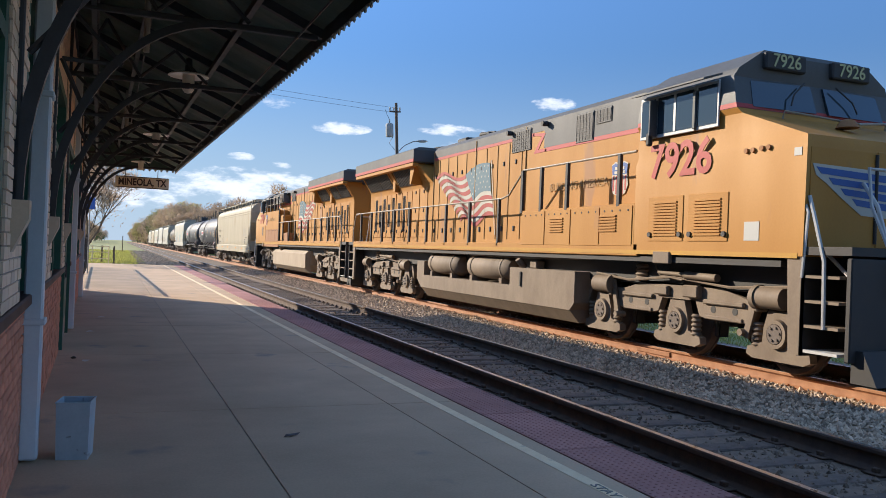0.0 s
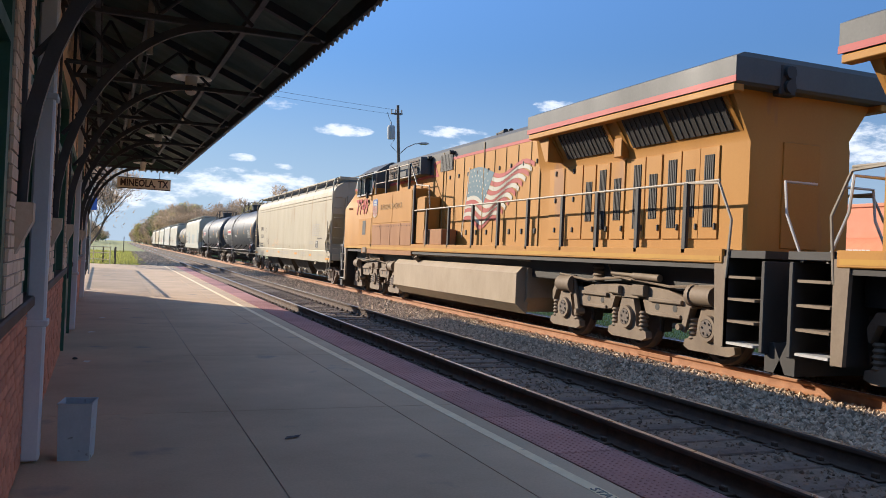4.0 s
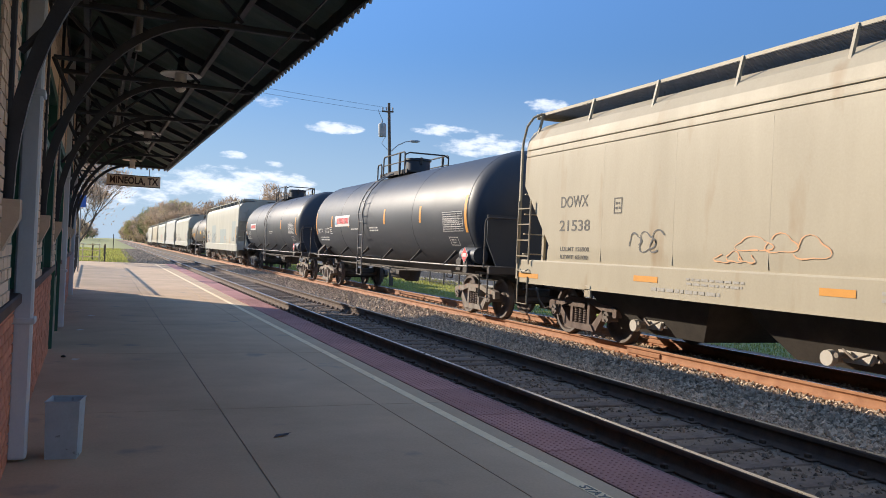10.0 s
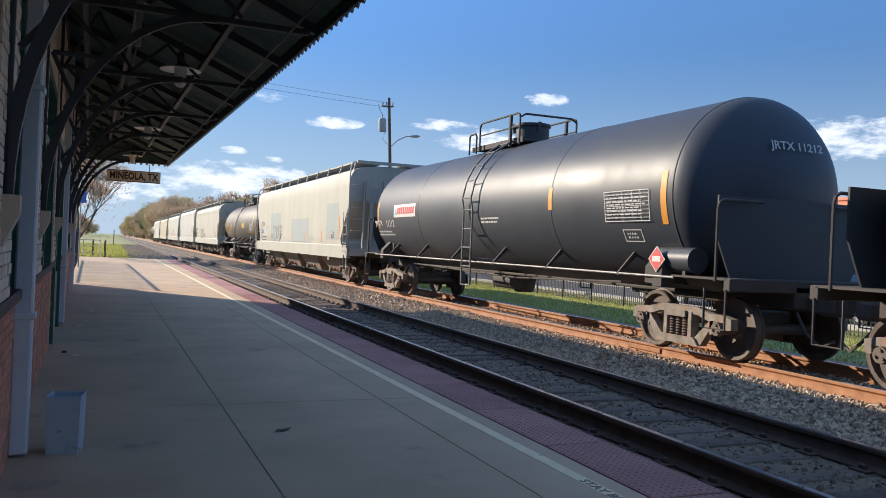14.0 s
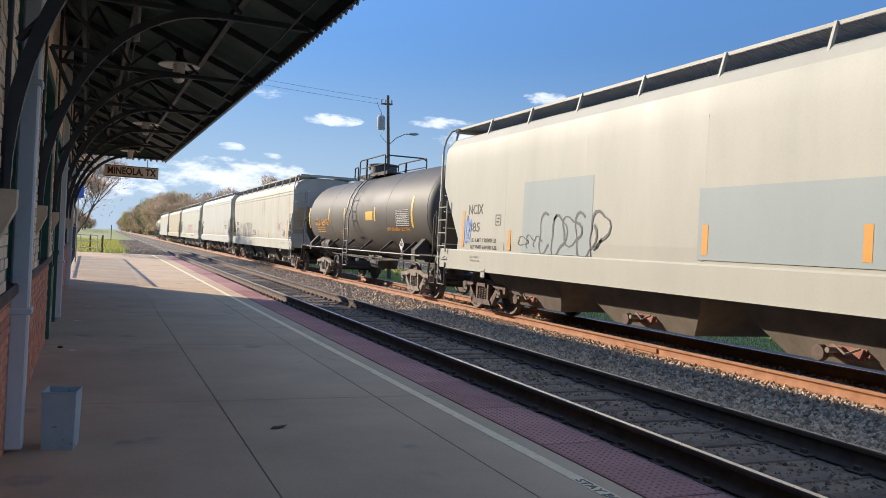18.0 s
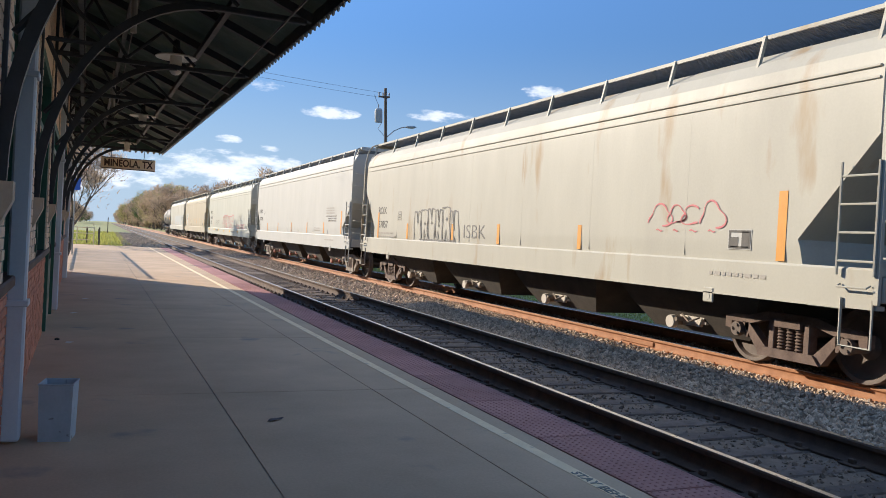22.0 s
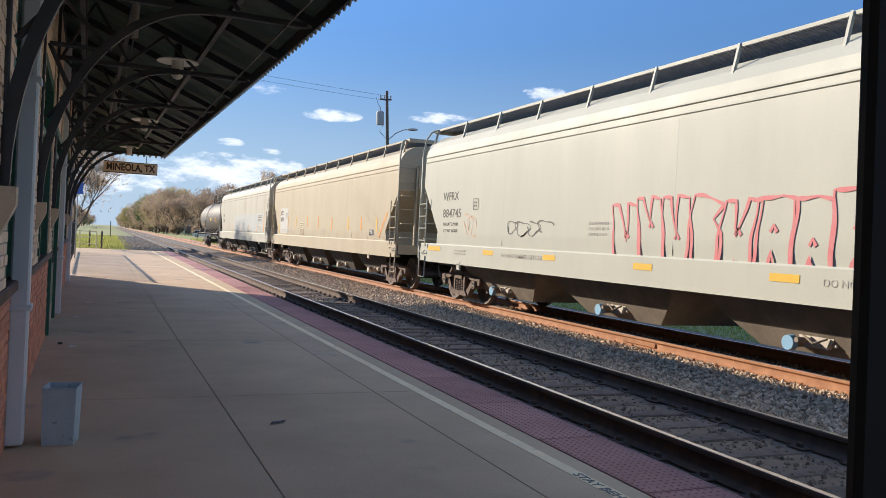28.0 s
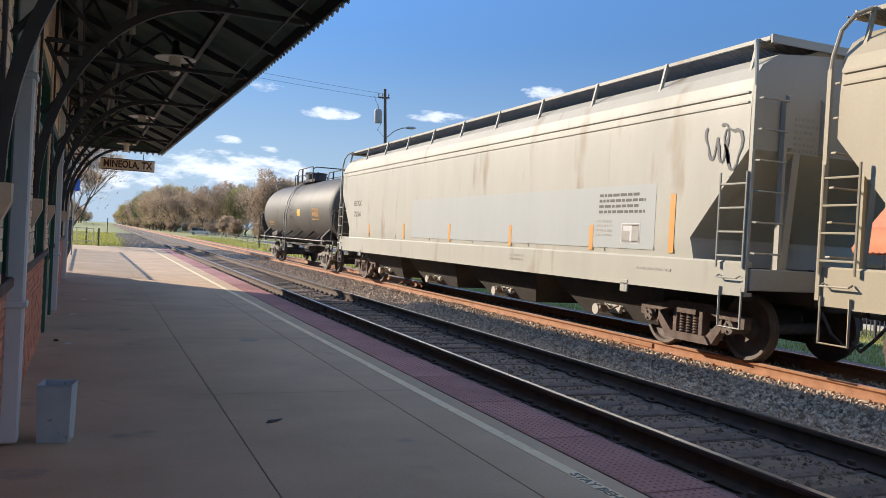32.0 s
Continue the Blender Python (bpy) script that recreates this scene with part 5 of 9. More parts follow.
def covered_hopper(name_label, L, mat, bays, seams, side_top=3.78, roof=4.42, walk_mat=None, ribbed=False, cap=CAP_WHITE, gate=CAP_WHITE, steel=CAST_GREY, slope=1.2, kink=2.85, low=1.68, end_ribs=True, bead=0.0, truck_in=1.68, bay=BAY_SHADE):
    """A covered hopper wagon, L metres over its side sills: rounded body with slope-sheet ends, sills, hatches, walkway, ladders, bottom gates and bogies."""
    car = thing("hopper_wagon", name_label, "rail wagon", pose(0, 0, 0), "wagons of the train")
    half, W = L / 2, 1.57
    walk_mat = walk_mat or mat

    def inset(z):
        pts = [(1.0, slope - 0.12), (1.5, slope - 0.08), (low, slope), (kink, 0.16), (9, 0.16)]
        for (a, p), (b, q) in zip(pts, pts[1:]):
            if a <= z <= b:
                return p + (q - p) * (z - a) / (b - a)
        return 0.16
    rows = [(1.30, W - 0.02), (1.6, W), (low, W), ((low + kink) / 2, W), (kink, W), (side_top - 0.3, W), (side_top, W - 0.01), (side_top + 0.15, W - 0.04), (side_top + 0.33, W - 0.15), (roof + 0.02, W - 0.42), (roof + 0.08, 0.55), (roof + 0.10, 0.3)]
    loops = [[(-w, -half + inset(z), z), (w, -half + inset(z), z), (w, half - inset(z), z), (-w, half - inset(z), z)] for z, w in rows]
    part("body", M().rings(loops), mat, car, sharp=11)
    # weld seams on the side sheets
    for s in (-1, 1):
        for i in range(seams):
            y = -half + 2.0 + (L - 4.0) * (i + 0.5) / seams
            part("weld_seam", shared(("seam", mat.name, side_top, s), lambda: M().prism([(s * (W - 0.005), 1.42), (s * (W + 0.0012), 1.42), (s * (W + 0.0012), side_top - 0.25), (s * (W - 0.005), side_top - 0.2)], "y", -0.008, 0.008)
                 .mesh("weld_seam", mat)), None, car, at=pose(0, y, 0))
        # beads along the top of the side
        for z in () if bead is None else (side_top - 0.16 + bead, side_top - 0.03 + bead, side_top + 0.06 + bead):
            lean = 2.2 * max(0.0, min(z, side_top + 0.06) - side_top + 0.03) + 0.6 * max(0.0, z - side_top - 0.15)
            part("side_bead", M().box(s * (W - 0.06 - lean), s * (W + 0.014 - 0.25 * lean if bead else W + 0.014 - lean), -half + 0.2, half - 0.2, z - 0.018, z + 0.012, 0.006), mat, car)
        sill_in = 0.06
        part("side_sill", M().prism([(s * 1.60, 0.94), (s * 1.60, 1.365), (s * 1.582, 1.39), (s * 1.50, 1.39), (s * 1.50, 1.31), (s * 1.57, 1.32), (s * 1.57, 0.99), (s * 1.48, 0.99), (s * 1.48, 0.94)], "y", -half + sill_in, half - sill_in), mat, car, sharp=18)
        part("sill_flange", M().box(s * 1.44, s * 1.612, -half + 0.5, half - 0.5, 0.925, 0.94), mat, car)
    # centre sill and end platforms
    part("centre_sill", M().box(-0.32, 0.32, -half + 0.1, half - 0.1, 0.82, 1.2, 0.01), UNDER_DARK, car)
    for e in (-1, 1):
        yo = e * half
        part("end_platform", M().box(-1.5, 1.5, yo - e * 0.04, yo - e * 1.5, 1.12, 1.16).box(-1.56, 1.56, yo - e * 0.02, yo - e * 0.14, 1.02, 1.30, 0.012), mat, car)
        if end_ribs:
            for x in (-0.95, -0.32, 0.32, 0.95):
                part("end_rib", M().prism([(yo - e * 0.17, kink), (yo - e * 0.09, kink + 0.06), (yo - e * 0.09, side_top - 0.05), (yo - e * 0.17, side_top)], "x", x - 0.05, x + 0.05), mat, car)
        for x in (-0.75, 0.75):
            part("end_brace", M().prism([(yo - e * 0.30, 1.14), (yo - e * 0.46, 1.14), (yo - e * 0.26, kink), (yo - e * 0.16, kink)], "x", x - 0.06, x + 0.06), mat, car)
        part("bolster_web", M().prism([(-1.5, 1.1), (1.5, 1.1), (0.45, 1.95), (-0.45, 1.95)], "y", yo - e * 1.75, yo - e * 1.83), mat, car)
        # ladders, corner posts and grab irons
        for s in (-1, 1):
            x = s * 1.615
            part("corner_post", M().box(s * 1.585, s * 1.63, yo - e * 0.03, yo - e * 0.085, 1.0, side_top + 0.02)
                 .tube([(s * 1.607, yo - e * 0.057, side_top), (s * 1.6, yo - e * 0.07, side_top + 0.16), (s * 1.56, yo - e * 0.13, roof - 0.02), (s * 1.48, yo - e * 0.24, roof + 0.15), (s * 1.36, yo - e * 0.36, roof + 0.215)], 0.026, 8), mat, car)
            ladder(car, x + s * 0.03, yo - e * 0.08, yo - e * 0.56, 1.30, 2.55, 4, mat)
            part("stirrup_step", M().tube([(x, yo - e * 0.10, 1.05), (x, yo - e * 0.10, 0.52), (x, yo - e * 0.5, 0.52), (x, yo - e * 0.5, 1.05)], 0.017), mat, car)
            part("grab_iron", M().tube([(x, yo - e * 0.14, 1.2), (x + s * 0.06, yo - e * 0.14, 1.17), (x + s * 0.06, yo - e * 0.52, 1.17), (x, yo - e * 0.52, 1.2)], 0.012), mat, car)
            for k in range(6):
                part("grab_iron", shared(("end_grab", mat.name, s), lambda: M().tube([(s * 1.5, 0.06, 0), (s * 1.5, 0, 0), (s * 1.05, 0, 0), (s * 1.05, 0.06, 0)], 0.013).mesh("grab_iron", mat)), None, car,
                     at=pose(0, yo - e * 0.04, 1.5 + k * 0.4, 0, 0, 0) @ Matrix.Diagonal((1, -e, 1, 1)))
            part("end_ladder_stile", M().box(s * 1.03, s * 1.08, yo - e * 0.06, yo - e * 0.14, 1.16, side_top - 0.1), mat, car)
        for s in (-1, 1):
            part("jacking_pad", M().box(s * 1.58, s * 1.612, yo - e * 2.55, yo - e * 2.75, 0.80, 1.0, 0.012).cyl((s * 1.611, yo - e * 2.65, 0.88), (s * 1.616, yo - e * 2.65, 0.88), 0.045, n=12), mat, car)
        for k, (x, z, w, h) in enumerate(((-0.62, side_top - 0.52, 0.42, 0.5), (0.62, side_top - 0.62, 0.44, 0.6))):
            part("stencil_block", text_bars(w, h, max(3, round(h / 0.09)), 7 * k + 3 + len(name_label)), INK_GREY, car, at=Matrix(((-e, 0, 0, x), (0, 0, e, yo - e * 0.152), (0, 1, 0, z), (0, 0, 0, 1))))["kind"] = "stuff"
        coupler(car, yo, e)
    # walkway and hatches on the roof
    for s in (-1, 1):
        x0, x1 = s * 0.38, s * 1.32
        board = M()
        for i in range(19):
            x = x0 + (x1 - x0) * i / 18
            board.box(x - 0.006, x + 0.006, -half + 0.15, half - 0.15, roof + 0.178, roof + 0.222)
        for i in range(int(L / 0.16)):
            y = -half + 0.2 + i * 0.16
            board.box(x0, x1, y - 0.008, y + 0.008, roof + 0.20, roof + 0.216)
        part("running_board", board, DECK_GRATE, car, "open steel grating walkway")
        part("walkway_rim", M().box(x1 - s * 0.01, x1 + s * 0.012, -half + 0.15, half - 0.15, roof + 0.185, roof + 0.235), walk_mat, car)
        n = round(L / 1.75)
        for i in range(n):
            y = -half + 0.35 + (L - 0.7) * i / (n - 1)
            part("walkway_post", shared(("post", mat.name, s, side_top, roof), lambda: M().prism([(s * (W - 0.12), side_top + 0.28), (s * (W - 0.17), side_top + 0.30), (s * 1.31, roof + 0.19), (s * 1.345, roof + 0.24)], "y", -0.022, 0.022)
                 .mesh("walkway_post", walk_mat)), None, car, at=pose(0, y, 0))
    part("hatch_coaming", M().box(-0.36, 0.36, -half + 1.1, half - 1.1, roof + 0.02, roof + 0.13, 0.02), mat, car)
    for i in range(6):
        y0 = -half + 1.15 + (L - 2.3) * i / 6
        part("hatch_cover", M().prism([(-0.42, roof + 0.12), (0.42, roof + 0.12), (0.36, roof + 0.19), (-0.36, roof + 0.19)], "y", y0, y0 + (L - 2.3) / 6 - 0.06), walk_mat, car)
    for e in (-1, 1):
        part("end_walkway", M().box(-1.32, 1.32, e * (half - 0.12), e * (half - 0.62), roof + 0.195, roof + 0.23), GRATE, car)
        part("walkway_edge", M().box(-1.34, 1.34, e * (half - 0.10), e * (half - 0.125), roof + 0.14, roof + 0.25), mat, car)
    # hopper bays with their outlet gates
    span = (L - 2 * 1.75) / bays
    for i in range(bays):
        yc = -half + 1.75 + span * (i + 0.5)
        d = span / 2 - 0.03
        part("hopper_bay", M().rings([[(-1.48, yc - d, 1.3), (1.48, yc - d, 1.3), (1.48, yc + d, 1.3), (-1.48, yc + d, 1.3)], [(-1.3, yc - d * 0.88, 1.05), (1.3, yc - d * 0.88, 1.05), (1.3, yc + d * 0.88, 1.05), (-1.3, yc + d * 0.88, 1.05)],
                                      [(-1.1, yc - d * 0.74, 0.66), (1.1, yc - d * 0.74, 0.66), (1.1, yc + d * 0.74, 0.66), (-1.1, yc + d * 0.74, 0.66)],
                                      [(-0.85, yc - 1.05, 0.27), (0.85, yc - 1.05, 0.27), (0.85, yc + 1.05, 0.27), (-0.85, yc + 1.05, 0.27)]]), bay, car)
        gt = part("outlet_gate", M().box(-0.98, 0.98, yc - 0.3, yc + 0.3, 0.40, 0.45, 0.01).prism([(yc - 0.34, 0.60), (yc - 0.18, 0.36), (yc + 0.18, 0.36), (yc + 0.34, 0.60), (yc + 0.34, 0.64), (yc - 0.34, 0.64)], "x", -1.0, -0.95).prism([(yc - 0.34, 0.60), (yc - 0.18, 0.36), (yc + 0.18, 0.36), (yc + 0.34, 0.60), (yc + 0.34, 0.64), (yc - 0.34, 0.64)], "x", 0.95, 1.0), gate, car)
        part("gate_shaft", M().cyl((-1.2, yc + 0.12, 0.45), (1.2, yc + 0.12, 0.45), 0.035, n=8).cyl((-1.12, yc + 0.26, 0.40), (-0.6, yc + 0.26, 0.40), 0.06, n=12).tube([(-1.03, yc - 0.2, 0.5), (-1.1, yc - 0.05, 0.42), (-1.06, yc + 0.15, 0.52)], 0.016), CAST_GREY, gt)
        part("pipe_cap", M().cyl((-1.2, yc + 0.26, 0.40), (-1.12, yc + 0.26, 0.40), 0.095, 0.105, n=18), cap, gt)
    part("brake_rod", M().tube([(-1.3, -half + 2.4, 0.98), (-1.3, half - 2.4, 0.98)], 0.02), UNDER_DARK, car)
    for e in (-1, 1):
        freight_truck(car, e * (half - truck_in), steel)
    return car


# ---- tank wagon ----
def tank_wagon(label, L, R, mat, zc=2.42, ladder_y=0.0, dome_y=-2.0, dome_w=2.6, rails=None, dome_r=0.40, dish=0.62, truck_in=1.25):
    """A tank wagon: shell with dished heads, L over the heads, saddles on stub sills, side rails, ladder, top platform with manway housing, bogies."""
    car = thing("tank_wagon", label, "rail wagon", pose(0, 0, 0), "wagons of the train")
    half = L / 2
    prof = []
    for e in (-1, 1):
        arc = [(R * math.sin(a), e * (half - dish + dish * math.cos(a))) for a in (math.pi / 2 * k / 9 for k in range(10))]
        prof += arc if e < 0 else arc[::-1]
    part("shell", M().lathe(prof, (0, 0, zc), (0, 1, 0), 64), mat, car, sharp=60)
    for y in (-half + dish, -half * 0.45, half * 0.45, half - dish):
        part("weld_band", M().lathe([(R, y - 0.02), (R + 0.006, y - 0.012), (R + 0.006, y + 0.012), (R, y + 0.02)], (0, 0, zc), (0, 1, 0), 64), mat, car, sharp=60)
    for e in (-1, 1):
        ye = e * (half + 0.45)
        part("stub_sill", M().box(-0.34, 0.34, e * (half - 3.4), ye, 0.80, 1.12, 0.02), UNDER_DARK, car)
        part("saddle", M().prism([(-1.25, 1.08), (1.25, 1.08), (R * 0.80, zc - R * 0.58), (0.5, zc - R * 0.93), (-0.5, zc - R * 0.93), (-R * 0.80, zc - R * 0.58)], "y", e * (half - 1.45), e * (half - 1.62)), UNDER_DARK, car)
        part("end_sill", M().box(-1.5, 1.5, ye, ye - e * 0.14, 1.02, 1.2, 0.015).box(-1.5, 1.5, ye - e * 0.1, ye - e * 1.25, 1.17, 1.20), UNDER_DARK, car)
        coupler(car, ye, e)
        for s in (-1, 1):
            x = s * 1.5
            part("saddle_bracket", M().prism([(s * 0.9, 1.05), (s * 1.5, 1.05), (s * 1.5, 1.30), (s * 1.2, 1.62)], "y", e * (half - 1.15), e * (half - 1.42)), UNDER_DARK, car)
            part("end_handrail", M().tube([(x, ye - e * 0.3, 1.15), (x, ye - e * 0.3, 2.16), (x - s * 0.03, ye - e * 0.3, 2.24), (x - s * 0.1, ye - e * 0.3, 2.28), (x - s * 0.8, ye - e * 0.3, 2.28)], 0.022), UNDER_DARK, car)
            part("stirrup_step", M().tube([(x, ye - e * 0.08, 1.05), (x, ye - e * 0.08, 0.5), (x, ye - e * 0.5, 0.5), (x, ye - e * 0.5, 1.05)], 0.018), UNDER_DARK, car)
        freight_truck(car, e * (half - truck_in), CAST_GREY)
        part("head_shield", M().prism([(-1.15, 1.2), (1.15, 1.2), (1.4, 1.75), (1.4, 2.35), (-1.4, 2.35), (-1.4, 1.75)], "y", e * (half + 0.02), e * (half + 0.05)), TANK_BLACK if R > 1.5 else UNDER_DARK, car, "flat black steel head shield")
    for s in (-1, 1):
        x = s * 1.52
        part("side_rail", M().tube([(x, -half + 0.7, 1.16), (x, half - 0.7, 1.16)], 0.02, 8), LADDER_GREY, car, "worn grey steel grab rail")
        n = max(4, round(L / 2.6))
        for i in range(n):
            y = -half + 2.1 + (L - 4.2) * i / (n - 1)
            part("rail_bracket", shared(("tbr", s, R, zc), lambda: M().prism([(s * 1.54, 1.13), (s * 1.54, 1.175), (s * R * 0.80, zc - R * 0.595), (s * R * 0.765, zc - R * 0.64)], "y", -0.022, 0.022).mesh("rail_bracket", UNDER_DARK)),
                 None, car, at=pose(0, y, 0))
    # brake gear under the belly
    if R > 1.5:
        part("air_reservoir", M().cyl((-1.3, -half + 0.45, 1.42), (-1.3, -half + 1.3, 1.42), 0.19, n=18).box(-1.4, -1.2, -half + 0.6, -half + 0.66, 1.18, 1.3).box(-1.4, -1.2, -half + 1.1, -half + 1.16, 1.18, 1.3), mat, car)
    else:
        part("air_reservoir", M().cyl((-0.95, half - 2.9, 1.28), (-0.95, half - 1.75, 1.28), 0.23, n=18), UNDER_DARK, car)
    part("brake_cylinder", M().cyl((-0.4, -0.2, 0.75), (-0.4, 0.7, 0.75), 0.2, n=14), UNDER_DARK, car)
    part("bottom_outlet", M().cyl((0, 0.2, zc - R - 0.42), (0, 0.2, zc - R + 0.1), 0.22, 0.34, n=16), UNDER_DARK, car)
    part("brake_pipe", M().tube([(-0.6, -half + 1.8, 0.92), (-0.6, half - 1.8, 0.92)], 0.03).tube([(-1.1, -half + 2.6, 1.0), (-0.9, -1, 0.86), (-0.9, half - 2.6, 0.95)], 0.02), UNDER_DARK, car)
    # ladder that follows the shell up to the platform
    for s in (-1, 1):
        m = M()
        path = [(s * 1.62, 0.62), (s * 1.62, zc - 0.1)] + [(s * (R + 0.14) * math.cos(a), zc + (R + 0.14) * math.sin(a)) for a in (0.1, 0.35, 0.6, 0.85, 1.1, 1.3)]
        for y in (ladder_y - 0.24, ladder_y + 0.24):
            m.tube([(p, y, q) for p, q in path], 0.022, 6)
        for i in range(len(path) - 1):
            (p, q), (p2, q2) = path[i], path[i + 1]
            n = max(1, round(math.hypot(p2 - p, q2 - q) / 0.4))
            for k in range(n):
                u = k / n
                m.tube([(p + (p2 - p) * u, ladder_y - 0.24, q + (q2 - q) * u), (p + (p2 - p) * u, ladder_y + 0.24, q + (q2 - q) * u)], 0.015, 6)
        part("ladder", m, UNDER_DARK if s > 0 else LADDER_GREY, car)
        part("ladder_brace", M().tube([(s * 1.62, ladder_y - 0.24, 1.25), (s * 1.1, ladder_y - 0.7, zc - R * 0.8)], 0.022), LADDER_GREY, car)
        part("ladder_brace", M().tube([(s * 1.62, ladder_y + 0.24, 1.25), (s * 1.1, ladder_y + 0.7, zc - R * 0.8)], 0.022), LADDER_GREY, car)
    top = zc + R
    ra, rb = rails or (dome_y - dome_w / 2, dome_y + dome_w / 2)
    part("top_platform", M().box(-0.62, 0.62, ra, rb, top - 0.02, top + 0.03).box(-0.66, -0.62, ra, rb, top - 0.05, top + 0.07).box(0.62, 0.66, ra, rb, top - 0.05, top + 0.07), UNDER_DARK, car)
    for s in (-1, 1):
        x = s * 0.74
        part("safety_railing", M().tube([(x, ra, top - 0.12), (x, ra, top + 0.5), (x, ra + 0.03, top + 0.57), (x, ra + 0.1, top + 0.6), (x, rb - 0.75, top + 0.6), (x, rb - 0.66, top + 0.57), (x, rb - 0.62, top + 0.5), (x, rb - 0.62, top - 0.1)], 0.024)
             .tube([(x, ra, top + 0.3), (x, rb - 0.62, top + 0.3)], 0.018), UNDER_DARK, car)
        part("safety_railing", M().tube([(x, rb - 0.42, top - 0.12), (x, rb - 0.42, top + 0.3), (x, rb - 0.36, top + 0.38), (x, rb - 0.06, top + 0.38), (x, rb, top + 0.32), (x, rb, top - 0.12)], 0.024), UNDER_DARK, car)
        part("railing_post", M().box(x - 0.03, x + 0.03, dome_y - 0.35, dome_y - 0.28, top - 0.12, top + 0.6), UNDER_DARK, car)
    part("safety_railing", M().tube([(-0.74, ra, top + 0.5), (-0.6, ra - 0.02, top + 0.58), (0.6, ra - 0.02, top + 0.58), (0.74, ra, top + 0.5)], 0.024), UNDER_DARK, car)
    part("manway_housing", M().lathe([(0.0, top - 0.1), (dome_r, top - 0.1), (dome_r, top + 0.40), (dome_r + 0.04, top + 0.42), (dome_r + 0.04, top + 0.48), (0.0, top + 0.52)], (0, dome_y, 0), (0, 0, 1), 28), mat, car)
    for a in (0.4, 2.5, 4.6):
        part("hinge_bolt", M().cyl((dome_r * math.cos(a) * 1.08, dome_y + dome_r * math.sin(a) * 1.08, top + 0.28), (dome_r * math.cos(a) * 1.08, dome_y + dome_r * math.sin(a) * 1.08, top + 0.5), 0.045, n=8), UNDER_DARK, car)
    part("valve_housing", M().box(-0.25, 0.25, dome_y + 0.75, dome_y + 1.1, top - 0.05, top + 0.2, 0.03), mat, car)
    return car


def head_lettering(car, words, z, w, h, R, zc, half, dish):
    """Words on the dished end of a tank, facing the tail of the car."""
    me = text_mesh(words, 1.0, CHALK, 1.0, 0.01)
    xs_, ys_ = [v.co.x for v in me.vertices], [v.co.y for v in me.vertices]
    me.transform(Matrix.Diagonal((w / (max(xs_) - min(xs_)), h / (max(ys_) - min(ys_)), 1, 1)))
    up = (z - zc) / R
    depth = dish * math.sqrt(1 - up * up)
    tilt = math.atan2(up / R, depth / dish ** 2)
    part("lettering", me, None, car, at=Matrix.Translation((0.1, -half + dish - depth - 0.03, z)) @ Matrix.Rotation(math.pi / 2 - tilt, 4, "X"))


ORANGE_LETTER = material("orange_stencil", (0.6, 0.264, 0.024), (0.48, 0.216, 0.024), 0.6, scale=7, fine=60, bump=0)
LADDER_GREY = material("worn_grey_steel", (0.24, 0.23, 0.22), (0.13, 0.12, 0.11), 0.55, metal=0.3, scale=8, fine=60, amount=0.5)

# ---- locomotives ----
LOCO_YELLOW = paint("weathered_yellow_paint", (0.43, 0.203, 0.037), (0.355, 0.16, 0.033), rough=0.58, spots=((0.307, 0.153, 0.0613), 0.06))
LOCO_DUST = paint("dusty_orange_paint", (0.34, 0.16, 0.062), (0.27, 0.125, 0.055), rough=0.65, amount=0.6)
LOCO_GREY = paint("loco_grey_paint", (0.09969, 0.09969, 0.09547), (0.07636, 0.07534, 0.07215), rough=0.5)
LOCO_RED = paint("red_stripe_paint", (0.399, 0.045, 0.045), (0.354, 0.0707, 0.0578), rough=0.5)
LOCO_TAN = material("dust_coated_grey_paint", (0.225, 0.1655, 0.11), (0.155, 0.1116, 0.0748), 0.7, scale=2.5, fine=30, amount=0.5, bump=0.12, streak=0.5)
TANK_SAND = material("sand_dusted_tank_paint", (0.368, 0.284, 0.192), (0.296, 0.224, 0.148), 0.7, scale=2.5, fine=30, amount=0.5, bump=0.1, streak=0.5)
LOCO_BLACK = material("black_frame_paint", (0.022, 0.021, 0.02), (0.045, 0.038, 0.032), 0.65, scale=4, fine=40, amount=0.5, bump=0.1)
SILL_STRIPE = paint("yellow_sill_paint", (0.475, 0.257, 0.0321), (0.385, 0.193, 0.0385), rough=0.5)
RAIL_TAN = material("worn_yellow_grey_rail", (0.317, 0.264, 0.194), (0.229, 0.185, 0.132), 0.5, scale=6, fine=50, amount=0.5)
RAIL_SILVER = material("white_painted_grab_rail", (0.51, 0.502, 0.475), (0.396, 0.378, 0.352), 0.4, scale=6, fine=50, amount=0.4)
FLAG_RED = paint("faded_red_decal", (0.352, 0.0387, 0.0352), (0.338, 0.0774, 0.0598), rough=0.5)
FLAG_WHITE = paint("faded_white_decal", (0.465, 0.444, 0.38), (0.422, 0.394, 0.31), rough=0.5)
FLAG_BLUE = paint("faded_blue_decal", (0.066, 0.132, 0.167), (0.0968, 0.167, 0.194), rough=0.5)
SHIELD_BLUE = paint("blue_shield_decal", (0.04, 0.096, 0.288), (0.048, 0.112, 0.288), rough=0.45)
NUM_RED = paint("red_numerals", (0.3802, 0.0384, 0.0336), (0.3456, 0.0672, 0.048), rough=0.45)
NUM_EDGE = paint("grey_numeral_edging", (0.20, 0.115, 0.075), (0.24, 0.14, 0.08), rough=0.5)
SLOGAN = paint("grey_brown_lettering", (0.2969, 0.1869, 0.0792), (0.3906, 0.2372, 0.0891), rough=0.6)
BOARD_YELLOW = paint("pale_number_paint", (0.479, 0.465, 0.239), (0.422, 0.408, 0.211), rough=0.5)
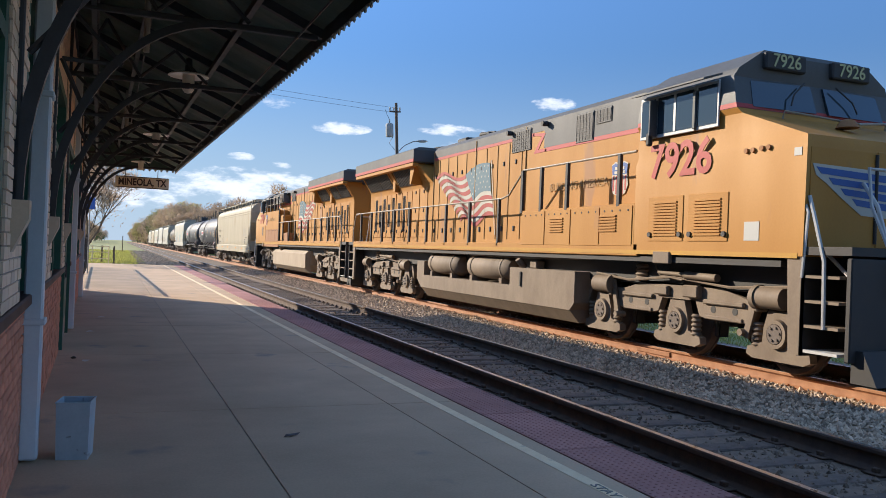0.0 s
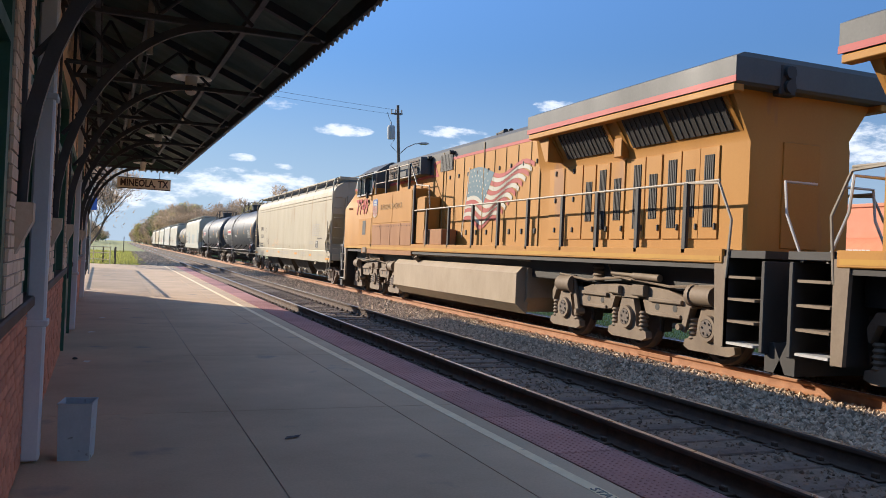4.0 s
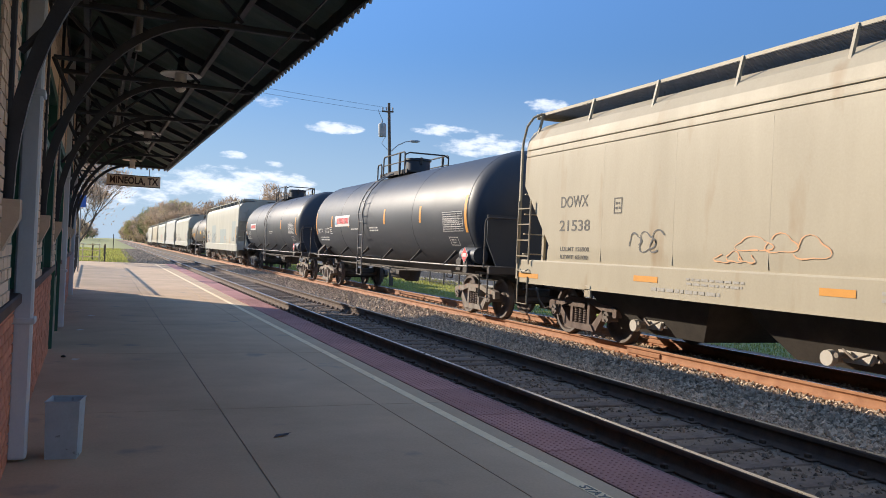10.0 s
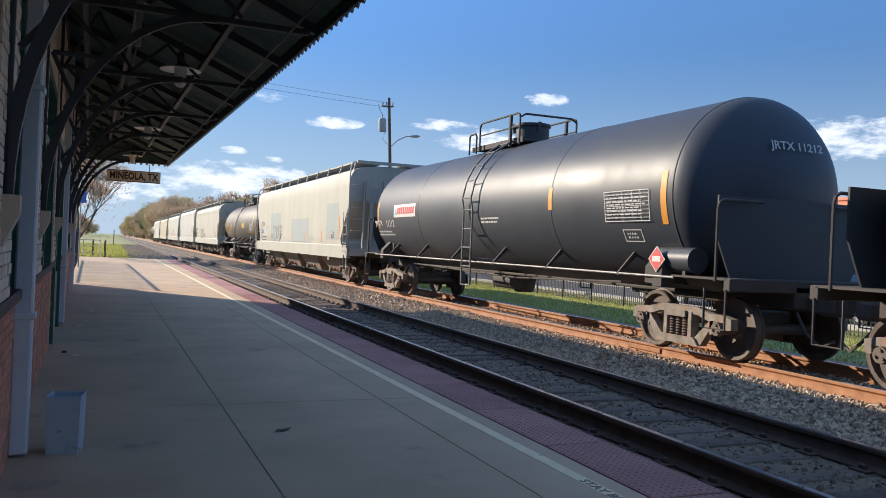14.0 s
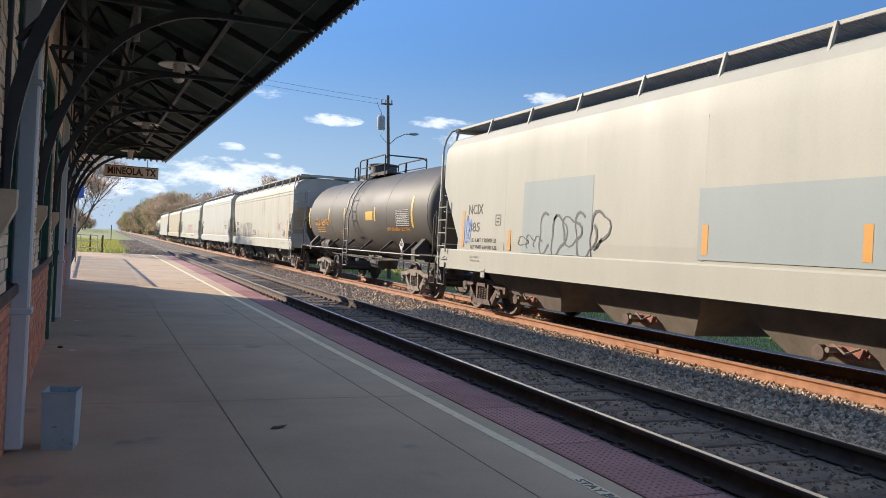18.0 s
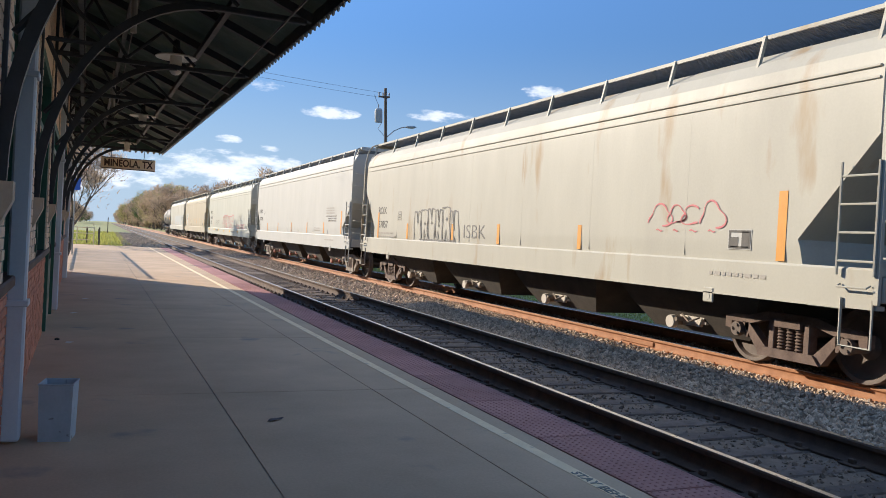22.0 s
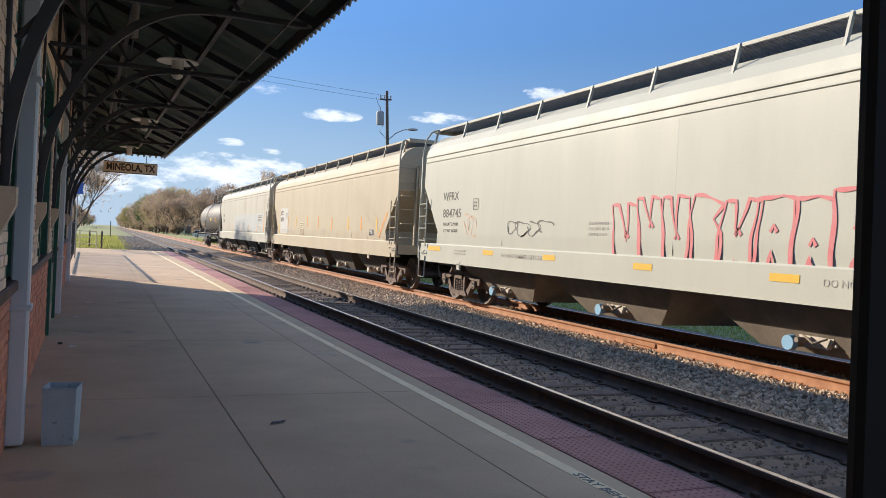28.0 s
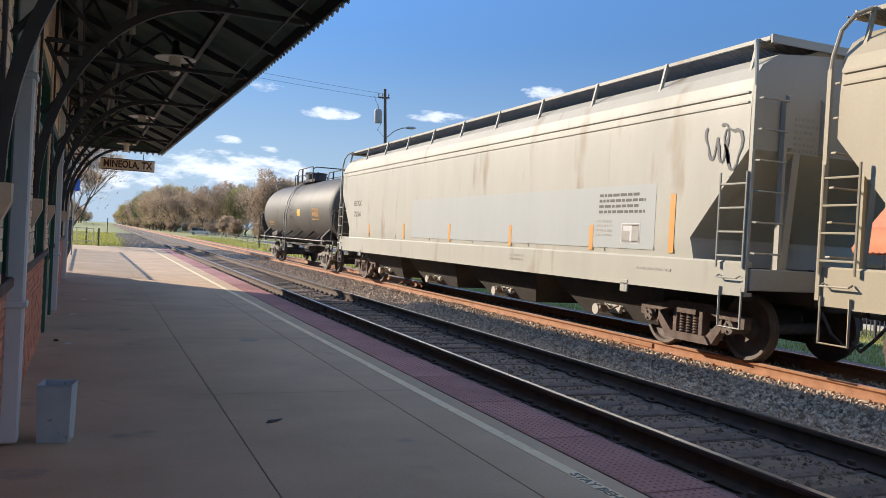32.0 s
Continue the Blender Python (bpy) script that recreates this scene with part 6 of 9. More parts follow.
LOCO_GLASS = glass("cab_glass", (0.03, 0.045, 0.055), 0.04)
MESH_DARK = material("black_grille", (0.02, 0.019, 0.018), (0.035, 0.03, 0.026), 0.6, scale=30, fine=90, amount=0.5, bump=0.4)


def loco_wheelset():
    r, m = 0.533, M()
    for s in (-1, 1):
        m.lathe([(0.0, 0.1), (0.12, 0.1), (0.18, 0.05), (r - 0.09, 0.06), (r - 0.07, 0.125), (r - 0.01, 0.13), (r, 0.115), (r + 0.004, 0.03), (r + 0.026, 0.02), (r + 0.026, 0.0), (r - 0.08, -0.01), (0.15, 0.0), (0.0, 0.0)],
                (s * 0.715, 0, 0), (s, 0, 0), 32)
        m.cyl((s * 0.8, 0, 0), (s * 1.10, 0, 0), 0.13, n=18)
        m.cyl((s * 1.10, 0, 0), (s * 1.18, 0, 0), 0.15, 0.13, n=20)
        for k in range(6):
            a = math.pi * k / 3
            m.cyl((s * 1.18, 0.09 * math.cos(a), 0.09 * math.sin(a)), (s * 1.197, 0.09 * math.cos(a), 0.09 * math.sin(a)), 0.017, n=6)
    m.cyl((-0.7, 0, 0), (0.7, 0, 0), 0.11, n=14)
    return m.mesh("wheelset", WHEEL_STEEL)


def loco_truck(eng, y, sgn):
    """A three-axle bogie: cast frame with hanging axle boxes, coil springs, brake cylinders, dampers and piping."""
    t = part("truck", M().box(-0.9, 0.9, y - 1.9, y + 1.9, 0.62, 0.95, 0.03), LOCO_BLACK, eng)
    for s in (-1, 1):
        x0, x1 = s * 0.98, s * 1.10
        m = M()
        low = []
        for k in (1, 0, -1):
            a = y + k * 2.07
            low += [(a + 0.50, 0.64), (a + 0.40, 0.86), (a - 0.40, 0.86), (a - 0.50, 0.64)]
            if k > -1:
                low += [(a - 0.72, 0.60), (a - 1.35, 0.60)]
        m.prism([(y - 2.62, 0.82), (y - 2.5, 1.0), (y - 2.2, 1.02), (y - 1.5, 0.94), (y - 0.85, 1.10), (y + 0.85, 1.10), (y + 1.5, 0.94), (y + 2.2, 1.02), (y + 2.5, 1.0), (y + 2.62, 0.82), (y + 2.6, 0.66)] + low + [(y - 2.6, 0.66)], "x", x0, x1)
        for a in (y - 1.03, y + 1.03):
            m.box(s * 1.09, s * 1.15, a - 0.42, a + 0.42, 0.83, 0.90, 0.015).box(s * 1.09, s * 1.13, a - 0.38, a + 0.38, 0.61, 0.67, 0.01)
        m.box(s * 1.09, s * 1.2, y - 0.55, y - 0.2, 0.90, 1.09, 0.02).box(s * 1.09, s * 1.17, y + 0.2, y + 0.55, 0.90, 1.05, 0.02)
        part("bogie_frame", m, LOCO_TAN, t)
        for a in (y - 1.25, y - 0.8, y + 0.8, y + 1.25):
            part("frame_hole", M().cyl((s * 1.095, a, 0.76), (s * 1.104, a, 0.76), 0.055, n=14), LOCO_BLACK, t)
        for k in (-1, 0, 1):
            a = y + k * 2.07
            b = part("axle_box", M().prism([(a - 0.17, 0.84), (a + 0.17, 0.84), (a + 0.25, 0.60), (a + 0.27, 0.40), (a + 0.54, 0.32), (a + 0.56, 0.22), (a + 0.44, 0.17), (a - 0.44, 0.17), (a - 0.56, 0.22), (a - 0.54, 0.32), (a - 0.27, 0.40), (a - 0.25, 0.60)], "x", s * 1.0, s * 1.12)
                     .lathe([(0.0, 0.03), (0.13, 0.03), (0.14, 0.055), (0.19, 0.055), (0.205, 0.0)], (s * 1.12, a, 0.53), (s, 0, 0), 24), LOCO_TAN, t)
            part("bearing_cap", M().cyl((s * 1.148, a, 0.53), (s * 1.162, a, 0.53), 0.128, n=20), LOCO_BLACK, b)
            for q in range(6):
                part("cap_bolt", M().cyl((s * 1.16, a + 0.085 * math.cos(q * 1.047), 0.53 + 0.085 * math.sin(q * 1.047)), (s * 1.175, a + 0.085 * math.cos(q * 1.047), 0.53 + 0.085 * math.sin(q * 1.047)), 0.018, n=6), LOCO_TAN, b)
            for q in (-1, 1):
                part("coil_spring", M().lathe([(0.085 if i % 2 else 0.058, 0.32 + 0.34 * i / 10) for i in range(11)], (s * 1.06, a + q * 0.40, 0), (0, 0, 1), 12), LOCO_TAN, b)
                part("brake_shoe", M().prism([(a + q * 0.60, 0.34), (a + q * 0.68, 0.34), (a + q * 0.70, 0.72), (a + q * 0.60, 0.72)], "x", s * 0.70, s * 0.86).tube([(s * 0.9, a + q * 0.66, 0.95), (s * 0.9, a + q * 0.66, 0.36)], 0.03), LOCO_BLACK, t)
        for k in (-1, 1):
            a = y + k * 2.2
            part("brake_cylinder", M().cyl((s * 1.14, a - k * 0.42, 1.0), (s * 1.14, a + k * 0.02, 1.0), 0.15, n=18).cyl((s * 1.14, a - k * 0.5, 1.0), (s * 1.14, a - k * 0.42, 1.0), 0.17, n=18)
                 .box(s * 1.0, s * 1.2, a - k * 0.5, a - k * 0.42, 0.8, 1.16, 0.02), LOCO_TAN, t)
            part("brake_lever", M().prism([(a - k * 0.52, 1.1), (a - k * 0.42, 1.1), (a - k * 0.62, 0.42), (a - k * 0.72, 0.45)], "x", s * 1.12, s * 1.17).cyl((s * 1.05, a - k * 0.7, 0.5), (s * 1.24, a - k * 0.7, 0.5), 0.05, n=10), LOCO_TAN, t)
        part("damper", M().cyl((s * 1.22, y - 1.0, 1.22), (s * 1.22, y - 0.3, 1.24), 0.06, n=12).cyl((s * 1.22, y - 0.3, 1.24), (s * 1.22, y + 0.35, 1.26), 0.035, n=10), LOCO_TAN, t)
        part("sand_pipe", M().tube([(s * 1.18, y - 2.3, 1.16), (s * 1.18, y - 1.2, 1.10), (s * 1.2, y, 1.20), (s * 1.18, y + 1.2, 1.10), (s * 1.18, y + 2.2, 1.18)], 0.022)
             .tube([(s * 1.2, y + 0.5, 1.4), (s * 1.2, y + 0.35, 1.22), (s * 1.2, y - 0.2, 1.16)], 0.018), LOCO_TAN, t)
        part("rubber_spring", M().lathe([(0.2 if i % 2 else 0.17, 1.1 + 0.035 * i) for i in range(9)], (s * 1.0, y + 0.95, 0), (0, 0, 1), 14), LOCO_TAN, t)
    for k in (-1, 0, 1):
        wheelset(t, y + k * 2.07, 0.533, "loco_wheels", loco_wheelset, 0.533)
    return t


def locomotive(label, d, number, low_top, aux_full):
    """d: +1 where the cab end comes first, -1 where it trails. Lengths run from the nose (0) to the rear (20.6)."""
    eng = thing("locomotive", label, "locomotive", pose(0, 0, 0), "locomotives at the head of the train")
    mid = 10.3

    def Y(v):
        return d * (v - mid)

    def box(m, x0, x1, v0, v1, z0, z1, ch=0.0):
        return m.box(x0, x1, Y(v0), Y(v1), z0, z1, ch)

    def prism(m, poly, x0, x1):
        """poly in (v, z)."""
        return m.prism([(Y(v), z) for v, z in poly], "x", x0, x1)

    def rings(rows):
        """rows: z, half width, front, rear."""
        return M().rings([[(-w, Y(a), z), (w, Y(a), z), (w, Y(b), z), (-w, Y(b), z)] for z, w, a, b in rows])
    # frame and sill
    part("underframe", box(M(), -1.1, 1.1, 0.4, 20.3, 1.05, 1.56, 0.02), LOCO_BLACK, eng)
    for s in (-1, 1):
        part("side_sill", box(M(), s * 1.30, s * 1.50, 3.4, 20.35, 1.50, 1.70, 0.012), LOCO_YELLOW, eng)
        part("sill_stripe", box(M(), s * 1.498, s * 1.504, 0.1, 20.3, 1.535, 1.60), SILL_STRIPE, eng)
        # black box drawn in as the shade below the sill
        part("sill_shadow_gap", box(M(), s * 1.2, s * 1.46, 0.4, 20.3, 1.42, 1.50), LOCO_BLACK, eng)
    part("deck", box(M(), -1.46, 1.46, 3.4, 20.4, 1.64, 1.69), LOCO_TAN, eng)
    # fuel tank with air reservoirs
    if number == "7926":
        part("fuel_tank", prism(M(), [(5.55, 0.46), (13.5, 0.46), (13.85, 0.7), (13.85, 1.18), (13.3, 1.18), (13.3, 0.80), (8.05, 0.80), (8.05, 1.18), (5.4, 1.18), (5.4, 0.6)], -1.42, -0.2), LOCO_TAN, eng)
        part("tank_belly", M().prism([(-1.42, 0.47), (-1.20, 0.22), (1.20, 0.22), (1.42, 0.47)], "y", Y(5.55), Y(13.5)), LOCO_TAN, eng)
        # black filler stands in for the shaded gap over the fuel tank
        part("tank_strap", box(M(), -1.0, 1.0, 5.6, 13.6, 1.18, 1.42), LOCO_BLACK, eng)
        part("fuel_tank_half", prism(M(), [(5.55, 0.46), (13.5, 0.46), (13.85, 0.7), (13.85, 1.18), (5.4, 1.18), (5.4, 0.6)], -0.2, 1.42), LOCO_TAN, eng)
        for v, hl in ((11.75, 1.05), (9.0, 1.15)):
            r = part("air_reservoir", M().lathe([(0.0, -hl), (0.2, 0.05 - hl), (0.27, 0.16 - hl), (0.27, hl - 0.16), (0.2, hl - 0.05), (0.0, hl)], (-1.14, Y(v + 0.4), 1.14), (0, 1, 0), 26), LOCO_TAN, eng)
            for q in (0.35 - hl, hl - 0.35):
                part("reservoir_strap", M().lathe([(0.272, q - 0.04), (0.285, q - 0.035), (0.285, q + 0.035), (0.272, q + 0.04)], (-1.14, Y(v + 0.4), 1.14), (0, 1, 0), 26), LOCO_TAN, r)
                part("reservoir_foot", M().box(-1.38, -0.95, Y(v + 0.4) + q - 0.07, Y(v + 0.4) + q + 0.07, 0.79, 0.92), LOCO_TAN, r)
    else:
        part("fuel_tank", prism(M(), [(5.9, 0.30), (13.8, 0.30), (14.1, 0.62), (14.1, 1.24), (5.9, 1.24), (5.75, 0.5)], -1.2, 1.2), TANK_SAND, eng)
        part("tank_side", M().prism([(-1.15, 0.26), (-1.42, 0.48), (-1.42, 1.12), (-1.28, 1.26), (-1.0, 1.26)], "y", Y(5.8), Y(14.0)), TANK_SAND, eng)
    if number == "7926":
        part("fuel_gauge", box(M(), -1.45, -1.42, 7.5, 7.55, 0.8, 1.1), LOCO_BLACK, eng)
    part("fuel_filler", M().cyl((-1.25, Y(7.7), 1.18), (-1.42, Y(7.7), 1.36), 0.07, n=10).box(-1.3, -1.1, Y(7.1), Y(7.4), 1.18, 1.34, 0.02), LOCO_TAN, eng)
    part("cable_conduit", M().tube([(-1.32, Y(5.0), 1.44), (-1.36, Y(7.2), 1.40), (-1.36, Y(13.5), 1.44), (-1.32, Y(14.4), 1.40)], 0.03), LOCO_TAN, eng)
    # hood
    part("hood", rings([(1.69, 0.95, 3.4, 14.0), (4.09, 0.95, 3.4, 14.0)]), LOCO_YELLOW, eng, sharp=25)
    part("hood_roof", rings([(4.09, 0.952, 3.4, 14.0), (4.30, 0.952, 3.4, 14.0), (4.40, 0.86, 3.4, 14.0), (4.46, 0.62, 3.4, 14.0)]), LOCO_GREY, eng, sharp=25)
    part("radiator_cabin", rings([(1.69, 0.95, 14.0, 20.2), (3.25, 0.95, 14.0, 20.2), (3.42, 0.98, 14.0, 20.15), (4.02, 1.36, 14.5, 20.2), (4.10, 1.36, 14.5, 20.2)]), LOCO_YELLOW, eng, sharp=25)
    part("radiator_wing", rings([(3.98, 1.40, 14.4, 20.4), (4.02, 1.48, 14.35, 20.45), (4.36, 1.48, 14.35, 20.45), (4.44, 1.30, 14.4, 20.4), (4.46, 0.6, 14.45, 20.3)]), LOCO_GREY, eng, sharp=25)
    for s in (-1, 1):
        part("red_stripe", box(M(), s * 0.945, s * 0.958, 8.05, 14.0, 4.02, 4.09), LOCO_RED, eng)
        part("red_stripe", box(M(), s * 1.475, s * 1.488, 14.34, 20.46, 4.0, 4.09), LOCO_RED, eng)
        part("red_stripe", box(M(), s * 0.945, s * 0.958, 3.5, 7.55, 3.64, 3.72), LOCO_RED, eng)
        part("stripe_zag", prism(M(), [(7.5, 3.64), (7.5, 3.70), (7.85, 3.71), (7.55, 4.03), (8.1, 4.09), (8.1, 4.03), (7.72, 3.98), (8.05, 3.64)], s * 0.945, s * 0.958), LOCO_RED, eng)
        part("grey_band", box(M(), s * 0.944, s * 0.955, 3.5, 7.6, 3.722, 4.10), LOCO_GREY, eng)
        part("grey_band", box(M(), s * 0.944, s * 0.955, 7.6, 14.0, 4.092, 4.10), LOCO_GREY, eng)
        # door seams, hinges and latches
        v = 8.6
        while v < 13.9:
            part("door_seam", box(M(), s * 0.945, s * 0.966, v - 0.007, v + 0.007, 1.8, 4.0), SLOGAN, eng)
            part("door_latch", box(M(), s * 0.945, s * 0.975, v + 0.25, v + 0.33, 1.98, 2.1, 0.01), LOCO_BLACK, eng)
            part("door_latch", box(M(), s * 0.945, s * 0.975, v + 0.25, v + 0.31, 3.5, 3.6, 0.01), LOCO_BLACK, eng)
            v += 0.62
        for v, w in ((8.4, 0.02), (11.1, 0.02), (14.0, 0.03)):
            part("hood_joint", box(M(), s * 0.945, s * 0.975, v - w / 2, v + w / 2, 1.72, 4.26), SLOGAN, eng)
        # vents high on the hood
        for v0, v1, z0, z1 in ((8.2, 9.05, 3.78, 4.2), (5.70, 6.27, 3.70, 4.20), (5.10, 5.56, 3.98, 4.20)):
            fr = part("vent_frame", box(M(), s * 0.94, s * 0.972, v0 - 0.03, v1 + 0.03, z0 - 0.03, z1 + 0.03, 0.008), LOCO_GREY, eng)
            part("vent_mesh", box(M(), s * 0.965, s * 0.975, v0, v1, z0, z1), MESH_DARK, fr)
            n = max(4, round((v1 - v0) / 0.11))
            for i in range(n + 1):
                a = v0 + (v1 - v0) * i / n
                part("vent_bar", box(M(), s * 0.972, s * 0.982, a - 0.005, a + 0.005, z0, z1), LOCO_GREY, fr)
            for i in range(1, max(3, round((z1 - z0) / 0.08))):
                a = z0 + (z1 - z0) * i / max(3, round((z1 - z0) / 0.08))
                part("vent_bar", box(M(), s * 0.972, s * 0.981, v0, v1, a - 0.004, a + 0.004), LOCO_GREY, fr)
        # radiator screens under the wing, slotted doors in pairs, then plain doors
        for v0, v1 in ((15.25, 16.8), (17.45, 18.5), (18.6, 19.95)):
            sc = part("radiator_screen", M().add([(s * 1.33, Y(v0), 3.96), (s * 1.33, Y(v1), 3.96), (s * 1.02, Y(v1), 3.44), (s * 1.02, Y(v0), 3.44), (s * 1.30, Y(v0), 3.97), (s * 1.30, Y(v1), 3.97), (s * 0.99, Y(v1), 3.45), (s * 0.99, Y(v0), 3.45)],
                                                   [(0, 1, 2, 3), (4, 7, 6, 5), (0, 4, 5, 1), (1, 5, 6, 2), (2, 6, 7, 3), (3, 7, 4, 0)]), MESH_DARK, eng)
            for i in range(int((v1 - v0) / 0.14) + 1):
                a = v0 + 0.07 + i * 0.14
                part("screen_bar", M().tube([(s * 1.335, Y(a), 3.95), (s * 1.025, Y(a), 3.44)], 0.007, 4), LOCO_BLACK, sc)
        for v in (15.05, 16.95, 17.3, 20.05):
            part("screen_rib", M().prism([(s * 0.97, 3.40), (s * 1.40, 3.99), (s * 1.32, 4.0), (s * 0.95, 3.5)], "y", Y(v - 0.035), Y(v + 0.035)), LOCO_YELLOW, eng)
        part("control_box", box(M(), s * 0.94, s * 1.12, 17.0, 17.25, 3.30, 3.72, 0.015), LOCO_YELLOW, eng)
        part("wing_bracket", prism(M(), [(14.55, 3.98), (15.0, 3.98), (15.0, 3.4), (14.9, 3.4)], s * 0.95, s * 1.34), LOCO_YELLOW, eng)
        part("wing_lip", box(M(), s * 1.30, s * 1.475, 14.4, 20.42, 3.885, 3.985, 0.01), LOCO_YELLOW, eng)
        for k, v in enumerate((19.38, 18.95, 18.5, 18.0, 17.55, 16.95, 16.47, 16.0)):
            dr = part("slotted_door", box(M(), s * 0.945, s * 0.972, v - 0.215, v + 0.215, 1.86, 3.26, 0.008), LOCO_YELLOW, eng)
            z0, z1 = (2.04, 3.14) if k % 2 == 0 else (2.2, 2.95)
            part("door_grille", box(M(), s * 0.965, s * 0.978, v - 0.11, v + 0.11, z0, z1), MESH_DARK, dr)
            for i in range(5):
                part("grille_bar", box(M(), s * 0.976, s * 0.986, v - 0.088 + i * 0.044, v - 0.076 + i * 0.044, z0, z1), LOCO_BLACK, dr)
            part("door_latch", box(M(), s * 0.97, s * 0.995, v + 0.14, v + 0.19, 2.0, 2.1, 0.01), LOCO_BLACK, dr)
        for v, w in ((15.45, 0.3), (14.75, 0.3)):
            dr = part("plain_door", box(M(), s * 0.945, s * 0.968, v - w, v + w, 1.86, 3.3, 0.01), LOCO_YELLOW, eng)
            for z in (2.0, 2.6, 3.15):
                part("door_latch", box(M(), s * 0.965, s * 0.99, v - 0.05, v + 0.01, z, z + 0.1, 0.01), LOCO_BLACK, dr)
        # equipment box beside the hood behind the cab
        part("equipment_box", box(M(), s * 0.95, s * 1.495, 3.5, 7.45, 1.60, low_top, 0.015), LOCO_YELLOW, eng)
        for k in range(4):
            v = 3.55 + k * 0.97
            part("box_panel", box(M(), s * 1.49, s * 1.508, v + 0.01, v + 0.95, 1.66, 2.32, 0.006), LOCO_DUST if aux_full else LOCO_YELLOW, eng)
            for i in range(4):
                part("panel_bolt", M().cyl((s * 1.505, Y(v + 0.12 + i * 0.23), 2.25), (s * 1.515, Y(v + 0.12 + i * 0.23), 2.25), 0.018, n=6), LOCO_BLACK, eng)
        if not aux_full:
            for v in (4.0, 5.75):
                for i in range(6):
                    part("louvre", box(M(), s * 1.505, s * 1.53, v, v + 0.5, 1.9 + i * 0.05, 1.925 + i * 0.05), LOCO_YELLOW, eng)
        else:
            part("box_panel", box(M(), s * 1.49, s * 1.506, 3.6, 5.6, 2.36, low_top - 0.05, 0.006), LOCO_YELLOW, eng)
            part("box_panel", box(M(), s * 1.49, s * 1.506, 5.64, 7.4, 2.36, low_top - 0.05, 0.006), LOCO_YELLOW, eng)
            gb = part("cooling_box", box(M(), s * 0.95, s * 1.28, 4.4, 7.4, 3.72, 4.24, 0.02), LOCO_GREY, eng)
            for v0, v1 in ((4.5, 5.25), (6.45, 7.25)):
                for i in range(6):
                    part("cooling_louvre", box(M(), s * 1.275, s * 1.30, v0, v1, 3.78 + i * 0.07, 3.82 + i * 0.07), CAST_BROWN, gb)
            part("cooling_door", box(M(), s * 1.275, s * 1.295, 5.35, 6.35, 3.76, 4.2, 0.01), LOCO_GREY, gb)
            part("lower_skirt", box(M(), s * 1.40, s * 1.492, 2.3, 7.45, 1.37, 1.60, 0.008), LOCO_DUST, eng)
            part("sand_box", box(M(), s * 0.95, s * 1.42, 7.55, 8.3, 1.69, 3.05, 0.05), LOCO_YELLOW, eng)
            part("battery_box", box(M(), s * 1.0, s * 1.42, 8.2, 9.6, 1.69, 2.12, 0.02), LOCO_DUST, eng)
    # hood-top gear
    part("exhaust_stack", box(M(), -0.45, 0.45, 12.95, 13.6, 4.42, 4.64, 0.04), LOCO_BLACK, eng)
    part("roof_hatch", box(M(), -0.55, 0.55, 9.2, 10.6, 4.44, 4.50, 0.02), LOCO_GREY, eng)
    part("horn", M().cyl((-0.62, Y(11.1), 4.5), (-0.62, Y(11.55), 4.5), 0.03, 0.075, n=12).cyl((-0.45, Y(11.1), 4.54), (-0.45, Y(11.5), 4.54), 0.03, 0.07, n=12).cyl((-0.28, Y(11.1), 4.5), (-0.28, Y(10.8), 4.5), 0.03, 0.07, n=12).box(-0.66, -0.24, Y(11.05), Y(11.15), 4.42, 4.52, 0.01), LOCO_BLACK, eng)
    for v in (7.4, 9.05):
        part("work_lamp", box(M(), -1.06, -0.96, v, v + 0.12, 4.16, 4.26, 0.02).cyl((-1.06, Y(v + 0.06), 4.21), (-1.1, Y(v + 0.06), 4.21), 0.055, n=12), LOCO_BLACK, eng)
    for v in (15.0, 16.8, 18.6):
        part("radiator_fan", M().lathe([(0.0, 0.0), (0.62, 0.0), (0.62, 0.1), (0.55, 0.12), (0.0, 0.09)], (0, Y(v), 4.44), (0, 0, 1), 24), LOCO_BLACK, eng)
    # cab and nose
    part("cab_lower", rings([(1.56, 1.5, 0.02, 3.5), (2.95, 1.5, 0.0, 3.5), (3.06, 1.46, 0.04, 3.5), (3.48, 1.46, 1.18, 3.5), (3.56, 1.5, 1.24, 3.5)]), LOCO_YELLOW, eng, sharp=25)
    part("cab_upper", rings([(3.56, 1.50, 1.24, 3.5), (3.66, 1.50, 1.27, 3.5), (4.02, 1.45, 1.38, 3.5), (4.14, 1.38, 1.36, 3.5), (4.38, 1.02, 1.36, 3.5), (4.45, 0.9, 1.42, 3.5)]), LOCO_GREY, eng, sharp=25)
    part("red_stripe", rings([(3.565, 1.506, 1.235, 3.49), (3.63, 1.506, 1.255, 3.49)]), LOCO_RED, eng)
    for s in (-1, 1):
        for v0, v1 in ((1.62, 2.02), (2.12, 2.95), (3.02, 3.36)):
            w_ = part("cab_window", box(M(), s * 1.495, s * 1.52, v0 - 0.04, v1 + 0.04, 3.34, 4.0, 0.008), RAIL_SILVER, eng)
            part("glass", box(M(), s * 1.515, s * 1.526, v0, v1, 3.39, 3.95), LOCO_GLASS, w_)
            if v1 - v0 > 0.6:
                part("sash_bar", box(M(), s * 1.524, s * 1.532, (v0 + v1) / 2 - 0.025, (v0 + v1) / 2 + 0.025, 3.39, 3.95), RAIL_SILVER, w_)
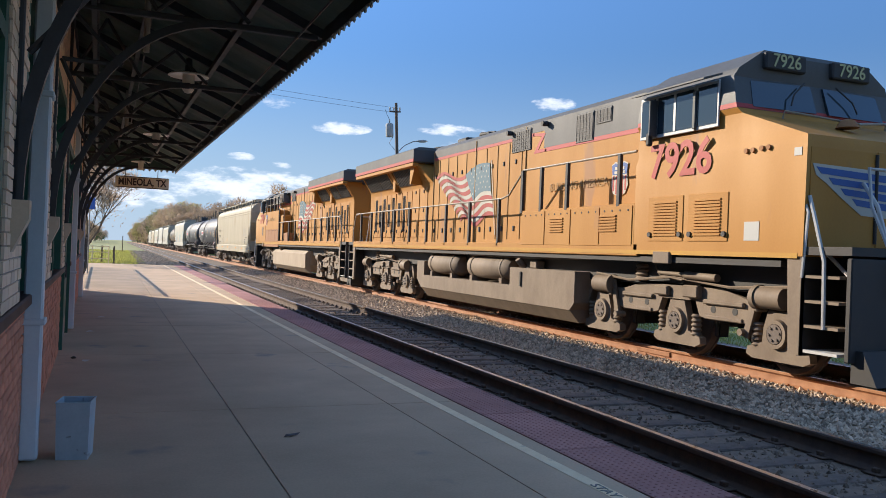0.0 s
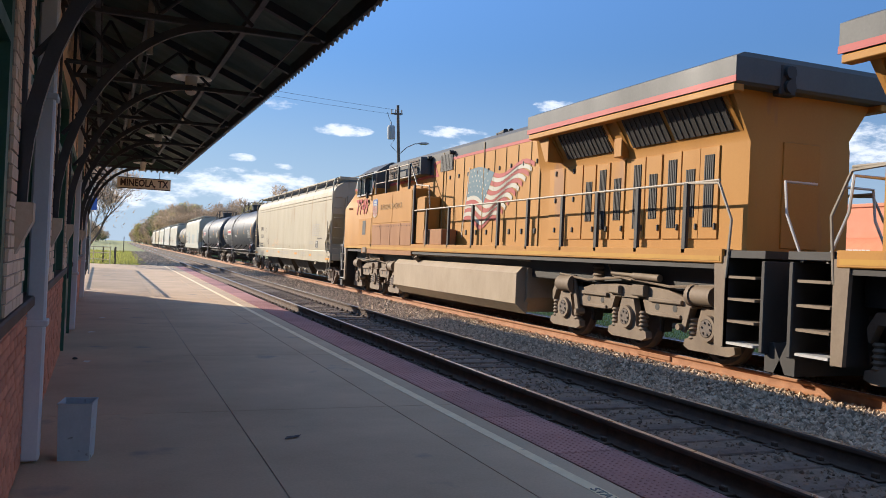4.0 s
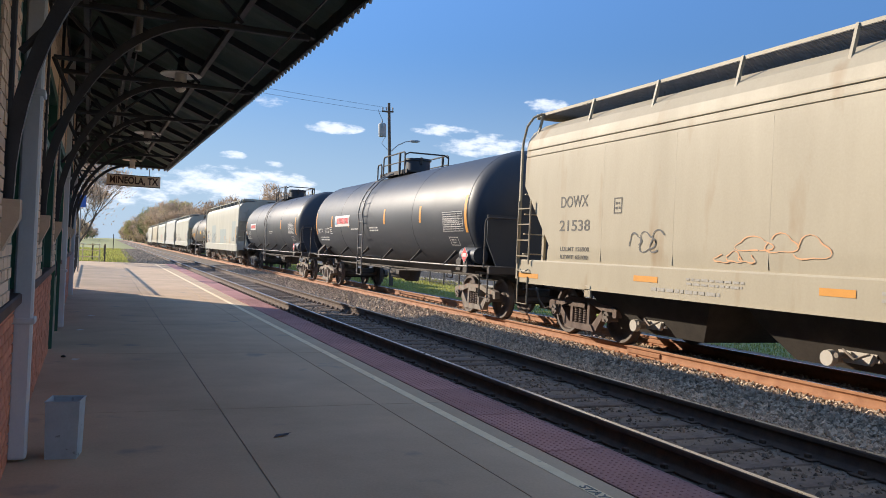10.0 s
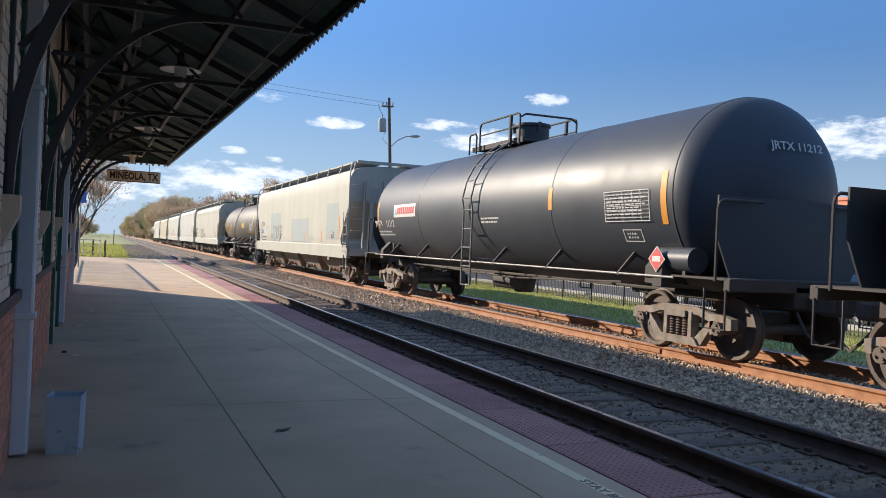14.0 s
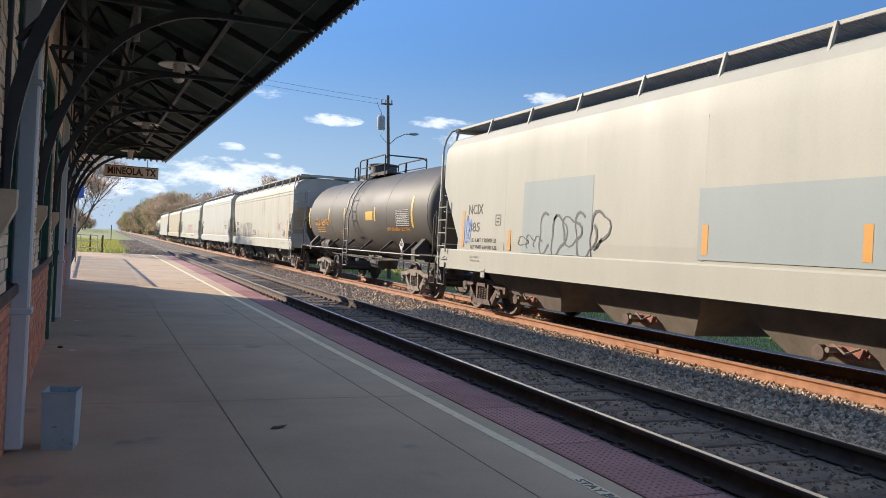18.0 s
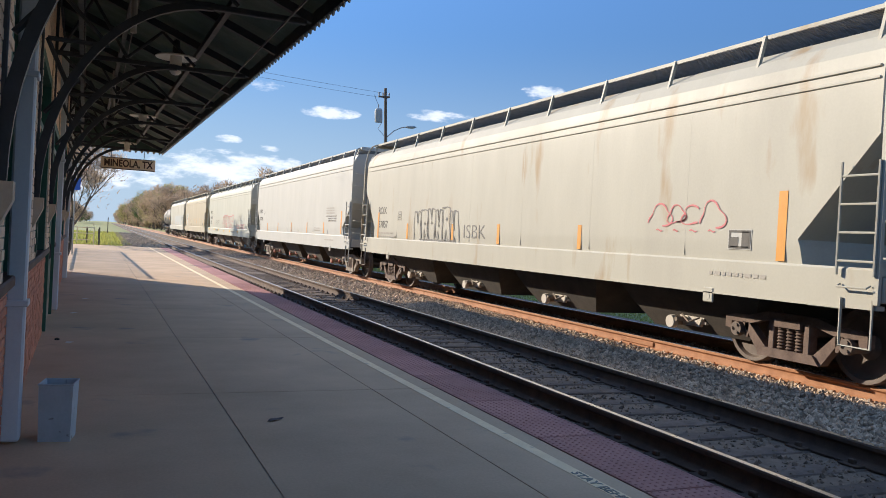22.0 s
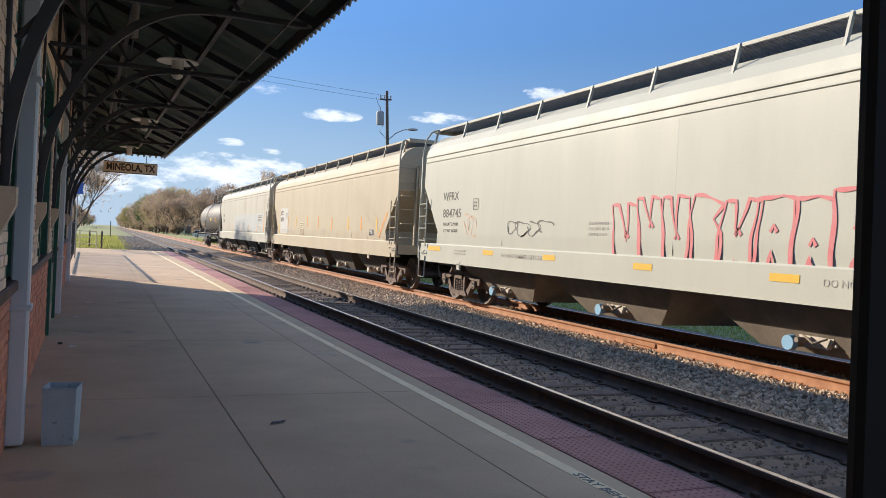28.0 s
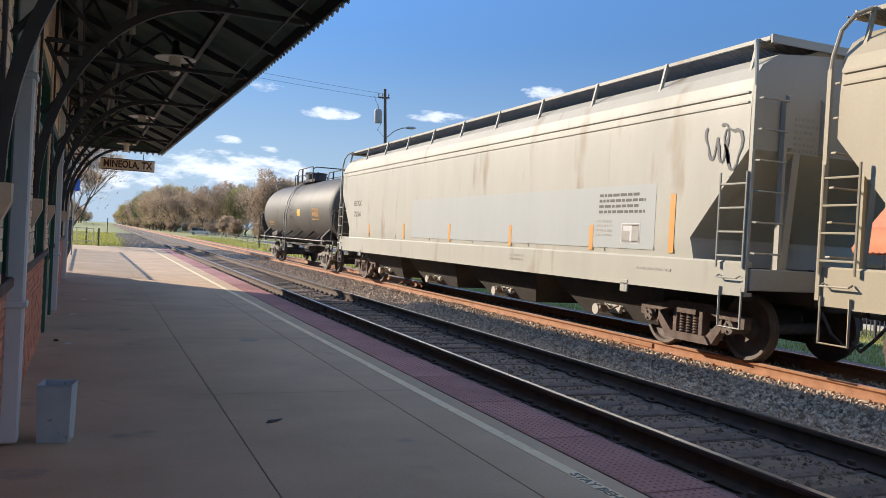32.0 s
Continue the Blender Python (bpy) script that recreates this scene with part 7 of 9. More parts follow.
        part("sun_visor", M().add([(s * 1.5, Y(1.55), 4.06), (s * 1.5, Y(3.45), 4.06), (s * 1.78, Y(3.4), 3.98), (s * 1.78, Y(1.6), 3.98), (s * 1.5, Y(1.55), 4.09), (s * 1.5, Y(3.45), 4.09), (s * 1.78, Y(3.4), 4.0), (s * 1.78, Y(1.6), 4.0)],
                                    [(0, 1, 2, 3), (4, 7, 6, 5), (0, 4, 5, 1), (1, 5, 6, 2), (2, 6, 7, 3), (3, 7, 4, 0)]), LOCO_GREY, eng)
        part("wind_deflector", box(M(), s * 1.52, s * 1.56, 2.03, 2.10, 3.36, 3.92, 0.01), LOCO_GREY, eng)
        part("wind_deflector", box(M(), s * 1.52, s * 1.66, 2.96, 3.0, 3.36, 3.92, 0.01), LOCO_GREY, eng)
        part("mirror", box(M(), s * 1.54, s * 1.62, 3.02, 3.12, 3.22, 3.42, 0.02), LOCO_BLACK, eng)
        if number == "7926":
            for v in (1.75, 2.7):
                dr = part("cab_side_door", box(M(), s * 1.495, s * 1.512, v - 0.42, v + 0.42, 1.74, 2.42, 0.006), LOCO_YELLOW, eng)
                for i in range(12):
                    part("louvre", box(M(), s * 1.508, s * 1.53, v - 0.28, v + 0.28, 1.82 + i * 0.045, 1.845 + i * 0.045), LOCO_YELLOW, dr)
                part("latch", M().cyl((s * 1.51, Y(v - 0.36), 1.84), (s * 1.54, Y(v - 0.36), 1.84), 0.04, n=10).cyl((s * 1.51, Y(v + 0.36), 1.84), (s * 1.54, Y(v + 0.36), 1.84), 0.04, n=10), LOCO_BLACK, dr)
            part("label_plate", box(M(), s * 1.50, s * 1.506, 0.75, 1.02, 1.75, 2.0), PATCH_WHITE, eng)
            part("label_plate", box(M(), s * 1.50, s * 1.506, 0.08, 0.2, 2.8, 2.9), PATCH_WHITE, eng)
        else:
            dr = part("cab_side_door", box(M(), s * 1.495, s * 1.512, 1.95, 3.42, 1.66, 2.55, 0.006), LOCO_YELLOW, eng)
            part("vent_mesh", box(M(), s * 1.51, s * 1.518, 2.42, 2.8, 2.0, 2.48), MESH_DARK, dr)
        part("sill_bracket", box(M(), s * 1.46, s * 1.53, 2.55, 2.95, 1.40, 1.58, 0.01), LOCO_TAN, eng)
    # windscreen, number boards, nose fittings
    for s in (-1, 1):
        part("windscreen", M().add([(s * 0.12, Y(1.20), 3.60), (s * 1.22, Y(1.24), 3.60), (s * 1.18, Y(1.36), 3.98), (s * 0.12, Y(1.34), 4.0), (s * 0.12, Y(1.3), 3.60), (s * 1.22, Y(1.34), 3.60), (s * 1.18, Y(1.46), 3.98), (s * 0.12, Y(1.44), 4.0)],
                                    [(0, 1, 2, 3), (4, 7, 6, 5), (0, 4, 5, 1), (1, 5, 6, 2), (2, 6, 7, 3), (3, 7, 4, 0)]), LOCO_GLASS, eng)
        nb = part("number_board", box(M(), s * 0.25, s * 0.98, 1.28, 1.6, 4.16, 4.40, 0.02), LOCO_BLACK, eng)
        lt = text_mesh(number, 0.26, BOARD_YELLOW, 1.0, 0.01)
        face = Matrix(((d, 0, 0, s * 0.615), (0, 0, -d, Y(1.272)), (0, 1, 0, 4.28), (0, 0, 0, 1)))
        part("board_number", lt, None, nb, at=face @ Matrix.Rotation(0, 4, "X"))
        part("wiper", M().tube([(s * 0.3, Y(1.27), 4.02), (s * 0.55, Y(1.2), 3.82), (s * 0.62, Y(1.17), 3.66)], 0.012), LOCO_BLACK, eng)
        part("front_handrail", M().tube([(s * 1.2, Y(-0.05), 1.62), (s * 1.2, Y(-0.45), 1.3), (s * 1.2, Y(-0.62), 0.62)], 0.024).tube([(s * 1.44, Y(0.0), 2.3), (s * 1.44, Y(-0.1), 2.0), (s * 1.47, Y(-0.28), 1.5), (s * 1.47, Y(-0.3), 0.7)], 0.026), RAIL_SILVER, eng)
        part("front_handrail", M().tube([(s * 0.62, Y(-0.05), 2.5), (s * 0.66, Y(-0.3), 2.2), (s * 0.86, Y(-0.7), 1.5), (s * 0.86, Y(-0.75), 1.1)], 0.026), RAIL_SILVER, eng)
    part("nose_door", box(M(), -0.34, 0.34, -0.012, 0.02, 1.7, 2.92, 0.01), LOCO_YELLOW, eng)
    part("nose_panel", box(M(), -1.44, 1.44, -0.004, 0.004, 1.62, 2.9), LOCO_YELLOW, eng)
    for s in (-1, 1):
        for i in range(4):
            part("wing_emblem", M().prism([(s * 0.1, 2.62 - i * 0.12), (s * (1.36 - i * 0.2), 2.66 - i * 0.12), (s * (1.28 - i * 0.2), 2.58 - i * 0.12), (s * 0.1, 2.53 - i * 0.12)], "y", Y(-0.012), Y(-0.018)), SHIELD_BLUE, eng)
    for s in (-1, 1):
        part("wing_outline", M().prism([(s * 0.06, 2.67), (s * 1.42, 2.70), (s * 1.36, 2.56), (s * 1.18, 2.46), (s * 1.0, 2.34), (s * 0.8, 2.22), (s * 0.6, 2.10), (s * 0.06, 2.08)], "y", Y(-0.008), Y(-0.0125)), FLAG_WHITE, eng)
        part("nose_hinge", M().cyl((s * 0.36, Y(-0.02), 1.75), (s * 0.36, Y(-0.02), 2.88), 0.022, n=8), LOCO_BLACK, eng)
    part("nose_railing", M().tube([(-0.95, Y(0.98), 3.42), (-0.95, Y(0.95), 3.52), (-0.1, Y(0.5), 3.36), (0.95, Y(0.95), 3.52), (0.95, Y(0.98), 3.42)], 0.018), RAIL_TAN, eng)
    part("bell", M().lathe([(0.03, 0.12), (0.09, 0.1), (0.13, 0.04), (0.15, 0.0), (0.0, 0.0)], (-0.25, Y(0.55), 3.3), (0, 0, 1), 16), LOCO_DUST, eng)
    part("cab_roof_gear", box(M(), -0.5, 0.5, 2.0, 3.2, 4.40, 4.50, 0.03).box(-0.9, -0.62, Y(2.1), Y(3.1), 4.3, 4.4, 0.02), LOCO_GREY, eng)
    part("antenna", M().cyl((-0.3, Y(1.9), 4.44), (-0.3, Y(1.9), 4.56), 0.05, n=10).cyl((0.3, Y(2.4), 4.48), (0.3, Y(2.4), 4.58), 0.08, n=12), LOCO_BLACK, eng)
    for v, z in ((1.02, 2.94), (0.9, 2.94), (0.74, 2.95), (0.62, 2.95)):
        part("marker_socket", M().cyl((-1.5, Y(v), z), (-1.53, Y(v), z), 0.035, n=10), LOCO_DUST, eng)
    # pilot, stairs and plough at both ends
    for e, v0 in ((-1, 0.0), (1, 20.45)):
        va = v0 + e * 0.72
        part("pilot", box(M(), -1.45, 1.45, v0 + e * 0.58, v0 + e * 0.66, 0.35, 1.55, 0.015), LOCO_BLACK, eng)
        part("end_deck", box(M(), -1.46, 1.46, v0 - e * 0.3, v0 + e * 0.66, 1.58, 1.68), LOCO_BLACK, eng)
        for s in (-1, 1):
            part("stair_side", box(M(), s * 0.80, s * 0.84, v0 - e * 0.05, v0 + e * 0.62, 0.42, 1.58).box(s * 0.8, s * 1.47, Y(v0 - e * 0.05), Y(v0 - e * 0.09), 0.35, 1.58), LOCO_BLACK, eng)
            part("stair_side", prism(M(), [(v0 - e * 0.05, 1.6), (v0 - e * 0.28, 1.6), (v0 - e * 0.22, 0.36), (v0 - e * 0.05, 0.36)], s * 1.42, s * 1.48), LOCO_TAN, eng)
            for i in range(4):
                part("stair_tread", box(M(), s * 0.84, s * 1.46, v0 + e * 0.0, v0 + e * 0.5, 0.40 + i * 0.3, 0.435 + i * 0.3), RAIL_SILVER if i == 0 else LOCO_TAN, eng)
            part("grab_rail", M().tube([(s * 1.47, Y(v0 - e * 0.05), 1.3), (s * 1.47, Y(v0 + e * 0.02), 2.1), (s * 1.47, Y(v0 - e * 0.25), 2.62), (s * 1.47, Y(v0 - e * 0.9), 2.66)], 0.022), RAIL_TAN if e > 0 else RAIL_SILVER, eng)
            part("grab_rail", M().tube([(s * 0.82, Y(v0 + e * 0.62), 0.9), (s * 0.82, Y(v0 + e * 0.64), 1.6), (s * 0.82, Y(v0 + e * 0.35), 2.2), (s * 0.82, Y(v0 + e * 0.3), 2.65), (s * 0.25, Y(v0 + e * 0.3), 2.65)], 0.022), RAIL_SILVER, eng)
        coupler(eng, Y(v0 + e * 0.6), -d if e < 0 else d)
        part("snow_plough", prism(M(), [(v0 + e * 0.6, 0.12), (v0 + e * 0.95, 0.12), (v0 + e * 0.75, 0.5), (v0 + e * 0.6, 0.5)], -1.35, 1.35), LOCO_BLACK, eng)
        part("mu_hose", M().tube([(-0.6, Y(v0 + e * 0.66), 0.9), (-0.62, Y(v0 + e * 0.85), 0.5), (-0.55, Y(v0 + e * 0.75), 0.8)], 0.022).tube([(0.6, Y(v0 + e * 0.66), 0.9), (0.62, Y(v0 + e * 0.85), 0.5), (0.55, Y(v0 + e * 0.75), 0.8)], 0.022), LOCO_BLACK, eng)
    part("rear_door", box(M(), -0.35, 0.35, 20.19, 20.22, 1.75, 3.3, 0.01), LOCO_YELLOW, eng)
    part("rear_lamp", M().cyl((-0.55, Y(20.45), 4.22), (-0.55, Y(20.52), 4.22), 0.09, n=14).cyl((-0.55, Y(20.45), 4.02), (-0.55, Y(20.52), 4.02), 0.09, n=14).box(-0.7, -0.4, Y(20.3), Y(20.46), 3.9, 4.34, 0.02), LOCO_BLACK, eng)
    # walkway railing
    for s in (-1, 1):
        hi = 3.17 if not aux_full else 2.66
        if not aux_full:
            part("handrail", M().tube([(s * 1.46, Y(3.55), 3.2), (s * 1.46, Y(7.5), 3.2), (s * 1.46, Y(8.15), 2.72), (s * 1.46, Y(8.5), 2.66), (s * 1.46, Y(20.2), 2.66)], 0.021, 8), RAIL_TAN, eng)
            posts = [(4.0, 2.3, 3.2), (5.7, 2.3, 3.2), (6.7, 2.3, 3.2), (7.5, 2.3, 3.2)]
        else:
            part("handrail", M().tube([(s * 1.46, Y(7.5), 2.66), (s * 1.46, Y(20.2), 2.66)], 0.021, 8), RAIL_TAN, eng)
            part("handrail", M().tube([(s * 1.44, Y(3.6), 3.35), (s * 1.44, Y(3.6), 4.05), (s * 1.44, Y(7.0), 4.05), (s * 1.44, Y(7.6), 3.4), (s * 1.44, Y(8.6), 3.3), (s * 1.44, Y(8.7), 2.7)], 0.021, 8), RAIL_TAN, eng)
            part("handrail", M().tube([(s * 1.44, Y(3.6), 3.68), (s * 1.44, Y(7.3), 3.68)], 0.018, 8), RAIL_TAN, eng)
            posts = [(4.8, 3.3, 4.05), (6.0, 3.3, 4.05), (7.0, 3.3, 4.05), (7.5, 1.7, 3.4)]
        posts += [(v, 1.62, 2.66) for v in (8.6, 10.2, 11.7, 13.1, 14.5, 15.9, 17.1, 18.3, 19.5)]
        for v, z0, z1 in posts:
            part("stanchion", box(M(), s * 1.44, s * 1.50, v - 0.05, v + 0.05, z0, z1, 0.012), LOCO_BLACK, eng)
    loco_truck(eng, Y(2.83), d)
    loco_truck(eng, Y(17.62), d)
    # lettering, shield and flag on the platform side
    side, hood = Flat(1.512), Flat(0.962)
    nv = 2.4 if number == "7926" else 2.27
    for off, bold, mt in ((0.0, 0.024, NUM_EDGE), (0.004, 0.020, NUM_RED)):
        me = text_mesh(number, 0.72, mt, 1.0, bold)
        part("road_number", me, None, eng, at=side.at(Y(nv), 2.94, off))
    sv, ss = (4.75, hood) if number == "7926" else (3.85, side)
    shp = [(-0.30, 0.30), (-0.15, 0.36), (0, 0.30), (0.15, 0.36), (0.30, 0.30), (0.27, 0.1), (0.31, -0.15), (0.22, -0.32), (0, -0.40), (-0.22, -0.32), (-0.31, -0.15), (-0.27, 0.1)]
    sh = part("shield_emblem", M().prism(shp, "z", 0.0, 0.004), FLAG_WHITE, eng, "white, blue and red shield emblem", at=ss.at(Y(sv), 2.88, 0.004) @ Matrix.Diagonal((0.84, 0.84, 1, 1)))
    part("shield_top", M().prism([(-0.29, 0.28), (-0.15, 0.33), (0, 0.28), (0.15, 0.33), (0.29, 0.28), (0.26, 0.08), (-0.26, 0.08)], "z", 0.0, 0.003), SHIELD_BLUE, sh, at=pose(0, 0, 0.004))
    for z, w in ((0.215, 0.17), (0.125, 0.19)):
        part("shield_name_bar", M().prism([(-w, z - 0.03), (w, z - 0.03), (w, z + 0.03), (-w, z + 0.03)], "z", 0.0, 0.002), FLAG_WHITE, sh, at=pose(0, 0, 0.0075))
    for i in range(5):
        x = -0.22 + 0.11 * i
        part("shield_bar", M().prism([(x - 0.028, 0.06), (x + 0.028, 0.06), (x + 0.028, -0.36 + 2.0 * x * x), (x - 0.028, -0.36 + 2.0 * x * x)], "z", 0.0, 0.003), FLAG_RED, sh, at=pose(0, 0, 0.004))
    lettering(eng, "BUILDING AMERICA", Y(6.2 if number == "7926" else 5.5), 2.86, 2.15, 0.17, ss, SLOGAN, -0.008)
    # waving flag: pole end forward
    fl = part("flag_pole", M().prism([(0, 0.86), (0.028, 0.86), (d * 0.35 + 0.028, -0.95), (d * 0.35, -0.95)], "z", 0.0, 0.004), FLAG_WHITE, eng, "painted waving flag", at=hood.at(Y(10.2), 2.85, 0.004))
    L_, H_, n = 3.5, 1.3, 18
    for i in range(13):
        v = []
        for k in range(n + 1):
            u = k / n
            wave = 0.19 * math.sin(u * 8.6 + 0.4) * (0.3 + 0.7 * u) - 0.16 * u
            for e in (0, 1):
                z = H_ / 2 + 0.12 - (i + e) * H_ / 13 + wave
                v.append((-d * (0.05 + u * L_ * (1 - 0.035 * i) + 0.05 * math.sin(z * 4) - 0.2 * (H_ / 2 + 0.12 - z)), z, 0.0))
        part("flag_stripe", M().add(v, [(2 * k, 2 * k + 1, 2 * k + 3, 2 * k + 2) for k in range(n)]), FLAG_RED if i % 2 == 0 else FLAG_WHITE, fl)
    v = []
    for k in range(9):
        u = k / 8 * 0.42
        wave = 0.19 * math.sin(u * 8.6 + 0.4) * (0.3 + 0.7 * u) - 0.16 * u
        for e in (0, 1):
            z = H_ / 2 + 0.12 - e * H_ * 7 / 13 + wave
            v.append((-d * (0.05 + u * L_ * (1 - 0.035 * e * 7) + 0.05 * math.sin(z * 4) - 0.2 * (H_ / 2 + 0.12 - z)), z, 0.003))
    part("flag_canton", M().add(v, [(2 * k, 2 * k + 1, 2 * k + 3, 2 * k + 2) for k in range(8)]), FLAG_BLUE, fl)
    for r in range(5):
        for k in range(6):
            u = (k + 0.5 + 0.5 * (r % 2)) / 6.6 * 0.42
            wave = 0.19 * math.sin(u * 8.6 + 0.4) * (0.3 + 0.7 * u) - 0.16 * u
            z = H_ / 2 + 0.12 - (r + 0.6) * H_ * 7 / 13 / 5.4 + wave
            x = -d * (0.05 + u * L_ * 0.9 - 0.2 * (H_ / 2 + 0.12 - z))
            pts = [(x + 0.04 * (1 if j % 2 == 0 else 0.4) * math.sin(j * math.pi / 5), z + 0.04 * (1 if j % 2 == 0 else 0.4) * math.cos(j * math.pi / 5), 0.006) for j in range(10)]
            part("flag_star", M().add(pts, [tuple(range(10))]), FLAG_WHITE, fl)
    return eng

# ---- the train's make-up, from the head to the tail ----
MOVERS = []          # things that roll with the train, and where each one's middle lies at the start


def roll(car, c):
    MOVERS.append((car, c))
    return car


SIDE, SILL, TANK, TANK_BIG = Flat(1.57), Flat(1.60), Round(1.42, 2.39), Round(1.54, 2.44)

roll(locomotive("weathered yellow diesel locomotive with grey roof and red numerals", 1, "7926", 2.36, False), 6.25 + 10.3)
roll(locomotive("weathered yellow diesel locomotive running long hood first", -1, "7749", 3.31, True), 48.86 - 10.3)
w = roll(covered_hopper("cream covered hopper wagon with rust-streaked sill", 19.0, CREAM, 4, 8, 3.6, 4.08, steel=CAST_BROWN), 59.92)
marks(w, [("text|DOWX", 7.45, 2.47, 0.91, 0.21), ("text|21538", 7.42, 2.04, 1.02, 0.20), ("text|LDLMT_156900", 7.39, 1.62, 0.96, 0.08), ("sillbars", 4.35, 1.05, 1.5, 0.1), ("text|LTWT_65100", 7.40, 1.48, 0.91, 0.07), ("refl", 5.25, 1.19, 0.6, 0.09),
          ("refl", 1.72, 1.20, 0.5, 0.09), ("refl", -2.65, 1.19, 0.52, 0.09), ("refl", -5.77, 1.17, 0.46, 0.09), ("refl", -9.01, 1.06, 0.83, 0.09), ("refl", 9.0, 1.08, 0.8, 0.09), ("bars", -6.63, 2.24, 1.40, 0.53),
          ("dark", -7.40, 1.88, 1.05, 0.12), ("label", -6.86, 1.64, 0.48, 0.31), ("bars", -5.86, 1.70, 0.9, 0.16), ("graff", 5.3, 1.75, 0.9, 0.35), ("graffor", 2.6, 1.72, 1.4, 0.32), ("graffor", 3.4, 1.55, 0.7, 0.16),
          ("sillbars", 3.7, 1.2, 1.2, 0.13), ("sillbars", 0.2, 1.19, 1.9, 0.16), ("sillbars", -4.4, 1.2, 1.0, 0.2), ("sillbars", -7.9, 1.2, 1.1, 0.08), ("plate", 6.1, 2.35, 0.22, 0.26), ("plate", 6.1, 1.2, 0.25, 0.2)],
      SIDE, SILL, INK, 1)

w = roll(tank_wagon("glossy black tank wagon with white lettering and placards", 16.6, 1.54, TANK_BLACK, zc=2.44, ladder_y=0.85, dome_y=0.1, rails=(-0.7, 2.05), dish=0.8, truck_in=1.15), 79.63)
marks(w, [("logo", 3.53, 2.42, 1.96, 0.39), ("text|JRTX", 6.8, 2.08, 0.75, 0.21), ("text|11137", 5.72, 2.09, 0.67, 0.20), ("plate", 5.14, 2.10, 0.28, 0.25), ("bars", 6.25, 1.80, 1.6, 0.2), ("stripe", 4.96, 2.41, 0.14, 0.42),
          ("stripe", 2.71, 2.40, 0.12, 0.42), ("stripe", -4.39, 2.45, 0.14, 0.44), ("stripe", -1.31, 2.46, 0.14, 0.45), ("stripe", -7.40, 2.39, 0.14, 0.87), ("stripe", 7.40, 2.38, 0.12, 0.85), ("grid", -6.62, 2.22, 1.23, 0.48),
          ("plate", -6.48, 1.75, 0.53, 0.23), ("diamond", -7.45, 1.42, 0.5, 0.39), ("bars", -0.24, 2.10, 0.95, 0.17), ("bars", 1.85, 2.12, 1.1, 0.08)], TANK_BIG, TANK_BIG, CHALK, 2)
head_lettering(w, "JRTX 11137", 3.15, 1.0, 0.17, 1.54, 2.44, 8.3, 0.8)

w = roll(tank_wagon("glossy black tank wagon with white data panels", 15.9, 1.54, TANK_BLACK, zc=2.44, ladder_y=0.05, dome_y=0.12, rails=(-0.65, 2.1), dish=0.8, truck_in=1.07), 98.1)
marks(w, [("logo", 4.66, 2.45, 1.8, 0.36), ("grid", -6.0, 2.25, 1.22, 0.5), ("stripe", -6.95, 2.35, 0.14, 0.8), ("stripe", -3.56, 2.46, 0.14, 0.42), ("stripe", 7.05, 2.36, 0.12, 0.8), ("diamond", -6.85, 1.42, 0.5, 0.39), ("bars", -0.94, 2.10, 1.0, 0.16),
          ("text|JRTX", 7.05, 2.1, 0.72, 0.2), ("text|11212", 5.95, 2.1, 0.68, 0.2), ("bars", 6.45, 1.82, 1.5, 0.2), ("plate", -6.05, 1.78, 0.5, 0.22)], TANK_BIG, TANK_BIG, CHALK, 3)
head_lettering(w, "JRTX 11212", 3.15, 1.0, 0.17, 1.54, 2.44, 7.95, 0.8)

w = roll(covered_hopper("off-white covered hopper wagon with pale blue-grey patches", 19.25, OFFWHITE_CLEAN, 4, 5, 3.7, 4.12, bead=None, bay=BAY_PALE, steel=CAST_BROWN, slope=1.15, low=1.62, kink=2.92, cap=CAST_BROWN, gate=GATE_RUST), 117.9)
marks(w, [("text|NCIX", 7.55, 2.31, 0.77, 0.22), ("text|385", 7.60, 1.91, 0.58, 0.21), ("plate", 6.40, 2.06, 0.25, 0.23), ("stripe", 8.20, 1.87, 0.13, 0.83), ("stripe", 5.85, 1.64, 0.12, 0.42), ("text|LD_LMT_198900_LB", 7.10, 1.62, 1.3, 0.09),
          ("text|LT_WT_64100_LB", 7.10, 1.47, 1.3, 0.08), ("patch", 4.05, 2.1, 2.5, 1.4), ("patch", -1.65, 1.94, 3.5, 1.0), ("patch", -7.23, 2.25, 1.7, 1.35), ("stripe", -0.05, 1.72, 0.12, 0.42), ("stripe", -2.65, 1.72, 0.12, 0.42),
          ("stripe", -5.63, 1.68, 0.12, 0.42), ("stripe", -8.23, 2.0, 0.14, 0.85), ("label", -7.33, 1.74, 0.45, 0.28), ("bars", -6.68, 1.74, 0.75, 0.23), ("graff", 3.45, 1.83, 2.2, 0.85), ("graff", 4.95, 1.62, 0.9, 0.28),
          ("graffblue", 7.95, 1.77, 0.36, 0.7), ("sillbars", 7.45, 1.2, 0.5, 0.16), ("bars", -3.95, 1.62, 1.3, 0.2)], SIDE, SILL, INK, 4)

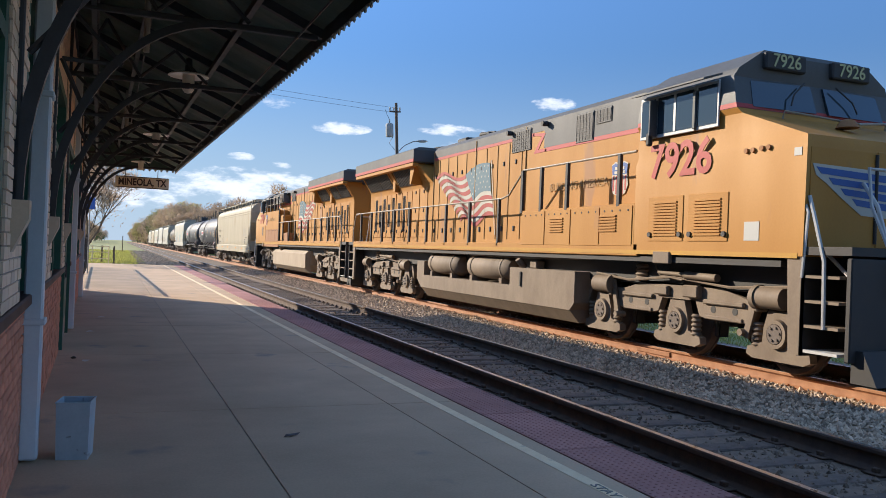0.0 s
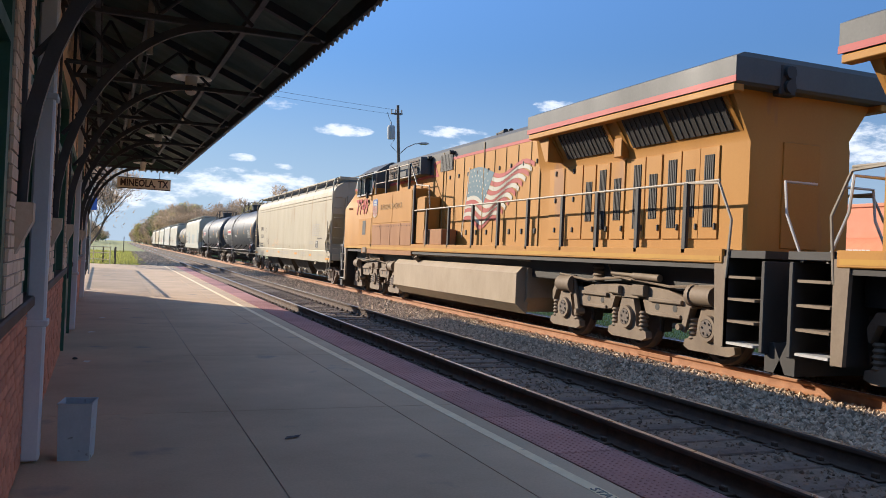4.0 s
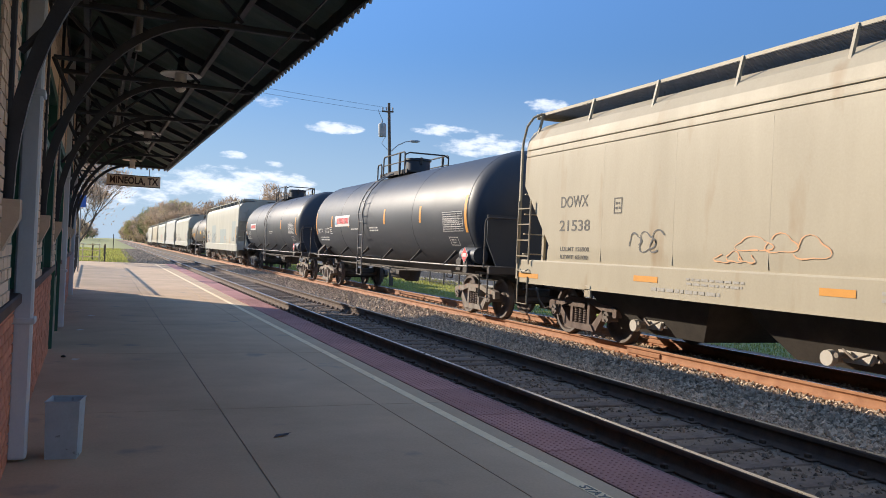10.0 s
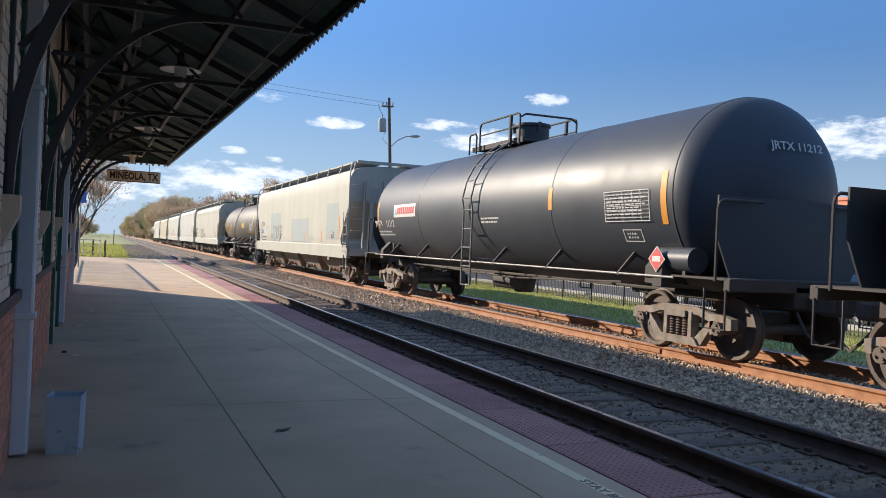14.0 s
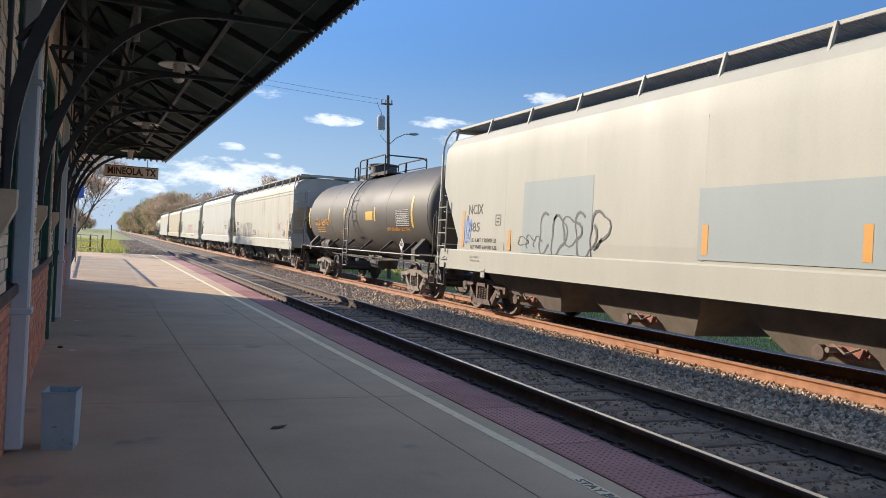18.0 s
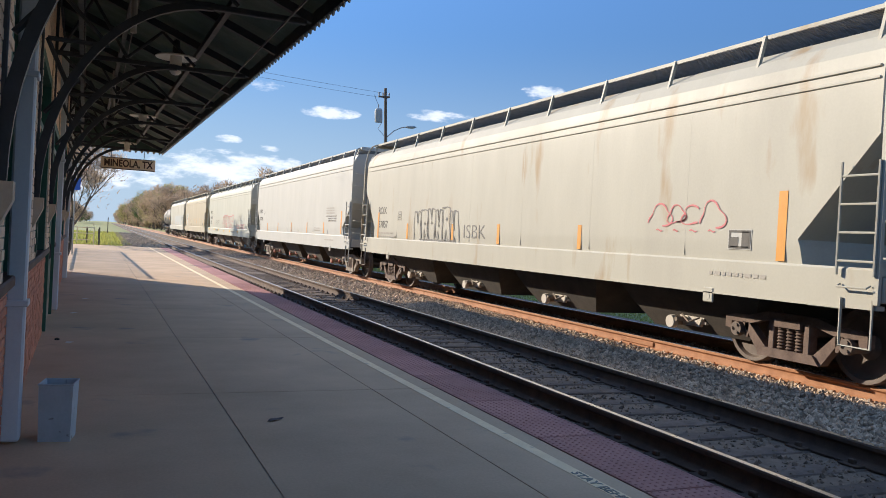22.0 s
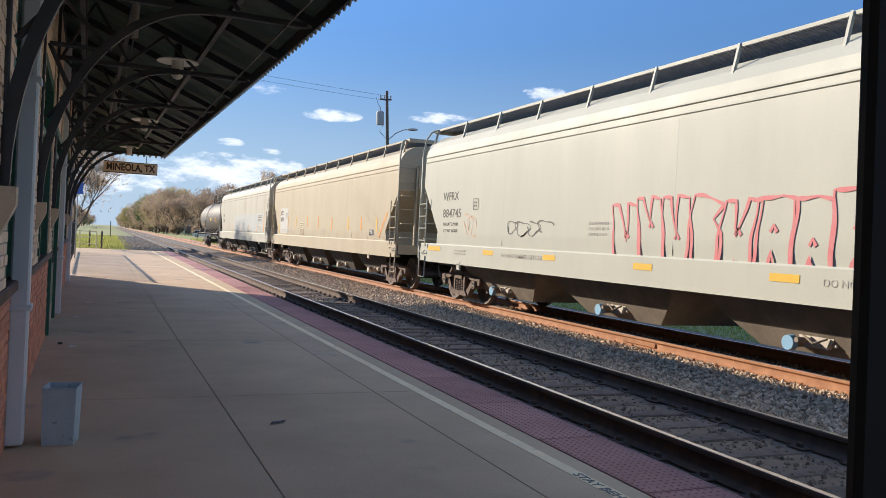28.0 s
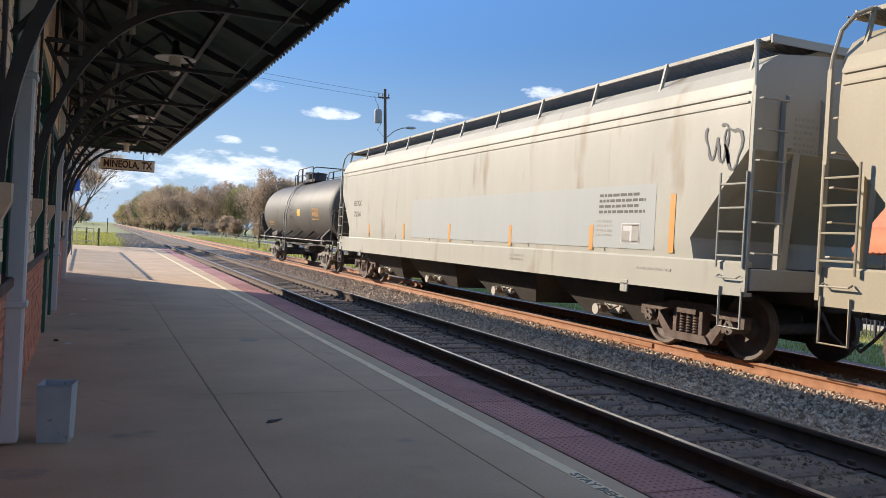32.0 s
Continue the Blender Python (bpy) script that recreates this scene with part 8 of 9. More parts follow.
w = roll(tank_wagon("dusty grey-black tank wagon with orange lettering", 14.65, 1.42, TANK_GREY, zc=2.39, ladder_y=0.37, dome_y=1.5, rails=(-0.9, 2.65), dome_r=0.48, truck_in=2.1), 135.6)
marks(w, [("text|UTLX_683701", 4.78, 2.13, 2.15, 0.25), ("stripey", 6.85, 2.33, 0.14, 0.85), ("stripey", 3.6, 2.4, 0.12, 0.5), ("stripey", -5.55, 2.36, 0.16, 0.88), ("yellow", -1.55, 2.30, 0.78, 0.28), ("stripey", -2.14, 2.35, 0.12, 0.44), ("stripey", 1.44, 2.38, 0.12, 0.5),
          ("text|METHYLENE_DIPHENYL_DIISOCYANATE", -4.3, 1.87, 2.1, 0.11), ("diamondw", -4.85, 1.42, 0.48, 0.39), ("bars", 4.9, 1.86, 1.3, 0.25), ("bars", 2.0, 1.75, 0.5, 0.2)], TANK, TANK, ORANGE_LETTER, 5)
marks(w, [("grid", -4.75, 2.2, 1.12, 0.46)], TANK, TANK, CHALK, 15)

w = roll(covered_hopper("off-white covered hopper wagon with black scrawls", 18.8, OFFWHITE, 4, 6, 3.62, 4.10, steel=CAST_BROWN), 154.2)
marks(w, [("text|ROIX", 7.5, 2.21, 0.75, 0.21), ("text|57857", 7.4, 1.80, 0.84, 0.21), ("plate", 5.94, 2.04, 0.27, 0.24), ("bars", 7.0, 1.5, 1.6, 0.18), ("stripe", 7.85, 1.75, 0.13, 0.8), ("stripe", 5.29, 1.62, 0.12, 0.42),
          ("stripe", 2.18, 1.62, 0.12, 0.42), ("stripe", -0.25, 1.62, 0.12, 0.42), ("stripe", -3.4, 1.62, 0.12, 0.42), ("blocks", 3.3, 1.78, 2.9, 0.78), ("spray|ISBK", 0.95, 1.66, 1.15, 0.3), ("blocks", 3.2, 1.28, 2.3, 0.26), ("graffred", -6.15, 1.95, 1.5, 0.42), ("label", -7.25, 1.66, 0.42, 0.26),
          ("stripe", -7.95, 1.84, 0.14, 0.86), ("sillbars", -7.35, 1.2, 1.2, 0.1), ("graffred", -6.95, 1.25, 1.0, 0.16)], SIDE, SILL, INK, 6)

w = roll(covered_hopper("plain white covered hopper wagon", 18.55, WHITE_CAR, 4, 6, 3.82, 4.16, kink=2.5, truck_in=1.48, cap=GATE_RUST, gate=GATE_RUST, steel=CAST_GREY), 174.15)
for k, words in enumerate(("BOILING WATER OR SHARP OBJECTS", "TO CLEAN, ENTER CAR WITH", "CLEAN SOFT SOLED SHOES.")):
    lettering(w, words, -6.5 + 0.05 * len(words) / 2 - 0.75, 2.07 - 0.085 * k, 0.05 * len(words), 0.055, SIDE, INK_GREY)
marks(w, [("bars", -6.45, 2.28, 1.4, 0.27), ("stripe", -7.9, 1.85, 0.14, 0.8), ("stripe", 3.3, 1.62, 0.12, 0.42), ("stripe", 0.3, 1.62, 0.12, 0.42), ("stripe", -2.73, 1.62, 0.12, 0.42), ("stripe", -5.46, 1.64, 0.12, 0.42), ("stripe", 6.0, 1.6, 0.12, 0.42),
          ("text|FINX", 7.9, 2.4, 0.7, 0.19), ("text|50296", 7.8, 2.02, 0.82, 0.19), ("plate", 6.9, 2.3, 0.22, 0.22), ("bars", -4.5, 1.58, 1.0, 0.16), ("sillbars", -6.5, 1.2, 1.4, 0.08)], SIDE, SILL, INK, 7)

w = roll(covered_hopper("pale grey covered hopper wagon with red graffiti", 20.6, GREY_CAR, 4, 3, 3.64, 4.12, bay=BAY_PALE, cap=CAP_BLUE, gate=CAP_WHITE, steel=CAST_BROWN), 195.57)
marks(w, [("text|WFRX", 8.35, 2.55, 0.95, 0.20), ("text|884745", 8.25, 2.14, 1.1, 0.21), ("text|LD_LMT_219100", 8.3, 1.88, 0.9, 0.08), ("text|LT_WT_66900", 8.3, 1.72, 0.85, 0.08), ("graffor", 7.15, 1.88, 0.6, 0.52), ("graff", 4.42, 1.82, 1.78, 0.36),
          ("blocksred", -1.0, 1.68, 4.9, 1.05), ("refly", 9.2, 1.27, 0.8, 0.11), ("refly", 6.10, 1.26, 0.50, 0.10), ("refly", 3.49, 1.25, 0.45, 0.10), ("refly", 0.64, 1.22, 0.47, 0.10), ("refly", -2.17, 1.22, 0.47, 0.10), ("refly", -5.5, 1.22, 0.47, 0.10),
          ("bars", 1.94, 1.80, 0.60, 0.28), ("plate", 6.9, 2.33, 0.27, 0.25), ("sillbars", 7.6, 1.22, 0.7, 0.15), ("graffred", -6.5, 1.55, 3.5, 0.3), ("bars", -6.2, 2.1, 1.4, 0.4)], SIDE, SILL, INK, 8)
lettering(w, "DO NOT HAMMER ON CAR", 4.6, 1.23, 1.7, 0.09, SILL, INK_GREY)
lettering(w, "DO NOT HAMMER ON CAR", -3.6, 1.2, 1.7, 0.09, SILL, INK_GREY)

w = roll(covered_hopper("tan covered hopper wagon with a white repainted panel", 18.9, TAN_CAR, 4, 8, 3.62, 4.10, steel=CAST_BROWN), 217.06)
marks(w, [("patchw", 6.75, 2.05, 1.67, 1.15), ("bold|ACFX", 7.28, 2.41, 0.66, 0.23), ("bold|68594", 7.18, 2.11, 0.78, 0.23), ("plate", 6.2, 2.27, 0.28, 0.25), ("bars", 6.8, 1.6, 1.35, 0.16), ("stripe", 5.85, 2.0, 0.13, 0.44), ("stripey", 4.14, 1.97, 0.13, 0.47),
          ("stripe", 1.95, 1.98, 0.13, 0.45), ("stripe", 0.1, 1.95, 0.13, 0.46), ("stripe", -2.0, 1.9, 0.13, 0.45), ("stripey", -4.2, 1.9, 0.13, 0.45), ("tel", 3.05, 1.83, 0.73, 0.27), ("brown", 2.92, 1.56, 0.74, 0.22), ("stripe", -5.75, 1.9, 0.13, 0.45), ("stripey", -7.4, 1.85, 0.12, 0.45),
          ("slant", -8.0, 1.85, 0.75, 0.75), ("bars", 5.4, 1.6, 0.66, 0.08), ("bars", -0.8, 1.6, 0.6, 0.22), ("label", -6.9, 1.62, 0.5, 0.2), ("stripey", 7.8, 1.68, 0.1, 0.42), ("sillbars", 4.5, 1.2, 1.0, 0.06)], SIDE, SILL, INK, 9)

w = roll(covered_hopper("almond-white covered hopper wagon with faded grey wash", 19.6, ALMOND, 4, 6, 3.62, 4.10, steel=CAST_BROWN), 237.35)
marks(w, [("text|ELTX", 7.75, 2.5, 0.8, 0.17), ("text|7256", 7.75, 2.15, 0.75, 0.17), ("wash", -2.6, 1.98, 10.4, 1.0), ("stripe", 6.39, 1.64, 0.12, 0.39), ("stripe", 3.23, 1.64, 0.12, 0.41), ("stripe", 0.02, 1.64, 0.12, 0.41),
          ("stripe", -3.13, 1.62, 0.12, 0.42), ("stripe", -6.1, 1.64, 0.12, 0.42), ("stripe", -8.2, 1.88, 0.12, 0.86), ("barsd", -6.95, 2.2, 1.3, 0.36), ("labelw", -7.2, 1.72, 0.49, 0.32), ("bars", -6.5, 1.8, 0.5, 0.3), ("graff", -9.15, 2.95, 0.62, 0.7),
          ("sillbars", -3.5, 1.2, 0.6, 0.16), ("sillbars", -7.9, 1.2, 0.9, 0.07), ("plate", -5.6, 1.2, 0.14, 0.1)], SIDE, SILL, INK, 10)

w = roll(tank_wagon("dusty grey-black tank wagon with a yellow placard", 14.65, 1.42, TANK_GREY, zc=2.39, ladder_y=0.37, dome_y=1.5, rails=(-0.9, 2.65), dome_r=0.48, truck_in=2.1), 256.0)
marks(w, [("yellow", -1.4, 2.30, 0.6, 0.28), ("grid", -4.5, 2.22, 1.12, 0.46), ("bars", 4.9, 1.86, 1.3, 0.25)], TANK, TANK, ORANGE_LETTER, 11)

# ---- beyond the tracks: verge, fence, street, far trees ----
IRON_FENCE = material("black_iron_fence", (0.02, 0.02, 0.022), (0.03, 0.028, 0.027), 0.5, bump=0.05)
CHAIN_GREY = material("galvanised_fence", (0.34, 0.34, 0.33), (0.24, 0.24, 0.23), 0.5, metal=0.6)
BARK = material("grey_brown_bark", (0.145, 0.115, 0.09), (0.09, 0.072, 0.058), 0.9, scale=4, fine=30, amount=0.5, bump=0.4)
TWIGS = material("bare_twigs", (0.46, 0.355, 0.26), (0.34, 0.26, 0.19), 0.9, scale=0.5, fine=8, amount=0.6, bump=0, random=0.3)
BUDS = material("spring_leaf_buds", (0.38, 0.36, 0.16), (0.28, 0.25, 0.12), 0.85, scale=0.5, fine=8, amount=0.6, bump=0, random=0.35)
EVERGREEN = material("evergreen_leaves", (0.06, 0.11, 0.04), (0.09, 0.14, 0.055), 0.8, scale=0.6, fine=8, amount=0.5, bump=0, random=0.35)
POLE_WOOD = material("weathered_pole_wood", (0.17, 0.125, 0.09), (0.10, 0.078, 0.06), 0.9, scale=6, fine=40, amount=0.5, bump=0.3, streak=0.8)
SALMON = material("salmon_stucco", (0.62, 0.26, 0.16), (0.55, 0.22, 0.13), 0.85, scale=2, fine=40, amount=0.4, bump=0.15)
AWNING_ORANGE = material("orange_awning_cloth", (0.62, 0.22, 0.10), (0.55, 0.19, 0.09), 0.8, scale=3, fine=50, bump=0.05)
AWNING_BLUE = material("navy_awning_cloth", (0.03, 0.05, 0.13), (0.025, 0.04, 0.10), 0.8, scale=3, fine=50, bump=0.05)
KERB = material("kerb_concrete", (0.42, 0.40, 0.36), (0.32, 0.30, 0.27), 0.85, scale=2, fine=40, bump=0.1)
CAR_WHITE = material("white_car_body", (0.72, 0.72, 0.71), (0.66, 0.66, 0.65), 0.25, bump=0, coat=0.6)
CAR_DARK = material("dark_car_body", (0.03, 0.033, 0.04), (0.025, 0.028, 0.034), 0.25, bump=0, coat=0.6)
CAR_SILVER = material("silver_car_body", (0.42, 0.43, 0.44), (0.38, 0.39, 0.4), 0.3, metal=0.5, bump=0, coat=0.5)
RUBBER = material("tyre_rubber", (0.02, 0.02, 0.02), (0.03, 0.028, 0.026), 0.8, bump=0.1)
SIGN_BLUE = material("blue_sign_face", (0.03, 0.12, 0.45), (0.03, 0.10, 0.4), 0.5, bump=0)
SIGN_RED = material("red_sign_face", (0.55, 0.02, 0.03), (0.48, 0.02, 0.03), 0.5, bump=0)
GALV = material("galvanised_steel_post", (0.38, 0.38, 0.37), (0.28, 0.28, 0.27), 0.45, metal=0.6, scale=6)
LAMP_GREY = material("lamp_housing_grey", (0.40, 0.41, 0.41), (0.33, 0.34, 0.34), 0.5, bump=0.03)
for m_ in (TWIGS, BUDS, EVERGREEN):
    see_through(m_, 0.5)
GROUND_Z = -0.45

structure("road", M().box(22.3, 30.2, -60, 150, GROUND_Z - 0.2, GROUND_Z + 0.03), ASPHALT, label="asphalt street beyond the railway fence")
structure("kerb", M().box(22.0, 22.3, -60, 150, GROUND_Z - 0.2, GROUND_Z + 0.15, 0.02).box(30.2, 30.5, -60, 150, GROUND_Z - 0.2, GROUND_Z + 0.17, 0.02), KERB, label="pale concrete kerb")
structure("pavement", M().box(30.5, 33.0, -60, 90, GROUND_Z - 0.2, GROUND_Z + 0.16), KERB, label="concrete pavement before the shops")

# iron picket fence along the verge
FX = 19.4
for seg in range(-2, 22):
    y0 = 6.0 + seg * 2.4
    f = thing("iron_fence", "black iron picket fence panel beside the railway verge", "fence", pose(FX, y0, GROUND_Z), "fence panels")
    part("post", M().box(-0.035, 0.035, -0.035, 0.035, 0, 1.5, 0.006).box(-0.045, 0.045, -0.045, 0.045, 1.5, 1.54, 0.01), IRON_FENCE, f)
    for z in (0.18, 1.18, 1.36):
        part("rail", M().box(-0.015, 0.015, 0.035, 2.365, z, z + 0.035), IRON_FENCE, f)
    pk = shared("picket", lambda: M().box(-0.01, 0.01, -0.01, 0.01, 0.08, 1.42).mesh("picket", IRON_FENCE))
    for i in range(17):
        part("picket", pk, None, f, at=pose(0, 0.14 + i * 0.1325, 0))


def blades(name, n, xr, yr, h, seed, z, mat, label):
    r = np.random.RandomState(seed)
    x, y = r.uniform(*xr, n), r.uniform(*yr, n)
    a, hh, lean = r.uniform(0, 6.28, n), h * r.uniform(0.5, 1.4, n), r.uniform(-0.4, 0.4, (n, 2)) * h
    w = 0.3 * h
    base = np.stack([x, y, np.full(n, z)], 1)
    d = np.stack([np.cos(a) * w, np.sin(a) * w, 0 * a], 1)
    tip = base + np.stack([lean[:, 0], lean[:, 1], hh], 1)
    v = np.stack([base - d, base + d, tip], 1).reshape(-1, 3)
    me = bpy.data.meshes.new(name)
    me.from_pydata(v.tolist(), [], np.arange(3 * n).reshape(-1, 3).tolist())
    me.materials.append(mat)
    return tagged(new(name, me), label, "grass", kind="stuff")


# gravel edge widened; its dark colour stands in for the train's shade on grass
structure("cess", M().prism([(11.3, GROUND_Z - 0.3), (11.3, GROUND_Z + 0.16), (12.4, GROUND_Z + 0.03), (14.5, GROUND_Z + 0.012), (14.5, GROUND_Z - 0.3)], "y", -60, 160), BALLAST_DARK, label="dark gravel strip beside the track, standing in for train shade")
blades("grass", 42000, (14.3, 21.9), (8, 48), 0.07, 21, GROUND_Z - 0.01, GRASS, "bright green spring grass on the railway verge")
blades("grass", 14000, (14.3, 21.9), (48, 160), 0.22, 22, GROUND_Z - 0.01, GRASS, "green grass field beside the line")
blades("grass", 22000, (-9, 1.7), (58.5, 130), 0.15, 23, -0.08, GRASS, "patchy green and straw grass past the platform end")


# shops across the street
def shop(y0, y1, h, mat, awn, label):
    b = thing("shop_building", label, "building", pose(33.0, 0, GROUND_Z), "shops across the street")
    part("wall", M().box(0.0, 9.0, y0, y1, 0, h).box(-0.08, 0.4, y0 - 0.05, y1 + 0.05, h, h + 0.18, 0.03), mat, b)
    n = max(2, round((y1 - y0) / 3.2))
    for i in range(n):
        a = y0 + (y1 - y0) * (i + 0.12) / n
        e = y0 + (y1 - y0) * (i + 0.88) / n
        w_ = part("shop_window", M().box(-0.06, 0.02, a, e, 0.5, 2.5, 0.01), LAMP_GREY, b)
        part("pane", M().box(-0.075, -0.06, a + 0.08, e - 0.08, 0.58, 2.42), WINDOW, w_)
    v, f, k = [], [], 10
    for i in range(k + 1):
        t = i / k * math.pi / 2
        v += [(-1.35 * math.sin(t), y0 + 0.2, 2.75 + 1.0 * math.cos(t)), (-1.35 * math.sin(t), y1 - 0.2, 2.75 + 1.0 * math.cos(t))]
    f = [(2 * i, 2 * i + 1, 2 * i + 3, 2 * i + 2) for i in range(k)]
    aw = part("awning", M().add(v, f), awn, b, "curved cloth awning")
    m = M()
    j = 0
    while y0 + 0.2 + 0.3 * (j + 1) < y1 - 0.2:
        y = y0 + 0.2 + 0.3 * j
        m.prism([(y, 2.78), (y + 0.3, 2.78), (y + 0.3, 2.58), (y + 0.15, 2.5), (y, 2.58)], "x", -1.36, -1.35)
        j += 1
    part("awning_fringe", m, awn, aw)
    return b


s1 = shop(22.0, 33.0, 5.2, SALMON, AWNING_ORANGE, "salmon stucco shop with an orange curved awning")
part("awning_bars", text_bars(2.4, 0.3, 1, 5), CHALK, s1, at=Matrix(((0, 0, -1, -1.30), (-1, 0, 0, 28.0), (0, 1, 0, 3.05), (0, 0, 0, 1))))
shop(33.4, 46.0, 4.4, SALMON, AWNING_BLUE, "salmon stucco shop with a navy blue awning")
shop(8.0, 21.6, 4.8, BRICK_RED, AWNING_BLUE, "red brick shop front with a navy awning")
shop(46.5, 62.0, 5.5, BRICK_TAN, AWNING_ORANGE, "tan brick shop front across the street")


def motor_car(label, at, mat, L=4.7, W=1.85, H=1.72, suv=True):
    c = thing("car", label, "car", at, "parked cars")
    p = [(-L / 2, 0.35), (-L / 2, 0.85), (-L / 2 + 0.15, 0.98), (-L / 2 + 1.05, 1.05), (L / 2 - 0.12, 1.02), (L / 2, 0.85), (L / 2, 0.35)]
    part("body", M().prism(p, "x", -W / 2, W / 2), mat, c)
    top = [(-L / 2 + 1.0, 1.04), (-L / 2 + 1.75, H), (L / 2 - (0.45 if suv else 1.3), H), (L / 2 - (0.12 if suv else 0.5), 1.02)]
    part("cabin", M().rings([[(-W / 2 + 0.02, a, z), (W / 2 - 0.02, a, z), (W / 2 - 0.02, b, z), (-W / 2 + 0.02, b, z)] for a, b, z in ((top[0][0], top[3][0], 1.03), (top[1][0] - 0.08, top[2][0] + 0.05, H - 0.08))]), LOCO_GLASS, c)
    part("roof", M().box(-W / 2 + 0.1, W / 2 - 0.1, top[1][0], top[2][0], H - 0.09, H, 0.03), mat, c)
    for s in (-1, 1):
        for y in (top[0][0] + 0.75, 0.35, top[2][0] - 0.05):
            part("pillar", M().prism([(y - 0.05, 1.02), (y + 0.05, 1.02), (y + 0.07, H - 0.06), (y - 0.02, H - 0.06)], "x", s * (W / 2 - 0.05), s * (W / 2 - 0.008)), mat, c)
        for y in (-L / 2 + 0.9, L / 2 - 0.95):
            w_ = part("wheel", M().cyl((s * (W / 2 - 0.2), y, 0.34), (s * (W / 2 + 0.01), y, 0.34), 0.34, n=22), RUBBER, c)
            part("rim", M().cyl((s * (W / 2 + 0.005), y, 0.34), (s * (W / 2 + 0.02), y, 0.34), 0.21, n=16), CAR_SILVER, w_)
        part("headlight", M().box(s * (W / 2 - 0.45), s * (W / 2 - 0.1), -L / 2 - 0.012, -L / 2 + 0.05, 0.68, 0.84, 0.01), CHALK, c)
        part("tail_light", M().box(s * (W / 2 - 0.3), s * (W / 2 - 0.06), L / 2 - 0.04, L / 2 + 0.012, 0.75, 0.95, 0.01), SIGN_RED, c)
    return c


motor_car("dark blue pickup-sized car parked at the kerb", pose(24.2, 21.5, GROUND_Z + 0.03, 0, 0, 4), CAR_DARK, 5.2, 1.95, 1.8)
motor_car("silver car parked at the kerb", pose(24.0, 30.0, GROUND_Z + 0.03, 0, 0, -2), CAR_SILVER, suv=False, H=1.5)
motor_car("white car parked across the street", pose(28.8, 25.0, GROUND_Z + 0.03, 0, 0, 180), CAR_WHITE)
motor_car("silver car parked beside the fence", pose(24.0, 14.0, GROUND_Z + 0.03), CAR_SILVER)
motor_car("white car parked by the far kerb", pose(28.9, 37.5, GROUND_Z + 0.03), CAR_WHITE, suv=False, H=1.5)
motor_car("white sport utility car parked past the grass field", pose(21.5, 205, GROUND_Z, 0, 0, 84), CAR_WHITE, 5.0)

stop = thing("stop_sign", "red octagonal stop sign on a steel post", "sign", pose(30.9, 37.2, GROUND_Z))
part("post", M().box(-0.03, 0.03, -0.03, 0.03, 0.1, 2.9), GALV, stop)
part("plate", M().prism([(0.36 * math.cos(math.pi / 8 + i * math.pi / 4), 2.85 + 0.36 * math.sin(math.pi / 8 + i * math.pi / 4)) for i in range(8)], "x", -0.05, -0.035), SIGN_RED, stop)
part("lettering", text_mesh("STOP", 0.3, CHALK, 0.9, 0.01), None, stop, at=Matrix(((0, 0, -1, -0.056), (-1, 0, 0, 0), (0, 1, 0, 2.85), (0, 0, 0, 1))))

# utility pole with transformer and street lamp, leaning a little
pole = thing("utility_pole", "leaning wooden utility pole with transformer and street lamp", "pole", pose(14.98, 44.0, GROUND_Z, 0, -3.4, 0))
part("shaft", M().cyl((0, 0, 0), (0, 0, 10.5), 0.125, 0.08, n=14), POLE_WOOD, pole)
part("cross_arm", M().box(-0.42, 0.26, -0.05, 0.05, 9.97, 10.05), POLE_WOOD, pole)
for x in (-0.38, -0.15, 0.22):
    part("insulator", M().lathe([(0.0, 10.27), (0.035, 10.25), (0.05, 10.17), (0.03, 10.07), (0.0, 10.07)], (x, 0, 0), (0, 0, 1), 10), LAMP_GREY, pole)
part("transformer", M().lathe([(0.0, 8.55), (0.2, 8.55), (0.22, 8.6), (0.22, 9.25), (0.16, 9.33), (0.0, 9.36)], (-0.42, 0, 0), (0, 0, 1), 18), LAMP_GREY, pole, "grey can transformer")
part("bushing", M().cyl((-0.42, 0, 9.34), (-0.42, 0, 9.55), 0.04, n=8), LAMP_GREY, pole)
part("jumper_wire", M().tube([(-0.42, 0, 9.55), (-0.55, 0, 9.8), (-0.65, 0, 10.1)], 0.012).tube([(-0.2, 0, 8.6), (-0.45, 0.05, 8.2), (-0.1, 0, 7.8)], 0.012), IRON_FENCE, pole)
part("lamp_arm", M().tube([(0.1, 0, 7.75), (0.5, 0, 8.1), (1.0, 0, 8.32), (1.35, 0, 8.36)], 0.028), GALV, pole)
part("lamp_head", M().rings([[(1.25 + 0.62 * t, w * math.cos(a), 8.36 + q * math.sin(a)) for a in (2 * math.pi * i / 10 for i in range(10))] for t, w, q in ((0, 0.05, 0.04), (0.2, 0.12, 0.08), (0.7, 0.13, 0.085), (1, 0.04, 0.03))]), LAMP_GREY, pole)
for dy, dz in ((0.0, 0.0), (0.25, -0.28)):
    pts = []
    for i in range(17):
        t = i / 16
        a, b = Vector((14.3 + dy, 44, 9.75 + dz)), Vector((-11.0, 38.0 + dy, 10.4 + dz))
        p = a.lerp(b, t)
        p.z -= 0.5 * 4 * t * (1 - t) * 0.5
        pts.append(p)
    thing("overhead_wire", "thin black overhead wire from the utility pole", "wire", pose(0, 0, 0), "overhead wires", M().tube(pts, 0.007, 5), IRON_FENCE)

